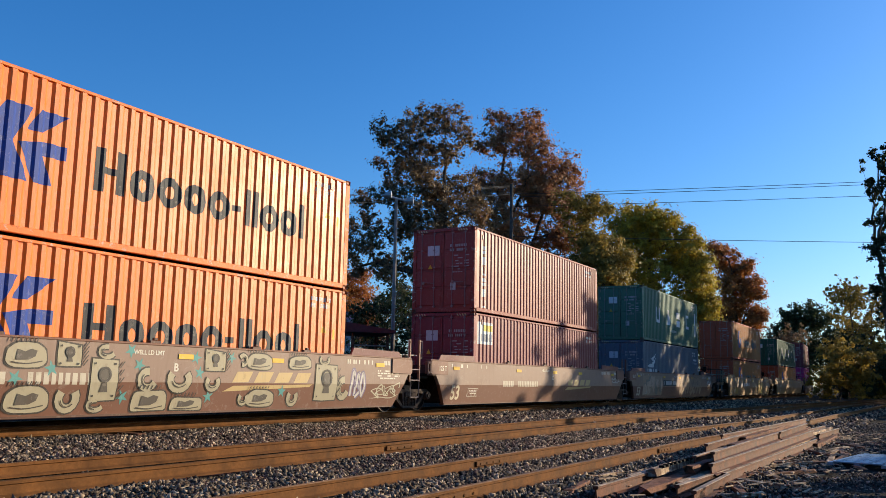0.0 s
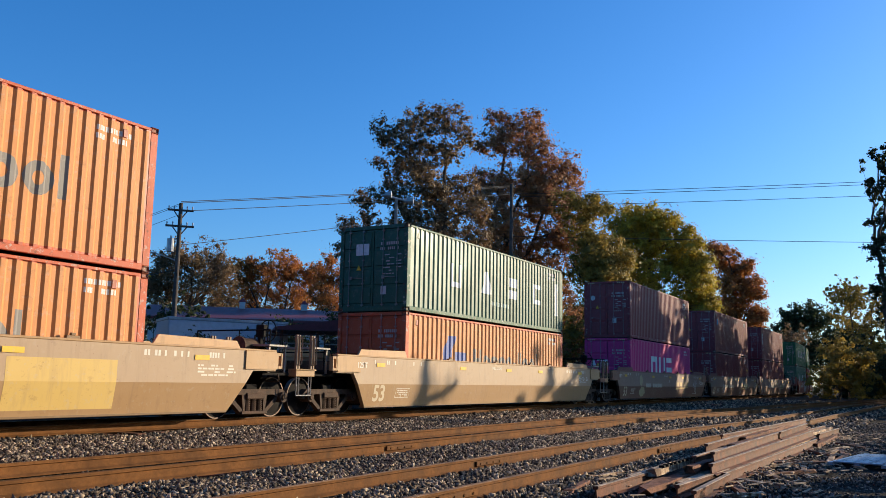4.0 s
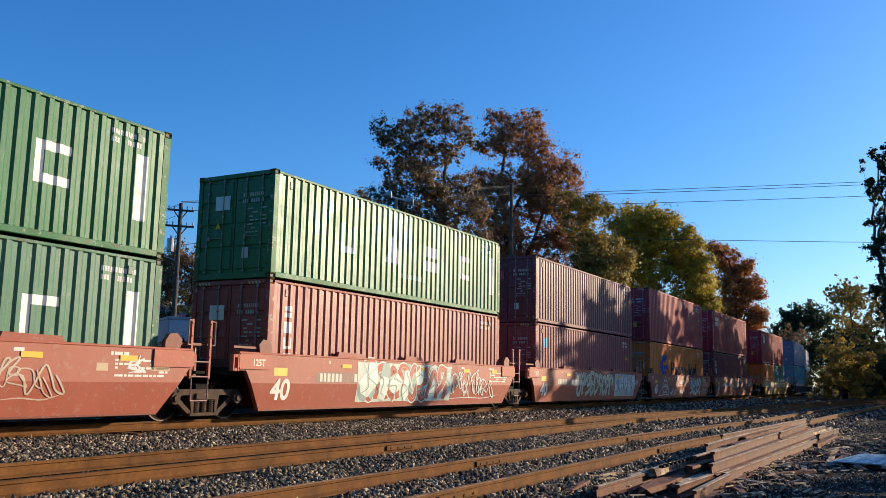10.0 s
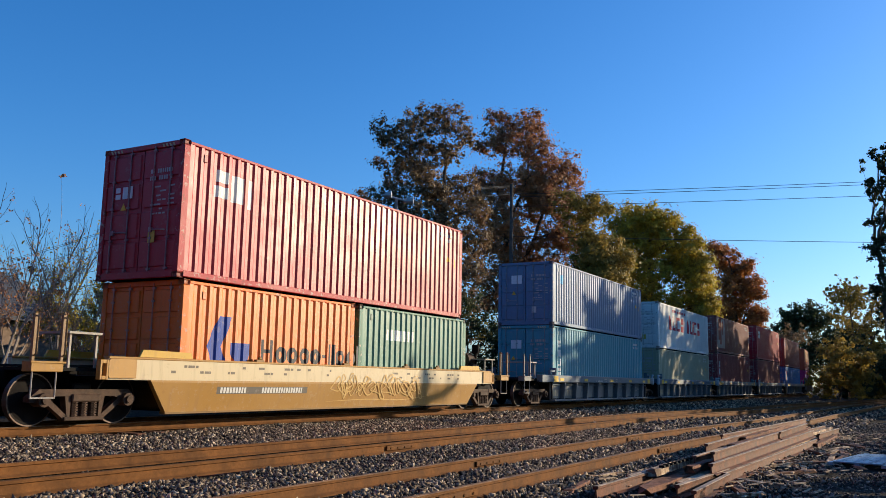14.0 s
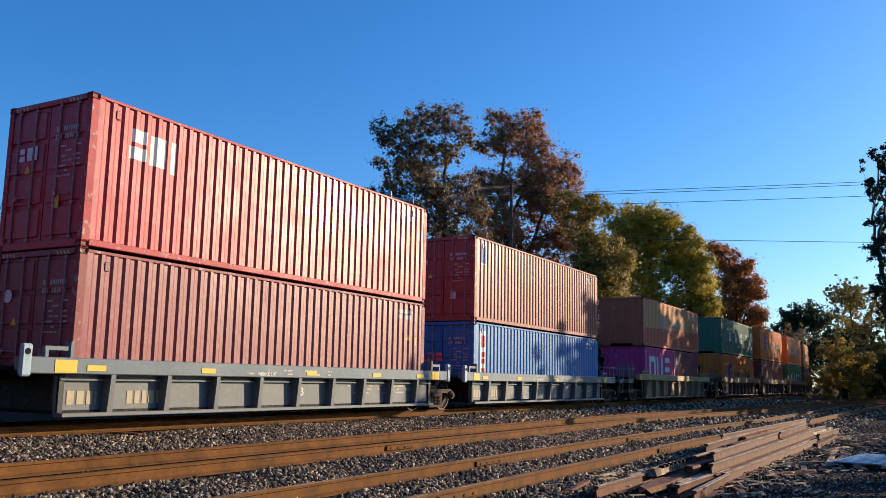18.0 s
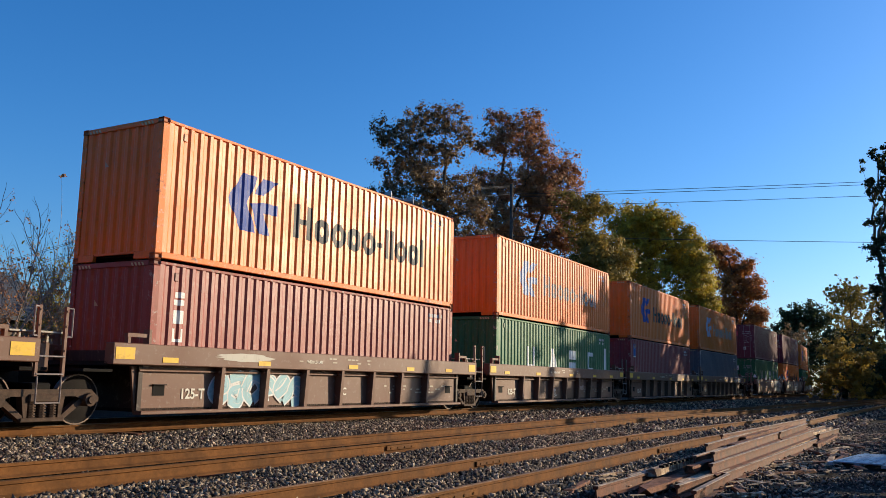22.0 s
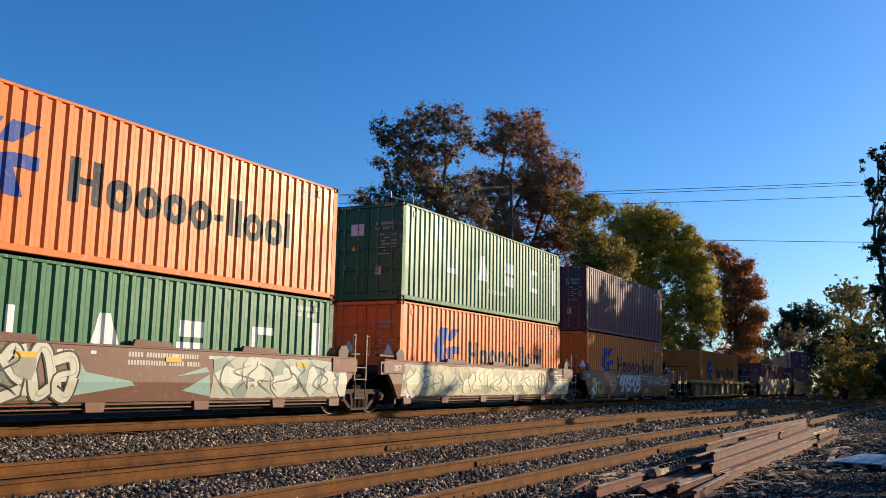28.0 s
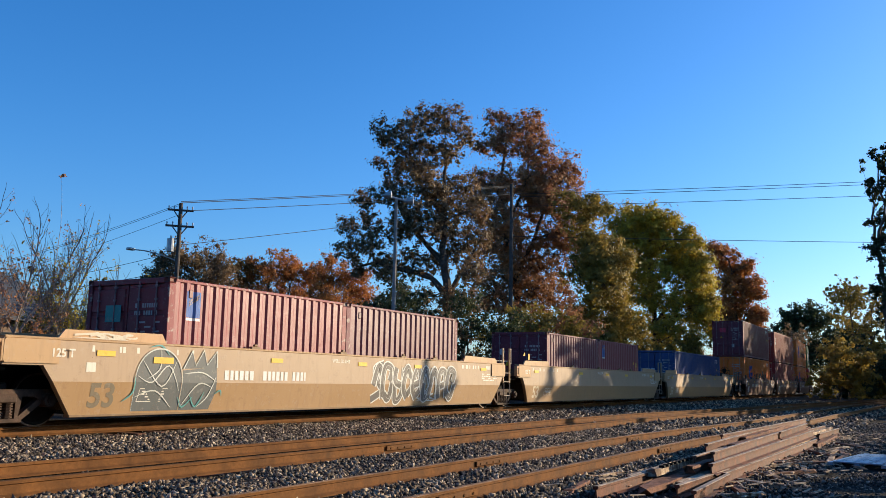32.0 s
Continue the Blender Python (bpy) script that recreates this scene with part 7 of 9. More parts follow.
def tree(label, yaw, dist, lobes, leaf, count, size, trunk_r, seed, forks=2, deep=0.7, twigs=7, bark=None, base=None, density=0.45, category="tree", bare=0.0, reach=0.98):
    """A tree whose crown is made of lobes (metres across the line of sight, height, radius); limbs reach into every lobe."""
    r = random.Random(seed)
    yr = radians(yaw)
    if base is None:
        base = (dist * math.sin(yr), dist * math.cos(yr))
    side, away = Vector((math.cos(yr), -math.sin(yr), 0)), Vector((math.sin(yr), math.cos(yr), 0))
    foot = Vector((base[0], base[1], ground_z(base[1]) - 0.1))
    root = tagged(new("tree"), label, category, "trees along the railway")
    root.location = foot
    verts, faces = [], []
    top_z = max(z for _, z, _ in lobes)
    low_z = min(z - q for _, z, q in lobes)
    fork_z = max(0.9, min(low_z + 1.5, top_z * 0.35))
    lean = Vector((r.uniform(-0.3, 0.3), r.uniform(-0.3, 0.3), 0))
    fork = Vector((0, 0, fork_z)) + lean
    pts = limb(r, (0, 0, 0), fork, 0.03)
    tube(verts, faces, pts, [trunk_r * (1.25 - 0.45 * i / (len(pts) - 1)) for i in range(len(pts))], 9)
    centres, spread = [], []
    spine = [side * f * 0.5 * max(abs(l) for l, _, _ in lobes) + Vector((0, 0, fork_z + (top_z - fork_z) * 0.45)) for f in ([-0.5, 0.5, 0.0][:forks] if forks > 1 else [0.0])]
    for sp in spine:
        tube(verts, faces, limb(r, fork, sp, 0.06), [trunk_r * (0.72 - 0.4 * i / 6) for i in range(7)], 7)
    for l, z, q in lobes:
        c = side * l + away * r.uniform(-deep, deep) * max(q, 1.0) * 1.4 + Vector((0, 0, z - foot.z))
        where = foot + c
        if abs(where.y - track_y(where.x)) < 2.2 + q and where.z - q < 7.0:
            continue
        src = min(spine + [fork], key=lambda s_: (s_ - c).length + (4.0 if s_.z > c.z else 0.0))
        path = limb(r, src, c, 0.10)
        tube(verts, faces, path, [max(0.02, trunk_r * (0.34 - 0.28 * i / 6)) for i in range(7)], 6)
        for k in range(twigs):
            d = Vector((r.gauss(0, 1), r.gauss(0, 1), r.gauss(0.15, 0.9))).normalized()
            tip = c + d * q * r.uniform(0.5, reach)
            start = path[r.choice((3, 4, 5, 6))]
            tw = limb(r, start, tip, 0.14, 4)
            rad = max(0.012, trunk_r * 0.07)
            tube(verts, faces, tw, [rad, rad * 0.8, rad * 0.6, rad * 0.45, rad * 0.25], 4)
            if r.random() < bare:
                continue
            for f in (tw[2], tw[3], tw[4]):
                centres.append(f)
                spread.append(q * density * r.uniform(0.35, 0.8) * 0.6)
            if q > 1.2:
                for _ in range(3):
                    e = tip + Vector((r.gauss(0, 1), r.gauss(0, 1), r.gauss(0, 1))) * q * 0.24
                    tube(verts, faces, limb(r, tw[3], e, 0.1, 3), [rad * 0.5, rad * 0.4, rad * 0.3, rad * 0.15], 3)
                    centres.append(e)
                    spread.append(q * density * r.uniform(0.25, 0.6) * 0.5)
    place("trunk", raw_mesh("trunk", [tuple(v) for v in verts], faces, bark or BARK), root)
    if centres:
        per = max(2, int(count / len(centres)))
        place("crown", leaves_mesh("crown", [tuple(c) for c in centres], spread, per, size, LEAF[leaf], seed), root)
    return root


def crown_tree(label, yaw, dist, limbs, lobes, leaf, count, size, trunk_r, seed, deep=2.0, dense=1.0, clump=0.40, fill=0, bark=None):
    """A grown tree: limbs as lines of (metres across the line of sight, height), and lobes of foliage (across, height, radius), each carried by
    a branch from the nearest limb and filled with leaf clumps on twigs."""
    r = random.Random(seed)
    yr = radians(yaw)
    side, away = Vector((math.cos(yr), -math.sin(yr), 0)), Vector((math.sin(yr), math.cos(yr), 0))
    base = away * dist
    foot = Vector((base.x, base.y, ground_z(base.y) - 0.1))
    root = tagged(new("tree"), label, "tree", "trees along the railway")
    root.location = foot
    verts, faces, nodes = [], [], []
    first = Vector((0, 0, 0))
    for n_, line in enumerate(limbs):
        lean = r.uniform(-1, 1) * deep * 0.5
        pts = [side * l + away * lean * i / max(1, len(line) - 1) + Vector((0, 0, z - foot.z)) for i, (l, z) in enumerate(line)]
        if n_ == 0:
            pts = [first + side * line[0][0]] + pts
        else:
            near = min(nodes, key=lambda q: (q[0] - pts[0]).length)
            pts[0] = near[0]
        fine = [Vector(p) for p in smooth_line([tuple(p) for p in pts], 4)]
        fine = [p + Vector((r.gauss(0, 0.05), r.gauss(0, 0.05), 0)) * (0 < i < len(fine) - 1) for i, p in enumerate(fine)]
        r0 = trunk_r if n_ == 0 else min(near[1] * 0.8, trunk_r * 0.6)
        rad = [max(0.05, r0 * (1 - 0.78 * i / (len(fine) - 1))) for i in range(len(fine))]
        tube(verts, faces, fine, rad, 8)
        nodes += list(zip(fine, rad))
    mid_l = sum(l for l, _, _ in lobes) / len(lobes)
    half = max(abs(l - mid_l) for l, _, _ in lobes) + 0.5
    mid_z = sum(z for _, z, _ in lobes) / len(lobes)
    centres, spread, facing = [], [], []
    inner = []
    while len(inner) < fill:
        a, b = r.choice(lobes), r.choice(lobes)
        if math.hypot(a[0] - b[0], a[1] - b[1]) < 4.5:
            f = r.uniform(0.3, 0.7)
            inner.append((a[0] + (b[0] - a[0]) * f, a[1] + (b[1] - a[1]) * f, 0.5 * (a[2] + b[2]) * 1.1))
    for l, z, q in lobes + inner:
        z -= 0.3
        room = math.sqrt(max(0.05, 1 - ((l - mid_l) / half) ** 2))
        c = side * l + away * r.uniform(-1, 0.6) * deep * room + Vector((0, 0, z - foot.z))
        where = foot + c
        if abs(where.y - track_y(where.x)) < 2.2 + q and where.z - q < 7.0:
            continue
        src, sr = min(nodes, key=lambda k: (k[0] - c).length + (3.0 if k[0].z > c.z else 0.0))
        path = limb(r, src, c, 0.12)
        br = min(sr * 0.6, 0.035 + 0.03 * q)
        tube(verts, faces, path, [br * (1 - 0.75 * i / 6) for i in range(7)], 5)
        outward = (c - (side * mid_l + Vector((0, 0, mid_z - foot.z)))).normalized()
        for _ in range(max(4, int(dense * 5.5 * (q / clump) ** 1.6))):
            d = Vector((r.gauss(0, 1), r.gauss(0, 1), r.gauss(0, 1))).normalized()
            e = c + d * q * (0.25 + 0.75 * math.sqrt(r.random()))
            tw = limb(r, path[r.choice((3, 4, 5, 6))], e, 0.12, 3)
            tube(verts, faces, tw, [br * 0.22, br * 0.18, br * 0.13, br * 0.06], 3)
            centres.append(e)
            spread.append(clump * r.uniform(0.5, 1.3))
            facing.append(tuple((d + outward * 0.6).normalized()))
    place("trunk", raw_mesh("trunk", [tuple(v) for v in verts], faces, bark or BARK), root)
    place("crown", leaves_mesh("crown", [tuple(c) for c in centres], spread, max(4, int(count / len(centres))), size, LEAF[leaf], seed, facing), root)
    return root


crown_tree("tall spreading tree, thin dark olive and brown autumn crown", 60.7, 56,
           [[(0.2, 5.3), (0.0, 6.9), (-0.3, 9.1), (-0.3, 11.5), (-0.2, 15.1)], [(0.0, 6.4), (-1.3, 7.7), (-2.9, 8.1), (-4.8, 8.5), (-6.0, 8.0)], [(-0.2, 8.5), (-1.6, 10.1), (-3.3, 12.3), (-4.2, 15.5)],
            [(-0.3, 11.5), (-1.7, 13.7), (-2.7, 16.2), (-2.6, 18.0)], [(0.2, 5.3), (0.7, 7.7), (1.9, 9.7)]],
           [(-2.7, 18.6, 1.0), (-1.2, 18.7, 1.2), (0.2, 18.3, 1.2), (0.9, 17.3, 0.8), (-4.3, 17.3, 0.9), (-3.2, 16.5, 1.3), (-1.5, 16.7, 1.3), (-0.1, 15.9, 1.1), (-4.6, 15.5, 0.5), (-3.3, 14.7, 1.0), (-1.7, 14.6, 1.2),
            (-5.5, 13.0, 0.9), (-4.1, 13.3, 1.0), (-2.5, 12.8, 1.2), (-0.8, 13.1, 1.2), (-6.7, 11.2, 0.8), (-5.3, 11.4, 1.0), (-6.4, 9.6, 1.0), (-4.9, 9.9, 1.0), (-3.4, 11.1, 1.1), (-1.6, 11.0, 1.2), (0.0, 11.4, 1.3),
            (-5.9, 8.3, 0.6), (-4.0, 8.5, 1.0), (-2.3, 8.9, 1.2), (-0.6, 8.9, 1.0), (-3.2, 6.9, 0.9), (-4.2, 6.0, 0.7), (0.3, 9.6, 1.1), (-1.4, 6.8, 0.6), (-2.8, 5.4, 0.8), (-0.2, 6.4, 0.7)] + [(1.0, 14.2, 1.1), (1.5, 12.4, 1.2), (1.8, 10.4, 1.2), (1.5, 8.4, 1.1), (1.2, 6.4, 1.2), (-1.0, 4.4, 1.2)],
           "dark", 54000, 0.092, 0.42, 3, deep=2.2, dense=1.2, clump=0.38, fill=5)
crown_tree("tall tree with a rust-brown autumn crown", 65.8, 70,
           [[(-0.4, 5.2), (-0.6, 8.5), (-1.2, 12.5), (-1.9, 17.0), (-1.5, 21.2)], [(-0.6, 9.1), (0.8, 12.5), (2.2, 16.6), (3.5, 18.7)], [(-1.2, 12.5), (-3.2, 14.2), (-4.2, 15.9)], [(-1.3, 5.5), (-2.1, 8.4), (-3.5, 10.8)],
            [(-1.2, 13.9), (0.2, 17.6), (0.3, 21.1)]],
           [(-2.3, 23.0, 1.2), (-0.6, 22.7, 1.5), (0.8, 22.9, 1.0), (-3.6, 21.1, 0.9), (-1.6, 20.7, 1.5), (0.3, 20.7, 1.5), (1.8, 19.3, 1.2), (3.5, 19.0, 1.1), (4.3, 18.2, 0.9), (2.8, 17.6, 1.3), (0.8, 17.9, 1.6),
            (-1.5, 17.9, 1.7), (-3.6, 17.6, 1.4), (-4.6, 15.5, 1.5), (-2.3, 15.2, 1.8), (0.2, 15.2, 1.7), (2.2, 15.5, 1.4), (-3.5, 12.8, 1.7), (-1.2, 12.4, 1.7), (0.9, 12.4, 1.7), (-3.9, 10.0, 1.4), (-1.7, 9.7, 1.7),
            (0.4, 9.7, 1.7), (2.2, 10.4, 1.5), (3.9, 15.5, 1.2), (-3.4, 7.4, 1.4), (-1.1, 7.1, 1.5), (1.2, 7.5, 1.6), (3.2, 8.5, 1.5), (3.8, 11.8, 1.5), (2.8, 13.2, 1.3)],
           "rust", 84000, 0.106, 0.40, 5, deep=2.4, dense=1.15, clump=0.52, fill=18)
crown_tree("leafy olive-green tree behind the train", 70.0, 66,
           [[(0.3, 3.8), (0.3, 7.5), (0.0, 11.2), (0.0, 14.1)], [(0.3, 6.8), (1.5, 9.3), (1.7, 11.5)], [(0.3, 7.5), (-1.1, 10.0)]],
           [(-1.5, 14.7, 1.1), (0.1, 15.0, 1.0), (1.0, 14.4, 0.9), (-0.6, 13.1, 1.3), (0.3, 11.5, 1.4), (1.0, 9.6, 1.4), (1.7, 8.0, 1.3), (0.3, 7.4, 1.5), (-1.3, 6.1, 1.4), (2.2, 6.2, 1.2), (1.5, 11.7, 1.1),
            (-0.9, 9.6, 1.2), (2.4, 10.3, 1.1), (0.9, 5.0, 1.4), (-2.5, 5.3, 1.2), (-4.0, 4.9, 1.2), (-2.0, 3.2, 1.4), (1.0, 3.0, 1.4)],
           "olive", 60000, 0.10, 0.3, 7, deep=1.8, dense=1.3, clump=0.52, fill=14)
crown_tree("broad yellow-green autumn tree", 74.8, 85,
           [[(-0.6, 0.5), (-0.8, 6.4), (-1.2, 11.8), (-1.7, 16.3)], [(-0.8, 6.4), (1.4, 10.7), (2.3, 14.0)], [(-1.0, 8.5), (-3.3, 12.4), (-4.4, 16.3)]],
           [(-5.2, 17.9, 1.0), (-3.2, 18.1, 1.1), (-1.1, 17.3, 1.1), (0.8, 16.8, 1.0), (2.0, 15.7, 1.0), (3.1, 14.3, 0.9), (3.7, 12.5, 0.9), (4.2, 10.7, 0.9), (4.5, 8.5, 0.9), (4.5, 6.4, 1.0), (-4.4, 15.7, 1.4),
            (-2.2, 15.1, 1.5), (-0.1, 14.7, 1.4), (1.7, 13.6, 1.3), (-3.9, 12.9, 1.5), (-1.4, 12.3, 1.6), (0.9, 11.7, 1.5), (3.0, 10.0, 1.2), (-3.4, 9.8, 1.6), (-1.0, 9.3, 1.6), (1.4, 8.7, 1.5), (3.3, 7.5, 1.2),
            (-2.3, 6.8, 1.6), (0.3, 6.3, 1.6), (2.3, 5.2, 1.4), (-3.9, 7.1, 1.4), (-1.3, 4.1, 1.5), (1.3, 3.6, 1.4), (-6.0, 14.7, 1.1), (-5.8, 11.9, 1.2)] + [(-2.2, 17.0, 1.3), (-4.3, 16.9, 1.3), (-0.3, 16.2, 1.3), (2.6, 12.2, 1.3), (3.6, 9.0, 1.2)],
           "yellow", 120000, 0.118, 0.4, 9, deep=3.0, dense=1.3, clump=0.58, fill=44)
crown_tree("rounded orange-brown autumn tree", 79.4, 112,
           [[(-0.4, 0.5), (-0.3, 6.7), (-0.4, 12.2), (-1.0, 16.5)], [(-0.3, 6.7), (1.2, 10.8)]],
           [(-3.3, 18.4, 0.7), (-1.8, 18.2, 0.9), (-0.3, 17.2, 0.9), (1.1, 15.7, 0.9), (2.1, 14.0, 0.9), (2.6, 12.2, 0.8), (2.7, 10.1, 0.8), (2.2, 8.4, 0.9), (-1.3, 16.0, 1.2), (0.3, 14.2, 1.3), (1.2, 12.2, 1.2),
            (-1.0, 13.5, 1.3), (-2.1, 11.1, 1.3), (-0.1, 10.7, 1.3), (1.5, 10.0, 1.0), (-1.2, 8.6, 1.3), (0.8, 7.9, 1.1), (-2.7, 14.3, 1.1), (-3.0, 16.8, 0.8), (-0.6, 6.6, 1.2), (1.9, 6.6, 0.8), (-3.2, 8.8, 1.3),
            (-2.0, 4.6, 1.4), (0.6, 4.4, 1.4)],
           "russet", 60000, 0.135, 0.4, 11, deep=2.4, dense=1.3, clump=0.6, fill=24)
tree("distant dark green tree beyond the bend", 83.2, 260, scaled([(-2.5, 14.0, 2.9), (0.2, 15.2, 2.9), (2.7, 13.4, 3.7), (-3.7, 11.2, 2.9), (0.5, 9.5, 4.6), (4.7, 9.5, 3.9), (0, 5, 5), (5, 5, 5)], 1.37), "evergreen", 30000, 0.3, 0.45, 13, twigs=18, density=0.8)
tree("distant brown and dark green trees beyond the bend", 81.2, 245, [(-5.0, 11.0, 3.2), (-1.5, 13.0, 3.4), (2.5, 12.0, 3.4), (6.0, 13.5, 3.4), (-4.0, 6.0, 3.6), (0.5, 6.5, 3.8), (4.5, 6.5, 3.8), (-1.5, 2.5, 3.4), (3.0, 2.5, 3.4)], "dark", 9000, 0.3, 0.4, 113, twigs=14, density=0.7)
tree("distant thin-crowned tree beyond the tracks", 85.3, 150, [(-0.7, 15.7, 1.7), (1.0, 16.2, 1.9), (0.1, 13.5, 2.3), (2.1, 13.9, 1.9), (0.5, 9.0, 2.5)], "olive", 7000, 0.16, 0.3, 15, twigs=10)
tree("golden autumn tree by the far tracks", 86.4, 120, [(-1.0, 12.1, 2.0), (1.2, 12.0, 2.5), (-0.5, 9.2, 2.9), (2.0, 8.5, 2.9), (-0.1, 5.7, 3.3), (-3.3, 5.7, 2.9), (2.3, 4.6, 3.3)], "gold", 17000, 0.12, 0.35, 17, twigs=14, density=0.4)
tree("dark leafy understorey trees at the bend", 85.6, 135, [(-1.6, 7.5, 2.2), (0.5, 8.2, 2.5), (2.5, 7.0, 2.5), (-2.0, 4.0, 2.4), (0.5, 3.6, 3.0), (3.0, 3.6, 2.8), (-2.8, 5.4, 1.8)], "evergreen", 26000, 0.17, 0.3, 18, twigs=12)
tree("tall dark tree beside the tracks", 88.0, 62, [(-0.4, 15.9, 0.9), (0.7, 15.2, 1.5), (-0.6, 14.2, 0.8), (-0.3, 11.9, 1.2), (1.1, 12.2, 2.1), (-0.7, 10.0, 0.9), (0.6, 8.9, 1.9), (-0.4, 7.1, 1.2), (0.9, 5.8, 1.7), (1.6, 16.5, 1.5), (2.4, 13.5, 2.0), (2.2, 9.5, 2.0)], "evergreen", 40000, 0.09, 0.35, 19, twigs=11)
tree("orange and dark green autumn trees behind the street", 43.3, 75, [(-1.2, 9.6, 1.7), (0.5, 10.4, 1.5), (2.6, 10.8, 1.5), (-2.0, 8.1, 1.3), (0.2, 7.8, 2.3), (2.9, 8.4, 2.1), (3.8, 9.9, 1.1), (0.5, 5.0, 2.4), (3.5, 5.5, 2.2), (-2.4, 5.0, 2.0)], "dark", 40000, 0.09, 0.35, 21, twigs=18, density=0.85)
tree("russet autumn tree behind the long building", 49.3, 85, [(-3.0, 11.1, 1.5), (-0.9, 11.5, 1.6), (1.3, 11.6, 1.6), (-2.3, 8.9, 2.3), (0.9, 9.1, 2.3), (3.5, 11.1, 1.6), (3.1, 8.6, 2.3), (-4.5, 8.5, 2.0), (0, 6, 2.5)], "orange", 46000, 0.09, 0.35, 23, twigs=18, density=0.85)
tree("russet and brown autumn tree", 54.0, 80, [(-1.3, 10.6, 1.7), (0.6, 9.8, 1.9), (-1.1, 7.7, 2.2), (1.4, 7.8, 1.9), (-2.2, 8.7, 1.4), (0, 5.5, 2.3), (2.5, 5.5, 2.0)], "orange", 36000, 0.09, 0.3, 25, twigs=18, density=0.85)
def bare_tree(label, yaw, dist, height, spread, stems, leaf, share, seed):
    """A young tree of several stems that fork again and again into upright twigs, with a few leaves left."""
    r = random.Random(seed)
    yr = radians(yaw)
    base = (dist * math.sin(yr), dist * math.cos(yr))
    root = tagged(new("tree"), label, "tree", "trees along the railway")
    root.location = (base[0], base[1], ground_z(base[1]) - 0.1)
    verts, faces, tips = [], [], []

    def grow(p, d, length, rad, level):
        pts = [p]
        for i in range(4):
            d = (d + Vector((r.gauss(0, 0.10), r.gauss(0, 0.10), 0.07))).normalized()
            pts.append(pts[-1] + d * length / 4)
        tube(verts, faces, pts, [rad * (1 - 0.13 * i) for i in range(5)], 6 if level < 2 else 3)
        if level >= 4:
            tips.append(pts[-1])
            return
        for k in range(5 if level < 2 else 4 if level == 2 else 3):
            q = pts[r.choice((2, 3, 4))] if k else pts[4]
            turn = Vector((r.gauss(0, 1), r.gauss(0, 1), r.uniform(-0.2, 0.4))).normalized()
            grow(q, (d + turn * (r.uniform(0.35, 0.8) if k else 0.15)).normalized(), length * (r.uniform(0.42, 0.62) if k else 0.7), max(0.006, rad * (0.42 if k else 0.62)), level + 1)

    for i in range(stems):
        a = 2 * math.pi * i / stems + r.uniform(-0.4, 0.4)
        lean = Vector((math.cos(a) * spread, math.sin(a) * spread, 1.0)).normalized()
        grow(Vector((0.15 * math.cos(a), 0.15 * math.sin(a), 0)), lean, height * r.uniform(0.36, 0.42), 0.085, 0)
    place("trunk", raw_mesh("trunk", [tuple(v) for v in verts], faces, PALEBARK), root)
    some = [tuple(t) for t in tips if r.random() < share * (1.6 if t.z < height * 0.55 else 0.7)]
    place("crown", leaves_mesh("crown", some, [0.2] * len(some), 5, 0.045, LEAF[leaf], seed), root)


bare_tree("nearly bare young tree with many upright twigs", 33.2, 34, 8.0, 0.20, 3, "rust", 0.6, 27)
bare_tree("nearly bare young tree with a few yellow leaves", 36.6, 36, 7.8, 0.18, 3, "yellow", 0.5, 29)
bare_tree("thin bare tree with some yellow-green leaves low down", 38.3, 37, 6.0, 0.34, 3, "yellow", 0.7, 30)


def lone_shoot():
    """A thin upright shoot above the bare tree that still carries one tuft of leaves at its tip."""
    r = random.Random(41)
    root = tagged(new("sapling"), "tall thin bare sapling, one tuft of dry leaves on top", "sapling")
    root.location = (21.5, 29.5, ground_z(29.5) - 0.05)
    verts, faces = [], []
    tube(verts, faces, [Vector((0.10 * math.sin(i * 1.1), 0.05 * i / 9, 9.1 * i / 9)) for i in range(10)], [0.026 - 0.0023 * i for i in range(10)], 5)
    place("stem", raw_mesh("stem", [tuple(v) for v in verts], faces, PALEBARK), root)
    place("leaf_tuft", leaves_mesh("leaf_tuft", [(0.05, 0.05, 9.15), (-0.06, 0.05, 9.08)], [0.10, 0.08], 14, 0.06, LEAF["rust"], 42), root)


lone_shoot()
tree("scrubby bush with green and yellow leaves", 39.5, 38, [(-0.3, 4.3, 0.8), (0.2, 3.7, 0.8), (-0.6, 3.3, 1.0), (-1.7, 2.8, 1.0), (-3.0, 3.0, 1.0), (0.4, 2.5, 0.9)], "brush", 5200, 0.06, 0.06, 31, twigs=12, bark=PALEBARK, category="bush")
tree("dark scrub under the trees behind the train", 41.5, 46, [(-1.5, 4.2, 1.3), (0.5, 3.9, 1.4), (2.0, 3.6, 1.3), (-0.5, 2.5, 1.5), (1.8, 2.3, 1.4)], "evergreen", 7000, 0.09, 0.1, 33, twigs=10, category="bush")
tree("dark low scrub before the parked trailer", 46.0, 31, [(-2.2, 1.6, 0.9), (-0.6, 1.9, 0.9), (0.9, 1.7, 0.9), (2.2, 1.5, 0.9), (-1.4, 0.7, 0.8), (0.4, 0.8, 0.8), (1.8, 0.6, 0.8)], "evergreen", 9000, 0.06, 0.05, 34, twigs=12, category="bush", density=0.7)
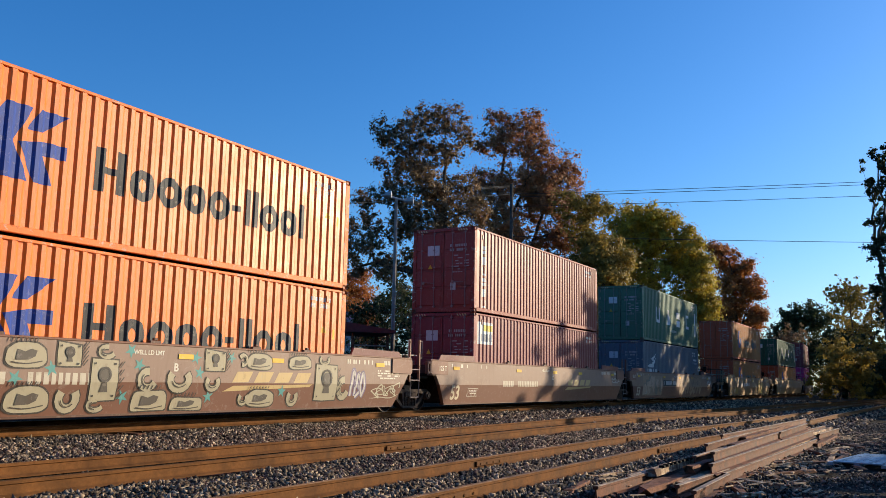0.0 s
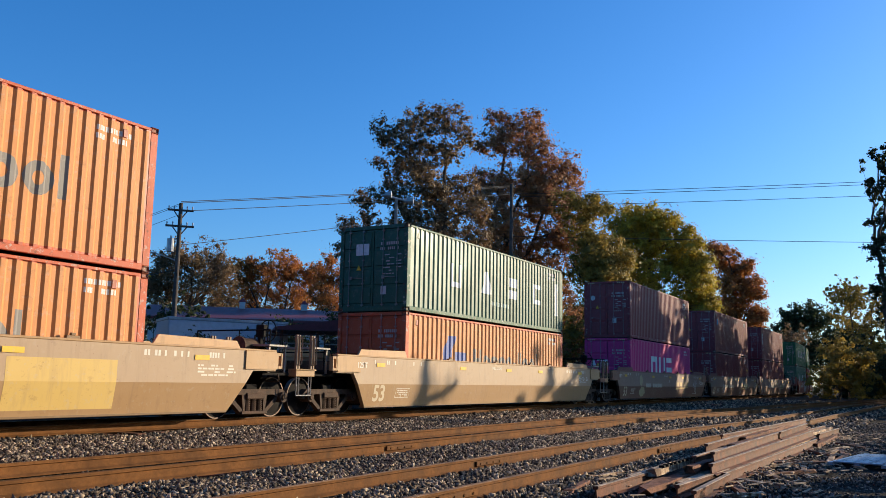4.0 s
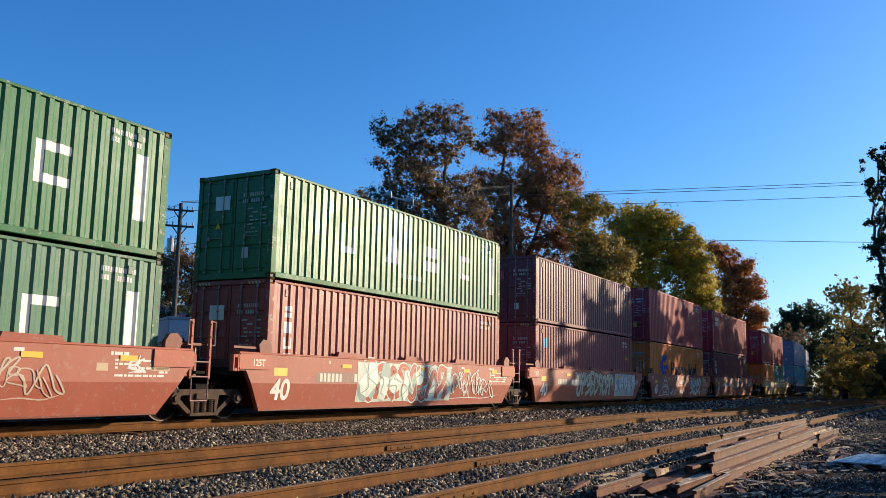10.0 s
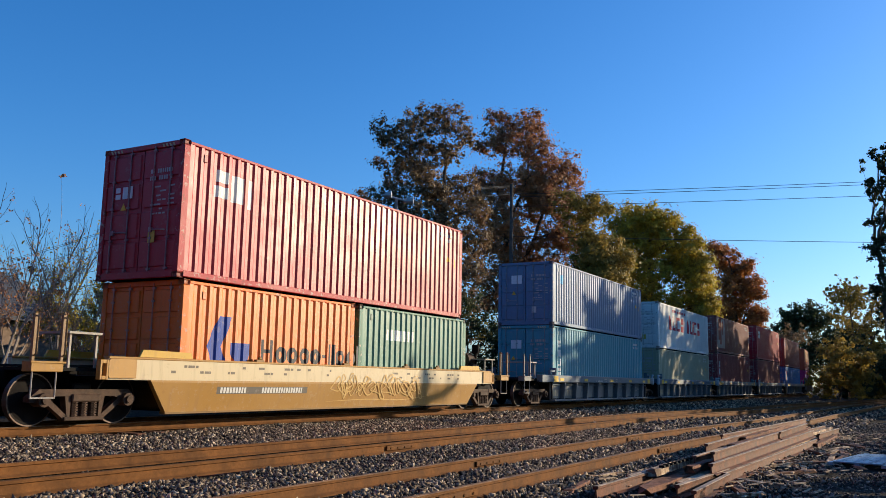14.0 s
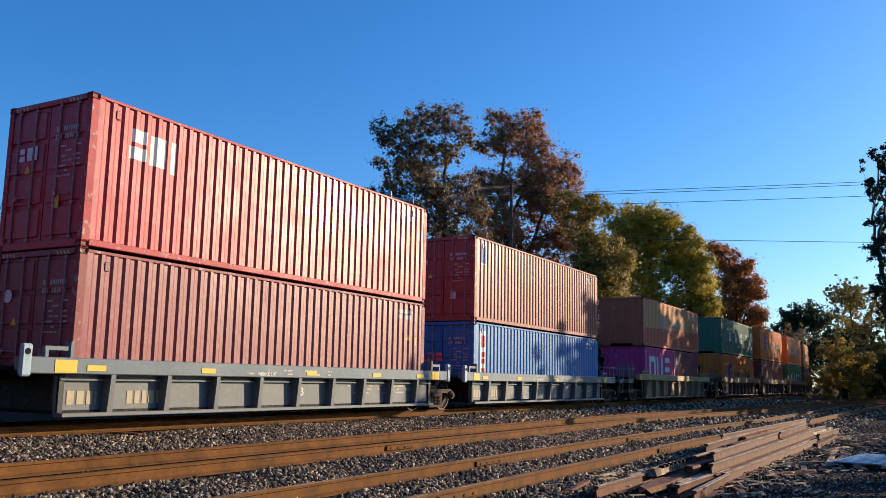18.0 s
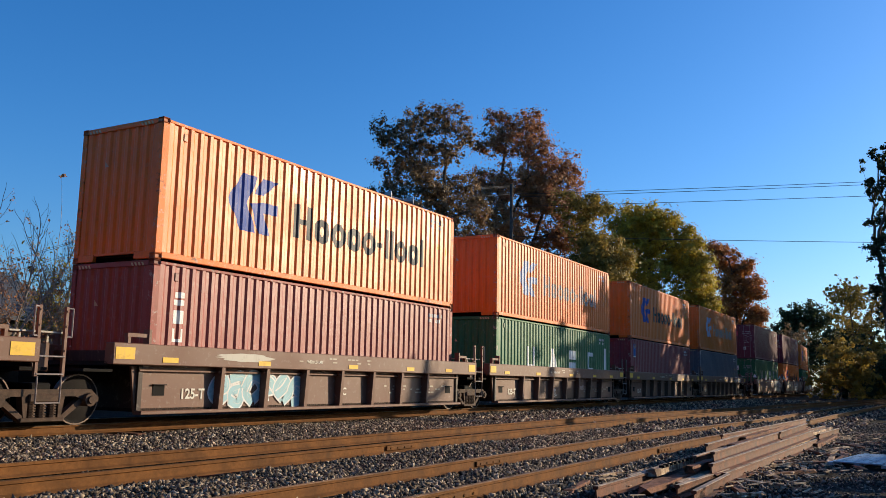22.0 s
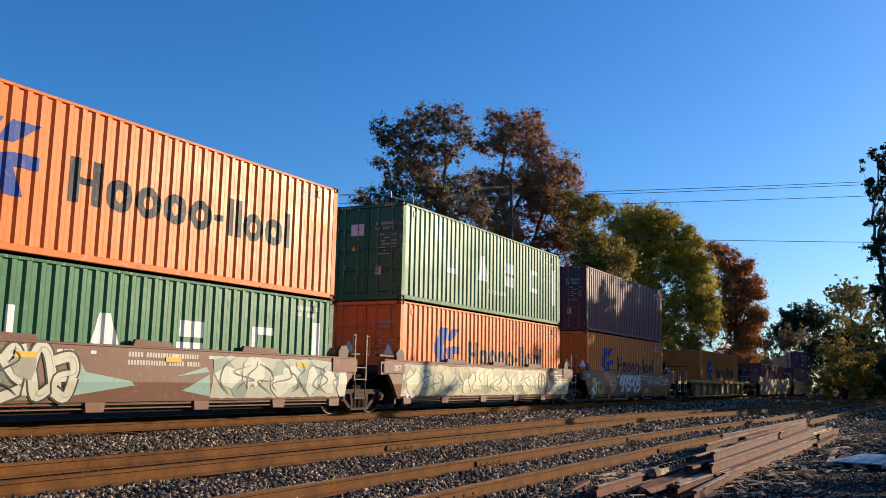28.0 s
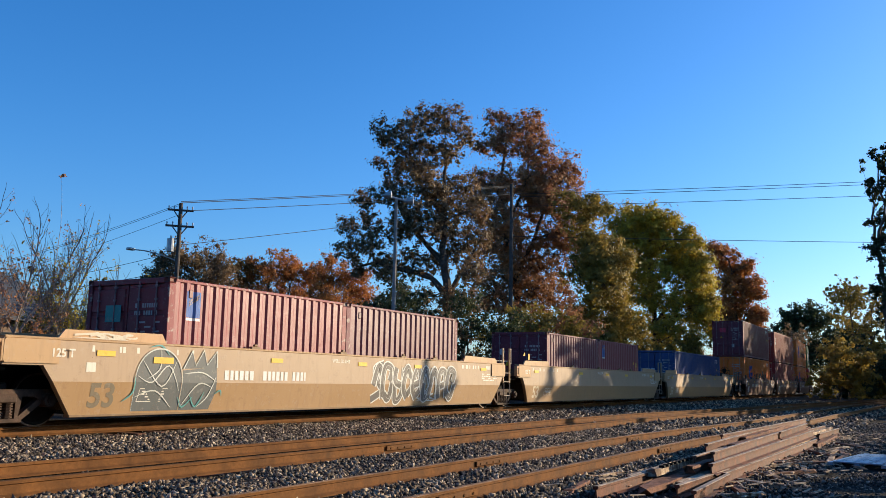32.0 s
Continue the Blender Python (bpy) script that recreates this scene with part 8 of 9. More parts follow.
tree("dark bushes behind the open pavilion", 52.6, 42, [(-4.4, 2.6, 1.1), (-2.8, 3.0, 1.1), (-1.2, 3.3, 1.2), (0.6, 3.5, 1.2), (2.4, 4.2, 1.3), (4.0, 4.8, 1.4), (-3.6, 1.2, 1.1), (-1.6, 1.3, 1.2), (0.4, 1.4, 1.2), (2.4, 1.8, 1.3), (4.2, 2.2, 1.4)], "evergreen", 16000, 0.075, 0.06, 36, twigs=14, category="bush", density=0.8)
tree("reddish ivy-covered bush by the house", 32.6, 37, [(-0.6, 3.9, 0.8), (-0.2, 4.5, 0.5), (-0.8, 2.8, 0.9)], "rust", 3500, 0.06, 0.06, 35, twigs=10, category="bush")
for n_, (yw, ds) in enumerate(((66.5, 52), (69.0, 55), (72.5, 66), (76.5, 80), (80.5, 108), (62.0, 50), (58.5, 52), (78.9, 116), (81.6, 122), (71.5, 74))):
    tree("low leafy undergrowth along the far side of the tracks", yw, ds, [(-2.4, 3.6, 1.6), (0.0, 4.6, 1.7), (2.4, 3.8, 1.6), (-1.2, 1.8, 1.6), (1.4, 1.8, 1.6)], ("olive", "rust", "olive", "olive", "russet", "evergreen", "dark", "russet", "olive", "olive")[n_], 11000, 0.09, 0.07, 60 + n_, twigs=16, category="bush", density=0.75)

# trees on the camera's side, beyond the view, that shade the far half of the train
for n_, (x, y, hgt) in enumerate(((62.5, -6, 14), (69, -4, 15), (77, -2, 14), (86, -3, 16), (97, -1, 15), (108, -4, 17), (76, -10, 17), (120, -2, 16), (65.5, -5, 13), (73, -5, 13), (81.5, -4, 14), (91.5, -5, 14), (102.5, -5, 15), (127, -5, 14), (135, -7, 15), (144, -8, 16), (154, -10, 16))):
    k_ = hgt / 15.0
    tree("leafy tree on the near side of the tracks", 90, 0, [(0, 13 * k_, 2.0 * k_), (-2.0, 11 * k_, 2.0 * k_), (2.0, 11 * k_, 2.2 * k_), (0, 9.5 * k_, 2.4 * k_), (-2.6, 8 * k_, 2.0 * k_), (2.6, 7.5 * k_, 2.2 * k_), (0, 6 * k_, 2.4 * k_), (-1.5, 4 * k_, 1.8 * k_), (2.0, 4 * k_, 1.8 * k_)], ("olive", "rust", "evergreen", "orange")[n_ % 4], 6500, 0.24, 0.3, 80 + n_, twigs=8, base=(x, y), density=0.5)
# tall scrub added out of view on the near side to shade the far rails
for n_, x in enumerate((57, 62, 68, 75, 82, 90, 98, 107)):
    tree("unseen tall scrub and saplings added to shade the far rails", 90, 0, [(-2.0, 2.2, 1.3), (0.0, 3.4, 1.5), (2.0, 2.4, 1.3), (0.5, 5.0, 1.2), (-1.5, 4.4, 1.1)], ("olive", "evergreen", "rust")[n_ % 3], 4200, 0.2, 0.08, 160 + n_, twigs=8, base=(x, -3.4 + 0.01 * x), category="bush", density=0.7)
# low scrub beside the camera, added out of view to shade the near gravel
for n_, x in enumerate((17, 21, 25, 29, 33, 38, 44)):
    tree("unseen low scrub added to shade the near gravel", 90, 0, [(-1.6, 0.9, 0.6), (0.0, 1.2, 0.7), (1.6, 0.9, 0.6), (0.0, 0.6, 0.7)], ("olive", "evergreen")[n_ % 2], 2600, 0.13, 0.05, 120 + n_, twigs=8, base=(x, -2.6 - 0.03 * x), category="bush", density=0.6)
for n_, (yw, ds) in enumerate(((84.9, 100), (85.8, 114), (86.3, 128), (87.5, 118), (89.5, 125), (91.5, 110), (86.8, 160), (88.6, 165), (85.6, 165))):
    tree("dark undergrowth beyond the far tracks", yw, ds, [(-3.2, 3.0, 2.2), (0.0, 4.2, 2.4), (3.2, 3.2, 2.3), (-1.5, 1.3, 1.8), (1.8, 1.3, 1.8)], ("olive", "evergreen", "gold")[n_ % 3], 7000, 0.17, 0.12, 140 + n_, twigs=10, category="bush", density=0.7)


def woods():
    """Woods added to close the place round and block low sky light: to the left and behind the camera, unseen, and
    beyond the street.
    """
    g = np.random.default_rng(11)
    centres, spread = [], []
    # left and rear stands lie out of view, set there to cut sky light
    spots = [(-20 - 30 * g.random(), -50 + 125 * g.random()) for _ in range(120)]
    spots = [(x, y if abs(y - 12) > 9 else y + 24) for x, y in spots]
    spots += [(-60 + 78 * g.random(), -18 - 22 * g.random()) for _ in range(60)]
    spots += [(-40 + 170 * g.random(), 95 + 30 * g.random()) for _ in range(46)]
    spots += [(150 + 60 * g.random(), 40 + 60 * g.random()) for _ in range(16)]
    verts, faces = [], []
    for x, y in spots:
        hgt = (15 if y < 80 and x < 20 else 11) + 7 * g.random()
        z0 = ground_z(y)
        tube(verts, faces, [Vector((x, y, z0 - 0.2)), Vector((x + g.normal() * 0.3, y, z0 + hgt * 0.5)), Vector((x, y + g.normal() * 0.4, z0 + hgt * 0.85))], [0.35, 0.25, 0.08], 6)
        for _ in range(14):
            f = g.random()
            centres.append((x + g.normal() * 2.6, y + g.normal() * 2.6, z0 + hgt * (0.12 + 0.85 * f)))
            spread.append(1.5 - 0.6 * f)
    ob = tagged(new("screen_woods"), "autumn woods added round the railway, mostly unseen, to block low sky", "woods", kind="stuff")
    place("trunks", raw_mesh("trunks", [tuple(v) for v in verts], faces, BARK), ob)
    half = 120 * 14
    place("crowns", leaves_mesh("crowns", centres[:half], spread[:half], 34, 0.42, LEAF["woods"], 12), ob)
    place("crowns", leaves_mesh("crowns", centres[half:], spread[half:], 26, 0.38, LEAF["woods"], 13), ob)


woods()
# a bare tree whose limbs shade the wells in front of the camera
def shading_tree():
    r = random.Random(95)
    root = tagged(new("tree"), "bare forked tree on the near side of the tracks", "tree", "trees along the railway")
    root.location = (41.5, -2.4, ground_z(-2.4) - 0.1)
    verts, faces = [], []
    tube(verts, faces, limb(r, (0, 0, 0), (0.0, 0, 6.6), 0.01), [0.34, 0.33, 0.31, 0.29, 0.27, 0.25, 0.23], 9)
    tube(verts, faces, limb(r, (0.0, 0, 6.5), (3.4, 0.2, 8.0), 0.02), [0.24, 0.22, 0.20, 0.18, 0.15, 0.12, 0.08], 7)
    tube(verts, faces, limb(r, (1.6, 0, 7.2), (1.7, 0.1, 8.9), 0.02), [0.22, 0.21, 0.2, 0.18, 0.15, 0.12, 0.06], 7)
    tube(verts, faces, limb(r, (1.2, 0, 7.0), (1.6, 0.2, 8.6), 0.03), [0.12, 0.11, 0.10, 0.09, 0.07, 0.05, 0.03], 7)
    for _ in range(14):
        p = Vector((r.uniform(1.0, 3.6), 0.1, r.uniform(7.3, 7.9)))
        tube(verts, faces, limb(r, p, p + Vector((r.uniform(-0.6, 0.8), r.uniform(-0.5, 0.5), r.uniform(0.5, 1.2))), 0.1, 4), [0.03, 0.025, 0.02, 0.015, 0.01], 4)
    place("trunk", raw_mesh("trunk", [tuple(v) for v in verts], faces, BARK), root)


shading_tree()


# ---- poles and wires ----
def cable(name, p, q, sag, r, label):
    verts, faces = [], []
    p, q = Vector(p), Vector(q)
    pts = [p.lerp(q, i / 24) - Vector((0, 0, sag * 4 * (i / 24) * (1 - i / 24))) for i in range(25)]
    tube(verts, faces, pts, [r] * 25, 5)
    c = place(name, raw_mesh(name, [tuple(v) for v in verts], faces, WIRE))
    return tagged(c, label, "cable", "overhead wires")


def utility_pole(x, y, h):
    root = tagged(new("utility_pole"), "wooden utility pole with crossarms, transformer and street light", "utility pole")
    root.location = (x, y, ground_z(y) - 0.1)
    bm = bmesh.new()
    rod(bm, (0, 0, 0), (0, 0, h), 0.15, 12, 0.095)
    place("pole", mesh_of(bm, "pole", POLE), root)
    d = Vector((0.73, -0.68, 0))
    for z, half in ((h - 0.35, 0.62), (h - 1.15, 0.68)):
        bm = bmesh.new()
        rod(bm, d * -half + Vector((0, 0, z)), d * half + Vector((0, 0, z)), 0.055, 6)
        rod(bm, d * -half * 0.55 + Vector((0, 0, z)), Vector((0, 0, z - 0.5)), 0.03, 5)
        rod(bm, d * half * 0.55 + Vector((0, 0, z)), Vector((0, 0, z - 0.5)), 0.03, 5)
        arm = place("crossarm", mesh_of(bm, "crossarm", POLE), root)
        for f in (-0.9, -0.5, 0.5, 0.9):
            bm = bmesh.new()
            q = d * half * f + Vector((0, 0, z + 0.05))
            rod(bm, q, q + Vector((0, 0, 0.1)), 0.03, 6)
            rod(bm, q + Vector((0, 0, 0.1)), q + Vector((0, 0, 0.17)), 0.045, 8, 0.02)
            place("insulator", mesh_of(bm, "insulator", GALV), arm)
    bm = bmesh.new()
    rod(bm, Vector((-0.28, 0.24, h - 2.45)), Vector((-0.28, 0.24, h - 1.8)), 0.19, 12)
    rod(bm, Vector((-0.28, 0.24, h - 1.8)), Vector((-0.28, 0.24, h - 1.65)), 0.05, 6)
    place("transformer", mesh_of(bm, "transformer", GALV), root, label="grey drum transformer")
    bm = bmesh.new()
    for i in range(5):
        a, b = i / 5, (i + 1) / 5
        rod(bm, d * -2.0 * a + Vector((0, 0, h - 2.9 + 0.45 * math.sin(a * 1.6))), d * -2.0 * b + Vector((0, 0, h - 2.9 + 0.45 * math.sin(b * 1.6))), 0.03, 6)
    arm = place("lamp_arm", mesh_of(bm, "lamp_arm", GALV), root)
    bm = bmesh.new()
    q = d * -2.2 + Vector((0, 0, h - 2.42))
    box(bm, q.x - 0.2, q.x + 0.2, q.y - 0.14, q.y + 0.14, q.z - 0.07, q.z + 0.05, 0.04)
    place("lamp_head", mesh_of(bm, "lamp_head", GALV), arm)


utility_pole(30.1, 32.1, 9.9)


def light_pole(x, y, h):
    root = tagged(new("light_pole"), "tall wooden pole with two floodlights on a crossarm", "light pole")
    root.location = (x, y, ground_z(y) - 0.1)
    bm = bmesh.new()
    rod(bm, (0, 0, 0), (0, 0, h), 0.10, 12, 0.07)
    place("pole", mesh_of(bm, "pole", WEATHERED), root)
    bm = bmesh.new()
    rod(bm, (-0.35, 0.3, h + 0.12), (0.45, -0.4, h - 0.05), 0.05, 6)
    arm = place("crossarm", mesh_of(bm, "crossarm", GALV), root, label="pale crossarm")
    for f in (-1, 1):
        bm = bmesh.new()
        q = Vector((0.38 * f, -0.34 * f, h + 0.06 - 0.09 * f))
        rod(bm, q, q + Vector((0.12, -0.25, 0.02)), 0.12, 10, 0.17)
        rod(bm, q + Vector((-0.05, 0.12, -0.02)), q, 0.08, 8)
        place("floodlight", mesh_of(bm, "floodlight", GALV), arm)
    peg = cached("climbing_peg", lambda bm: rod(bm, (-0.06, 0.0, 0.0), (-0.24, 0.0, 0.0), 0.012, 5), IRON)
    for i in range(10):
        place("climbing_peg", peg, root, None, Matrix.Translation((0, 0, 1.5 + i * 0.7)))


light_pole(31.93, 20.6, 9.45)
# the line runs on to a pole among the trees and from there to one beyond the far tracks
for zs in ((9.59, 15.69, 15.03, 17.86), (9.52, 15.6, 14.82, 17.62), (9.11, 15.03, 14.08, 16.66)):
    cable("overhead_wire", (30.1, 32.1, zs[0]), (58.0, 27.1, zs[1]), 0.05, 0.018, "thin black overhead power wire")
    cable("overhead_wire", (58.0, 27.1, zs[2]), (78.0, 1.8, zs[3]), 0.05, 0.022, "thin black overhead power wire")
for zs in ((9.5, 8.65), (9.42, 8.53), (8.95, 7.63)):
    cable("overhead_wire", (30.1, 32.1, zs[0]), (37.67, 60.0, zs[1]), 0.25, 0.011, "thin black overhead power wire")
cable("overhead_wire", (30.1, 32.1, 7.4), (58.0, 27.1, 14.03), 0.05, 0.016, "thin black overhead telephone wire")
cable("overhead_wire", (58.0, 27.1, 11.83), (78.0, 1.8, 12.72), 0.05, 0.022, "thin black overhead telephone wire")
for z_, end_ in ((7.1, 7.07), (6.2, 6.49)):
    cable("overhead_wire", (30.1, 32.1, z_), (37.67, 60.0, end_), 0.3, 0.014, "thin black overhead telephone wire")
for px_, py_, h_, words_ in ((58.0, 27.1, 16.2, "tall wooden utility pole hidden among the trees"), (78.0, 1.8, 18.4, "tall wooden utility pole near the tracks")):
    far_pole = tagged(new("utility_pole"), words_, "utility pole")
    far_pole.location = (px_, py_, ground_z(py_) - 0.1)
    bm_ = bmesh.new()
    rod(bm_, (0, 0, 0), (0, 0, h_), 0.17, 12, 0.12)
    place("pole", mesh_of(bm_, "pole", POLE), far_pole)


# ---- buildings behind the tracks ----
def long_building():
    root = tagged(new("long_building"), "low pale building with a dark red roof and small cupolas", "building")
    a, b = Vector((38.6, 43.4, 0)), Vector((47.5, 34.0, 0))
    d = (b - a).normalized()
    nrm = Vector((-d.y, d.x, 0))
    if nrm.dot(a) < 0:
        nrm = -nrm
    L = (b - a).length
    m = Matrix((( d.x, nrm.x, 0, a.x), (d.y, nrm.y, 0, a.y), (0, 0, 1, ground_z(40)), (0, 0, 0, 1)))
    root.matrix_basis = m
    bm = bmesh.new()
    box(bm, 0, L, 0, 8, 0, 4.9)
    wall = place("wall", mesh_of(bm, "wall", SIDING), root)
    bm = bmesh.new()
    prism(bm, [(-0.4, 0), (8.4, 0), (8.4, 0.15), (4.0, 1.2), (-0.4, 0.15)], -0.4, L + 0.4)
    bmesh.ops.rotate(bm, verts=bm.verts, cent=(0, 0, 0), matrix=Matrix.Rotation(math.pi / 2, 3, "Z"))
    bmesh.ops.scale(bm, verts=bm.verts, vec=(-1, 1, 1))
    bmesh.ops.translate(bm, verts=bm.verts, vec=(0, 0, 4.9))
    roof = place("roof", mesh_of(bm, "roof", REDROOF), root)
    for f in (0.45, 0.78):
        bm = bmesh.new()
        box(bm, L * f - 0.2, L * f + 0.2, 3.6, 4.2, 6.0, 6.45)
        place("cupola", mesh_of(bm, "cupola", SIDING), roof)
        bm = bmesh.new()
        bmesh.ops.create_cone(bm, segments=4, radius1=0.42, radius2=0.0, depth=0.35, matrix=Matrix.Translation((L * f, 3.9, 6.62)) @ Matrix.Rotation(math.pi / 4, 4, "Z"))
        place("cupola_roof", mesh_of(bm, "cupola_roof", REDROOF), roof)
    for i in range(5):
        bm = bmesh.new()
        x = 1.2 + i * (L - 2.4) / 4
        box(bm, x - 0.55, x + 0.55, -0.03, 0.02, 2.4, 3.9)
        w = place("window", mesh_of(bm, "window", GLASS), root)
        bm = bmesh.new()
        box(bm, x - 0.63, x + 0.63, -0.06, -0.032, 2.28, 2.4)
        box(bm, x - 0.63, x + 0.63, -0.06, -0.032, 3.9, 4.0)
        place("window_frame", mesh_of(bm, "window_frame", SIDING), w)


long_building()


def house():
    root = tagged(new("house"), "low house with a dark hipped shingle roof behind bushes", "house")
    root.matrix_basis = pose(29.2, 37.0, ground_z(40), 0, 0, 0)
    bm = bmesh.new()
    box(bm, -16.0, -0.7, 0.7, 11.3, 0, 3.72)
    place("wall", mesh_of(bm, "wall", BRICKWORK), root)
    eaves = [(-16.8, 0, 3.95), (0, 0, 3.95), (0, 12, 3.95), (-16.8, 12, 3.95)]
    ridge = [(-12.6, 6, 7.35), (-3.15, 6, 7.35)]
    bm = bmesh.new()
    low = [bm.verts.new((x, y, z - 0.2)) for x, y, z in eaves]
    top = [bm.verts.new(p) for p in eaves + ridge]
    for f in ((0, 1, 5, 4), (1, 2, 5), (2, 3, 4, 5), (3, 0, 4)):
        bm.faces.new([top[k] for k in f])
    for k in range(4):
        bm.faces.new((low[k], low[(k + 1) % 4], top[(k + 1) % 4], top[k]))
    bm.faces.new(low[::-1])
    place("roof", mesh_of(bm, "roof", SHINGLE), root)
    course = mesh_of(new_course(), "shingle_course", SHINGLE)
    rise = math.atan2(3.4, 6.0)
    for i in range(1, 22):
        f = i / 22.0
        x0, x1 = -16.8 + 4.2 * f, -3.15 * f
        m = Matrix.Translation(((x0 + x1) / 2, 6 * f, 3.95 + 3.4 * f)) @ Matrix.Rotation(rise, 4, "X") @ Matrix.Diagonal(((x1 - x0) / 2 - 0.05, 1, 1, 1))
        place("shingle_course", course, root, None, m)
    for x in (-9.0, -4.5):
        bm = bmesh.new()
        box(bm, x - 0.6, x + 0.6, 0.66, 0.72, 1.2, 2.6)
        w = place("window", mesh_of(bm, "window", GLASS), root)
        bm = bmesh.new()
        for k in (-0.63, 0.0, 0.63):
            box(bm, x + k - 0.04, x + k + 0.04, 0.62, 0.66, 1.14, 2.66)
        box(bm, x - 0.67, x + 0.67, 0.60, 0.70, 1.08, 1.14)
        place("frame", mesh_of(bm, "frame", GALV), w)


def new_course():
    """One lapped course of shingles, two units long, lying on the slope."""
    bm = bmesh.new()
    box(bm, -1.0, 1.0, -0.02, 0.30, 0.0, 0.025)
    return bm


house()


def box_trailer():
    root = tagged(new("box_trailer"), "pale blue-grey box trailer parked behind the tracks", "trailer")
    a, b = Vector((25.6, 27.6, 0)), Vector((30.0, 24.9, 0))
    d = (b - a).normalized()
    nrm = Vector((-d.y, d.x, 0))
    L = (b - a).length
    root.matrix_basis = Matrix(((d.x, nrm.x, 0, a.x), (d.y, nrm.y, 0, a.y), (0, 0, 1, ground_z(26)), (0, 0, 0, 1)))
    bm = bmesh.new()
    box(bm, 0, L, 0, 2.5, 1.05, 3.75, 0.05)
    place("body", mesh_of(bm, "body", BLUEBOX), root)
    bm = bmesh.new()
    box(bm, -0.02, L + 0.02, -0.02, 2.52, 3.66, 3.79, 0.02)
    place("top_rail", mesh_of(bm, "top_rail", GALV), root)
    for y in (0.05, 1.28):
        bm = bmesh.new()
        box(bm, L + 0.003, L + 0.05, y, y + 1.17, 1.15, 3.62, 0.01)
        dr = place("door", mesh_of(bm, "door", BLUEBOX), root)
        bm = bmesh.new()
        rod(bm, (L + 0.07, y + 0.6, 1.2), (L + 0.07, y + 0.6, 3.55), 0.02, 6)
        place("lock_rod", mesh_of(bm, "lock_rod", GALV), dr)
    for x in (0.9, 1.9):
        for y in (0.1, 2.1):
            bm = bmesh.new()
            rod(bm, (x, y, 0.5), (x, y + 0.3, 0.5), 0.5, 16)
            place("wheel", mesh_of(bm, "wheel", RUBBER), root)
    bm = bmesh.new()
    box(bm, 0.2, L - 0.1, 0.6, 1.9, 0.75, 1.05)
    place("chassis", mesh_of(bm, "chassis", BLACK), root)


box_trailer()


def pavilion():
    root = tagged(new("pavilion"), "open timber pavilion with a dark red roof on posts", "pavilion")
    a, b = Vector((27.6, 23.2, 0)), Vector((30.6, 20.0, 0))
    d = (b - a).normalized()
    nrm = Vector((-d.y, d.x, 0))
    L = (b - a).length
    root.matrix_basis = Matrix(((d.x, nrm.x, 0, a.x), (d.y, nrm.y, 0, a.y), (0, 0, 1, ground_z(22)), (0, 0, 0, 1)))
    bm = bmesh.new()
    prism(bm, [(-0.3, 3.28), (L + 0.3, 3.28), (L + 0.3, 3.4), (L / 2, 3.75), (-0.3, 3.4)], -0.3, 3.3)
    place("roof", mesh_of(bm, "roof", REDROOF), root)
    for i in range(4):
        for y in (0.0, 3.0):
            bm = bmesh.new()
            box(bm, L * i / 3 - 0.06, L * i / 3 + 0.06, y - 0.06, y + 0.06, 0.0, 3.3)
            place("post", mesh_of(bm, "post", TIMBER), root)
    bm = bmesh.new()
    rod(bm, (0, 0, 2.75), (L, 0, 2.75), 0.03, 6)
    rod(bm, (0, 0, 1.9), (L, 0, 1.9), 0.03, 6)
    place("rail", mesh_of(bm, "rail", GALV), root)


pavilion()


def parked_car(x, y, turn, paint, label):
    root = tagged(new("parked_car"), label, "car", "parked cars")
    root.matrix_basis = pose(x, y, ground_z(y), 0, 0, turn)
    bm = bmesh.new()
    prism(bm, [(-2.3, 0.35), (2.3, 0.35), (2.35, 0.8), (1.3, 1.0), (0.7, 1.55), (-1.3, 1.6), (-2.2, 1.05)], -0.9, 0.9)
    bmesh.ops.bevel(bm, geom=bm.edges[:], offset=0.06, segments=2, affect="EDGES")
    place("body", mesh_of(bm, "body", paint), root)
    for s in (-1, 1):
        bm = bmesh.new()
        prism(bm, [(1.15, 1.05), (0.62, 1.48), (-1.2, 1.52), (-1.9, 1.08)], s * 0.905 - 0.01, s * 0.905 + 0.01)
        place("window", mesh_of(bm, "window", GLASS), root)
        for wx in (-1.45, 1.45):
            bm = bmesh.new()
            rod(bm, (wx, s * 0.72, 0.34), (wx, s * 0.93, 0.34), 0.34, 18)
            wh = place("wheel", mesh_of(bm, "wheel", RUBBER), root)
            bm = bmesh.new()
            rod(bm, (wx, s * 0.90, 0.34), (wx, s * 0.945, 0.34), 0.2, 12)
            place("rim", mesh_of(bm, "rim", GALV), wh)


parked_car(22.8, 29.5, 20, DARKCAR, "dark car parked behind the bushes")
parked_car(33.6, 22.8, -50, DARKCAR, "dark pickup parked beside the pavilion")


# ---- heap of old rails and timbers in the foreground ----
def old_rail(length):
    line = [(-length / 2 + length * i / 8, 0.0, 0.17) for i in range(9)]
    me = rail_mesh("old_rail", line, SUNLITHEAD)
    me.materials[0] = OLDSTEEL
    return me


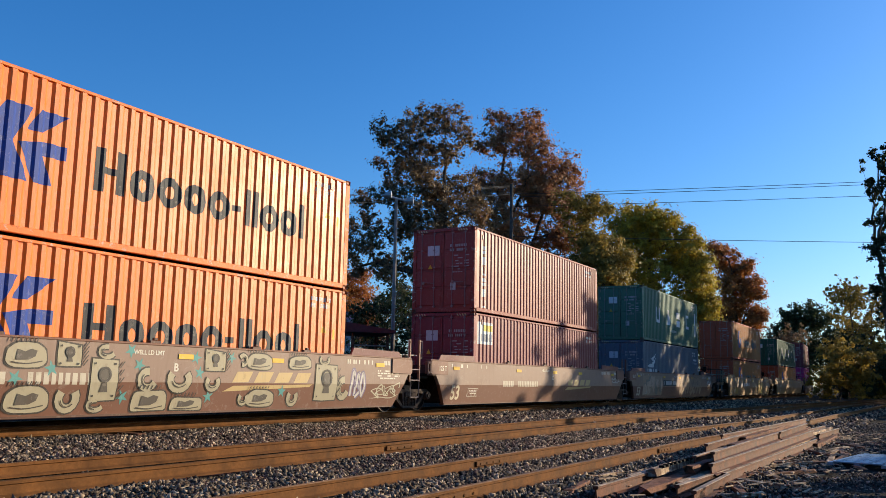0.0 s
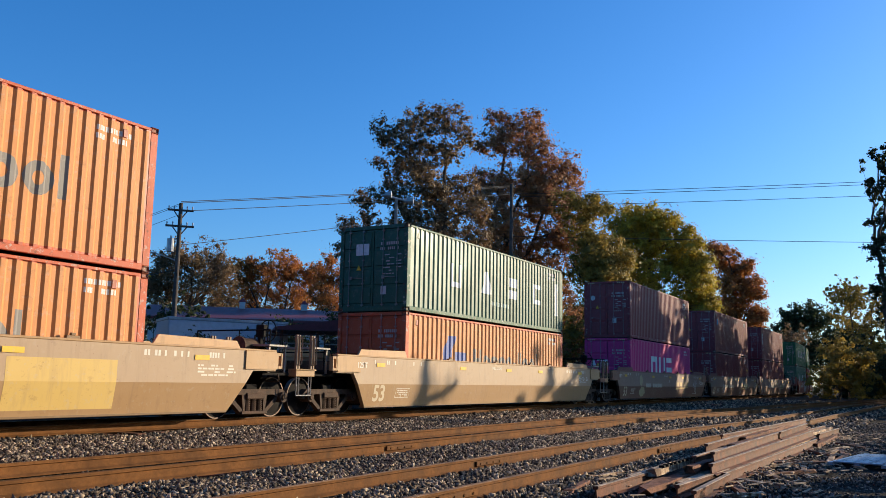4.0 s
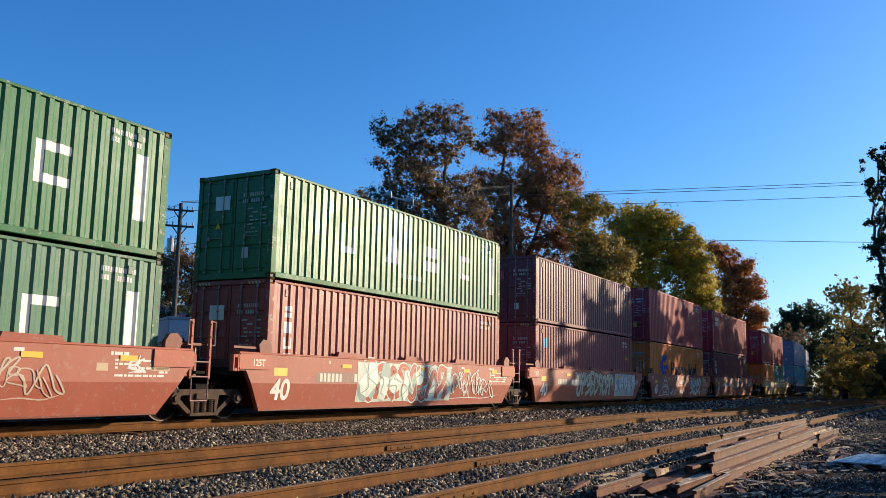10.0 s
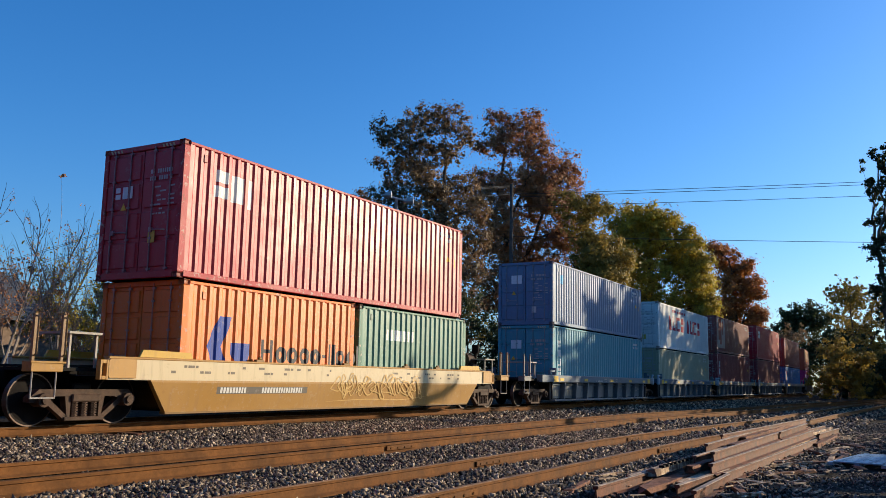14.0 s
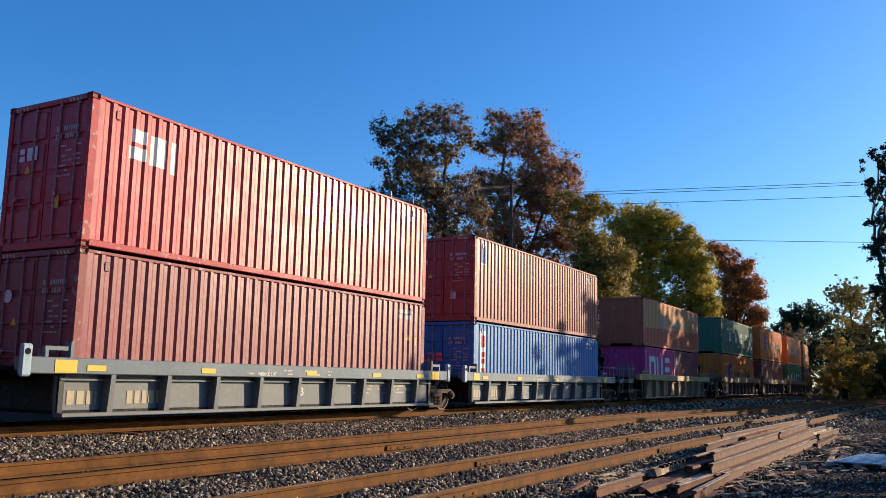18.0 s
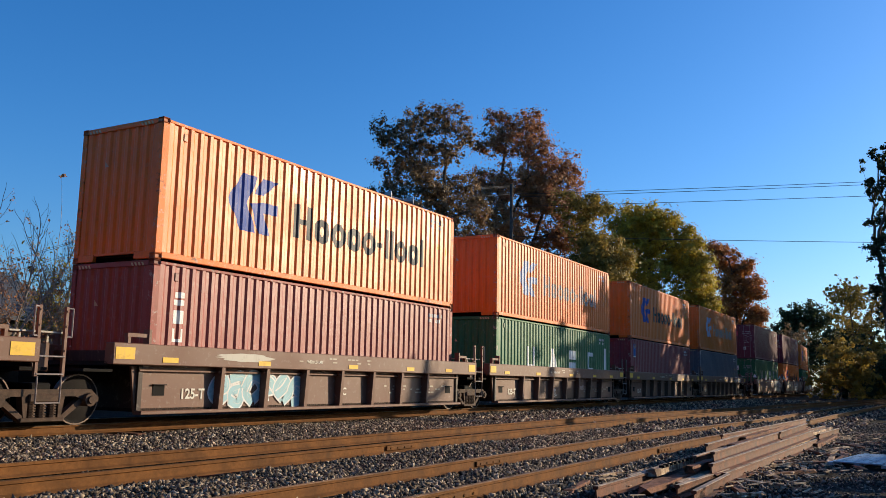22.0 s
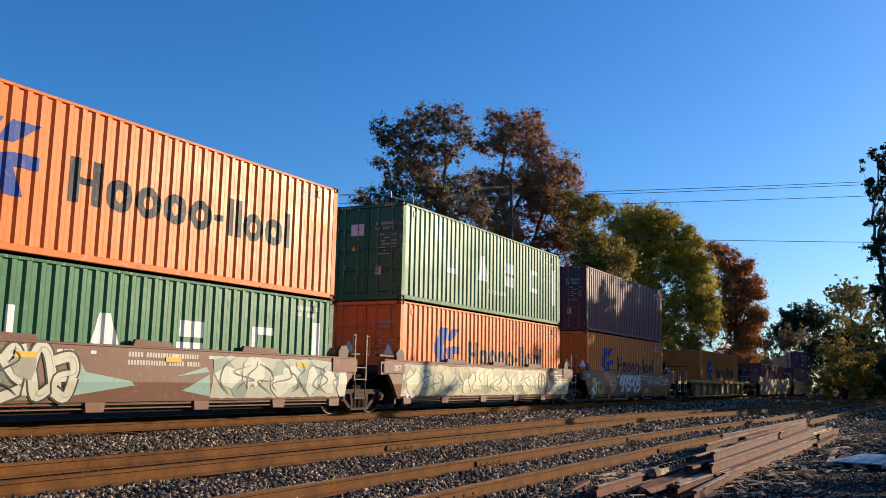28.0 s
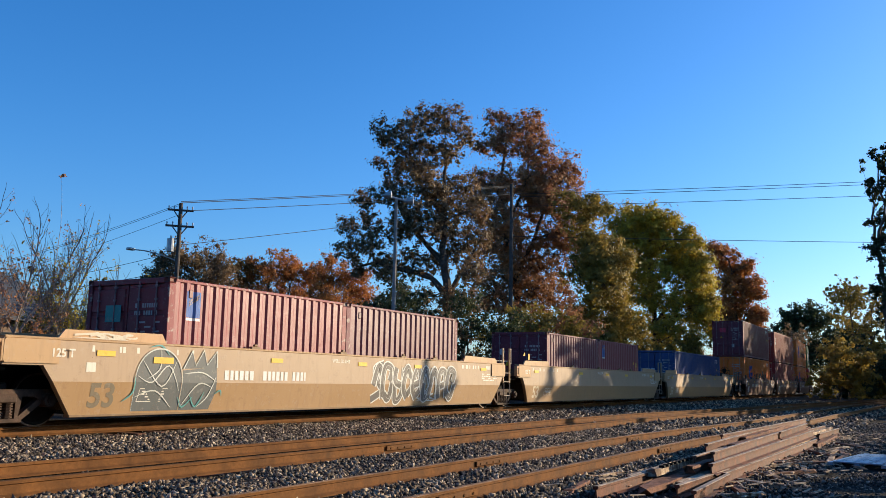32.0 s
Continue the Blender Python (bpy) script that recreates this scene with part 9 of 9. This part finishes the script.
def beam(name, length, w, h, material, seed, rough=0.012):
    """A sawn timber, worn uneven, with splintered slanting ends."""
    r = random.Random(seed)
    bm = bmesh.new()
    n = max(3, int(length / 0.4))
    rings = []
    for i in range(n + 1):
        x = -length / 2 + length * i / n
        end = i in (0, n)
        rings.append([bm.verts.new((x + (r.uniform(-0.12, 0.12) if end else 0.0) * min(1.0, length), y * (1 + r.uniform(-0.14, 0.06)) + r.uniform(-rough, rough), z + r.uniform(-rough, rough) * (1 if z else 0.4)))
                      for y, z in ((-w / 2, 0), (-w / 2, h * 0.9), (-w * 0.42, h), (w * 0.42, h), (w / 2, h * 0.9), (w / 2, 0))])
    for a, b in zip(rings, rings[1:]):
        for k in range(6):
            bm.faces.new((a[k], b[k], b[(k + 1) % 6], a[(k + 1) % 6]))
    bm.faces.new(rings[0])
    bm.faces.new(rings[-1][::-1])
    return mesh_of(bm, name, material)


def heap():
    # x and y of the two ends, height of the underside over the ground, kind
    rows = ((10.2, 3.62, 12.5, 3.60, 0.0, "rail"), (12.3, 3.52, 28.9, 3.74, 0.12, "pale"), (11.6, 3.66, 22.5, 3.86, 0.0, "rail"), (11.4, 3.36, 24.9, 3.58, 0.0, "timber"), (14.0, 3.36, 25.6, 3.52, 0.13, "rail"),
            (11.9, 3.06, 24.6, 2.98, 0.02, "pale"), (13.0, 3.20, 26.0, 3.22, 0.13, "timber"), (11.2, 2.92, 13.9, 2.84, 0.0, "rail"), (10.8, 2.62, 13.2, 2.70, 0.0, "rail"), (13.2, 2.74, 23.2, 2.62, 0.0, "rail"),
            (12.9, 2.86, 24.4, 2.82, 0.14, "rail"), (16.4, 3.26, 22.6, 3.20, 0.27, "timber"), (18.4, 3.44, 26.9, 3.52, 0.28, "timber"), (24.4, 3.02, 29.5, 2.92, 0.10, "pale"), (22.6, 2.58, 26.8, 2.52, 0.0, "timber"),
            (24.8, 2.74, 28.6, 2.62, 0.05, "rail"), (20.3, 3.04, 25.4, 3.12, 0.26, "rail"), (15.2, 3.46, 27.4, 3.66, 0.24, "rail"), (13.6, 2.98, 21.8, 3.08, 0.25, "rail"), (17.2, 3.60, 27.8, 3.40, 0.30, "rail"),
            (25.6, 3.36, 30.4, 3.16, 0.02, "rail"), (26.2, 3.6, 30.8, 3.7, 0.0, "timber"), (11.0, 3.28, 14.4, 3.16, 0.02, "timber"))
    for i, (x0, y0, x1, y1, up, kind) in enumerate(rows):
        L = math.hypot(x1 - x0, y1 - y0)
        z = ground_z((y0 + y1) / 2) + up + 0.01
        m = pose((x0 + x1) / 2, (y0 + y1) / 2, z, (i * 37) % 9 - 4, 0, math.degrees(math.atan2(y1 - y0, x1 - x0)))
        if kind == "rail":
            tagged(place("old_rail", old_rail(L), None, None, m), "rusty discarded rail lying in a heap", "rail", "heap of old rails and timbers")
        else:
            log = tagged(place("old_timber", beam("old_timber", L, 0.145, 0.10, TIMBER if kind == "timber" else PALEWOOD, i), None, None, m),
                   "weathered brown timber in a heap" if kind == "timber" else "sun-bleached streaked timber in a heap", "timber", "heap of old rails and timbers")
            if i == 1:
                bm = bmesh.new()
                for k in range(58):
                    x = -L / 2 + 0.25 + 0.24 * k
                    box(bm, x - 0.035, x + 0.035, -0.10, -0.02, 0.09, 0.125)
                tagged(place("spike", mesh_of(bm, "spike", BLACK), log, label="row of dark spikes left along its edge"), kind="stuff")
    for i, (x, y, a, L) in enumerate(((19.1, 1.90, 3, 2.3), (19.5, 1.75, -1, 2.6), (14.9, 2.35, 20, 0.9), (15.6, 2.15, -24, 1.3), (16.6, 2.1, 8, 1.0), (17.8, 2.25, -40, 1.2), (13.6, 2.3, 60, 0.8), (20.5, 2.25, 25, 1.5), (22.2, 2.1, -12, 1.8), (24.0, 2.0, 30, 1.4), (12.0, 2.3, -35, 0.7), (12.6, 2.45, 20, 1.0), (20.9, 2.06, -4, 1.9), (21.4, 1.9, 6, 2.2), (26.5, 2.5, -20, 1.6), (11.0, 4.15, 8, 1.2), (12.4, 4.3, -14, 0.8), (27.8, 2.9, 35, 1.5), (17.0, 2.5, -20, 0.9))):
        tagged(place("old_timber", beam("old_timber", L, 0.1, 0.05, TIMBER if i % 2 else PALEWOOD, 40 + i), None, None, pose(x, y, ground_z(y) + 0.01, 0, 0, a)), "short broken timber lying on the gravel", "timber", "heap of old rails and timbers")


heap()


def wood_debris():
    """Splinters and broken slats strewn round the heap."""
    r = random.Random(31)
    verts, faces = [], []
    for _ in range(420):
        x, y = r.uniform(10.5, 30.0), r.uniform(1.2, 2.8) if r.random() < 0.75 else r.uniform(2.6, 4.4)
        a, L, w, h = r.uniform(-0.9, 0.9), r.uniform(0.04, 0.2), r.uniform(0.008, 0.022), r.uniform(0.008, 0.02)
        z = ground_z(y) + 0.045 + r.uniform(0.0, 0.03)
        tilt = r.uniform(-0.15, 0.15)
        base = len(verts)
        for dz in (0, h):
            for u, v in ((-L, -w), (L, -w * 0.5), (L, w * 0.6), (-L, w)):
                verts.append((x + u * math.cos(a) - v * math.sin(a), y + u * math.sin(a) + v * math.cos(a), z + dz + tilt * u * 0.3))
        faces += [tuple(base + k for k in q) for q in ((3, 2, 1, 0), (4, 5, 6, 7), (0, 1, 5, 4), (1, 2, 6, 5), (2, 3, 7, 6), (3, 0, 4, 7))]
    tagged(place("wood_debris", raw_mesh("wood_debris", verts, faces, SPLINTER)), "broken pale splinters strewn round the heap", "debris", kind="stuff")


wood_debris()


def plastic_pallet():
    root = tagged(new("plastic_pallet"), "pale blue slatted plastic pallet on the gravel", "pallet")
    root.matrix_basis = pose(18.9, 1.15, ground_z(1.2) + 0.05, 0, 0, -8)
    for i in range(9):
        x = -1.3 + i * 0.29
        bm = bmesh.new()
        box(bm, x, x + 0.22, -0.4, 0.4, 0.05, 0.075, 0.006)
        place("slat", mesh_of(bm, "slat", PALLET), root)
    for y in (-0.45, 0.0, 0.45):
        bm = bmesh.new()
        box(bm, -1.3, 1.25, y - 0.05, y + 0.05, 0.0, 0.05)
        place("runner", mesh_of(bm, "runner", PALLET), root)


plastic_pallet()


# ---- ballast ----
def scatter(name, label, count, area, size, seed, z_of, material=STONE):
    """Crushed stones: small skewed lumps, each turned its own way."""
    g = np.random.default_rng(seed)
    x, y, keep = area(g, count)
    x, y = x[keep], y[keep]
    n = len(x)
    lump = np.array([(1, 0, 0), (-1, 0, 0), (0, 1, 0), (0, -1, 0), (0, 0, 1), (0, 0, -1)], float) * 1.35
    fac = np.array([(0, 2, 4), (2, 1, 4), (1, 3, 4), (3, 0, 4), (2, 0, 5), (1, 2, 5), (3, 1, 5), (0, 3, 5)])
    s = size * g.uniform(0.5, 1.3, n)
    q = g.normal(0, 1, (n, 4))
    q /= np.linalg.norm(q, axis=1)[:, None]
    w, a, b, c = q.T
    R = np.stack([1 - 2 * (b * b + c * c), 2 * (a * b - c * w), 2 * (a * c + b * w), 2 * (a * b + c * w), 1 - 2 * (a * a + c * c), 2 * (b * c - a * w), 2 * (a * c - b * w), 2 * (b * c + a * w), 1 - 2 * (a * a + b * b)], axis=1).reshape(n, 3, 3)
    v = (lump[None] * g.uniform(0.65, 1.2, (n, 6, 3)) + g.normal(0, 0.28, (n, 6, 3))) * g.uniform(0.6, 1.15, (n, 1, 3))
    v = np.einsum("nij,nkj->nki", R, v) * s[:, None, None]
    z = np.array([z_of(px, py) for px, py in zip(x, y)])
    v += np.stack([x, y, z + s * g.uniform(0.0, 0.7, n)], axis=1)[:, None, :]
    f = (fac[None] + (np.arange(n) * 6)[:, None, None]).reshape(-1, 3)
    me = bpy.data.meshes.new(name)
    me.vertices.add(6 * n)
    me.vertices.foreach_set("co", v.ravel())
    me.loops.add(3 * len(f))
    me.loops.foreach_set("vertex_index", f.ravel())
    me.polygons.add(len(f))
    me.polygons.foreach_set("loop_start", np.arange(0, 3 * len(f), 3))
    me.update(calc_edges=True)
    me.materials.append(material)
    tagged(place(name, me), label, "ballast", kind="stuff")


def ballast_area(x0, x1, y0, y1, power):
    def area(g, count):
        x = x0 + (x1 - x0) * g.random(count) ** power
        y = g.uniform(y0, y1, count)
        keep = np.ones(count, bool)
        for t in ("siding_track", "yard_track"):
            cy = np.array([lerp_table(SIDE_TRACKS[t][0], q) for q in x])
            for s in (-0.7535, 0.7535):
                keep &= np.abs(y - cy - s) > 0.10
        for s in (-0.7535, 0.7535):
            keep &= np.abs(y - TRACK_Y - s) > 0.10
        keep &= ~((x > 11) & (x < 27) & (y > 2.6) & (y < 3.8) & (g.random(count) < 0.8))
        keep &= ~(((x - 18.9) / 2.2) ** 2 + ((y - 1.16) / 0.45) ** 2 < 1.0)
        return x, y, keep
    return area


def ballast_z(x, y):
    return ground_z(y) + 0.03 * noise.noise((x * 0.3, y * 0.6, 0)) + 0.035 * noise.noise((x * 0.9, y * 0.9, 3.0))


scatter("ballast", "grey crushed-stone ballast between the tracks", 115000, ballast_area(4.5, 30.0, 4.0, 13.5, 1.5), 0.028, 5, ballast_z)
scatter("ballast", "grey crushed-stone ballast further along the tracks", 22000, ballast_area(24.0, 80.0, 2.5, 13.4, 1.5), 0.055, 6, ballast_z)
scatter("ballast", "grey crushed-stone ballast beside the camera", 9000, ballast_area(-14.0, 5.0, 0.5, 13.4, 1.0), 0.034, 8, ballast_z)
scatter("gravel", "dark gravel and chippings beside the tracks", 26000, ballast_area(6.0, 40.0, 0.2, 4.2, 1.6), 0.026, 7, ballast_z, CINDER)


# ---- what moves ----
def motions():
    for thing, s, z in MOVING:
        times = [0.0, 32.0]
        if s > CURVE_X:
            enter = min((s - CURVE_X) / SPEED, 31.5)
            leave_bend = enter - CURVE_R * CURVE_TURN / SPEED
            times += [enter + 0.3, enter - 0.3]
            t = enter - 1.0
            while t > max(leave_bend - 1.0, 0.3):
                times.append(t)
                t -= 0.8
            if leave_bend - 1.5 > 0.3:
                times.append(leave_bend - 1.5)
        rows = []
        for t in sorted(q for q in set(times) if 0.0 <= q <= 32.0):
            x, y, a = on_track(s - SPEED * t)
            rows.append((t, pose(x, y, HEAD + z, 0, 0, math.degrees(a))))
        walk(thing, rows)


motions()
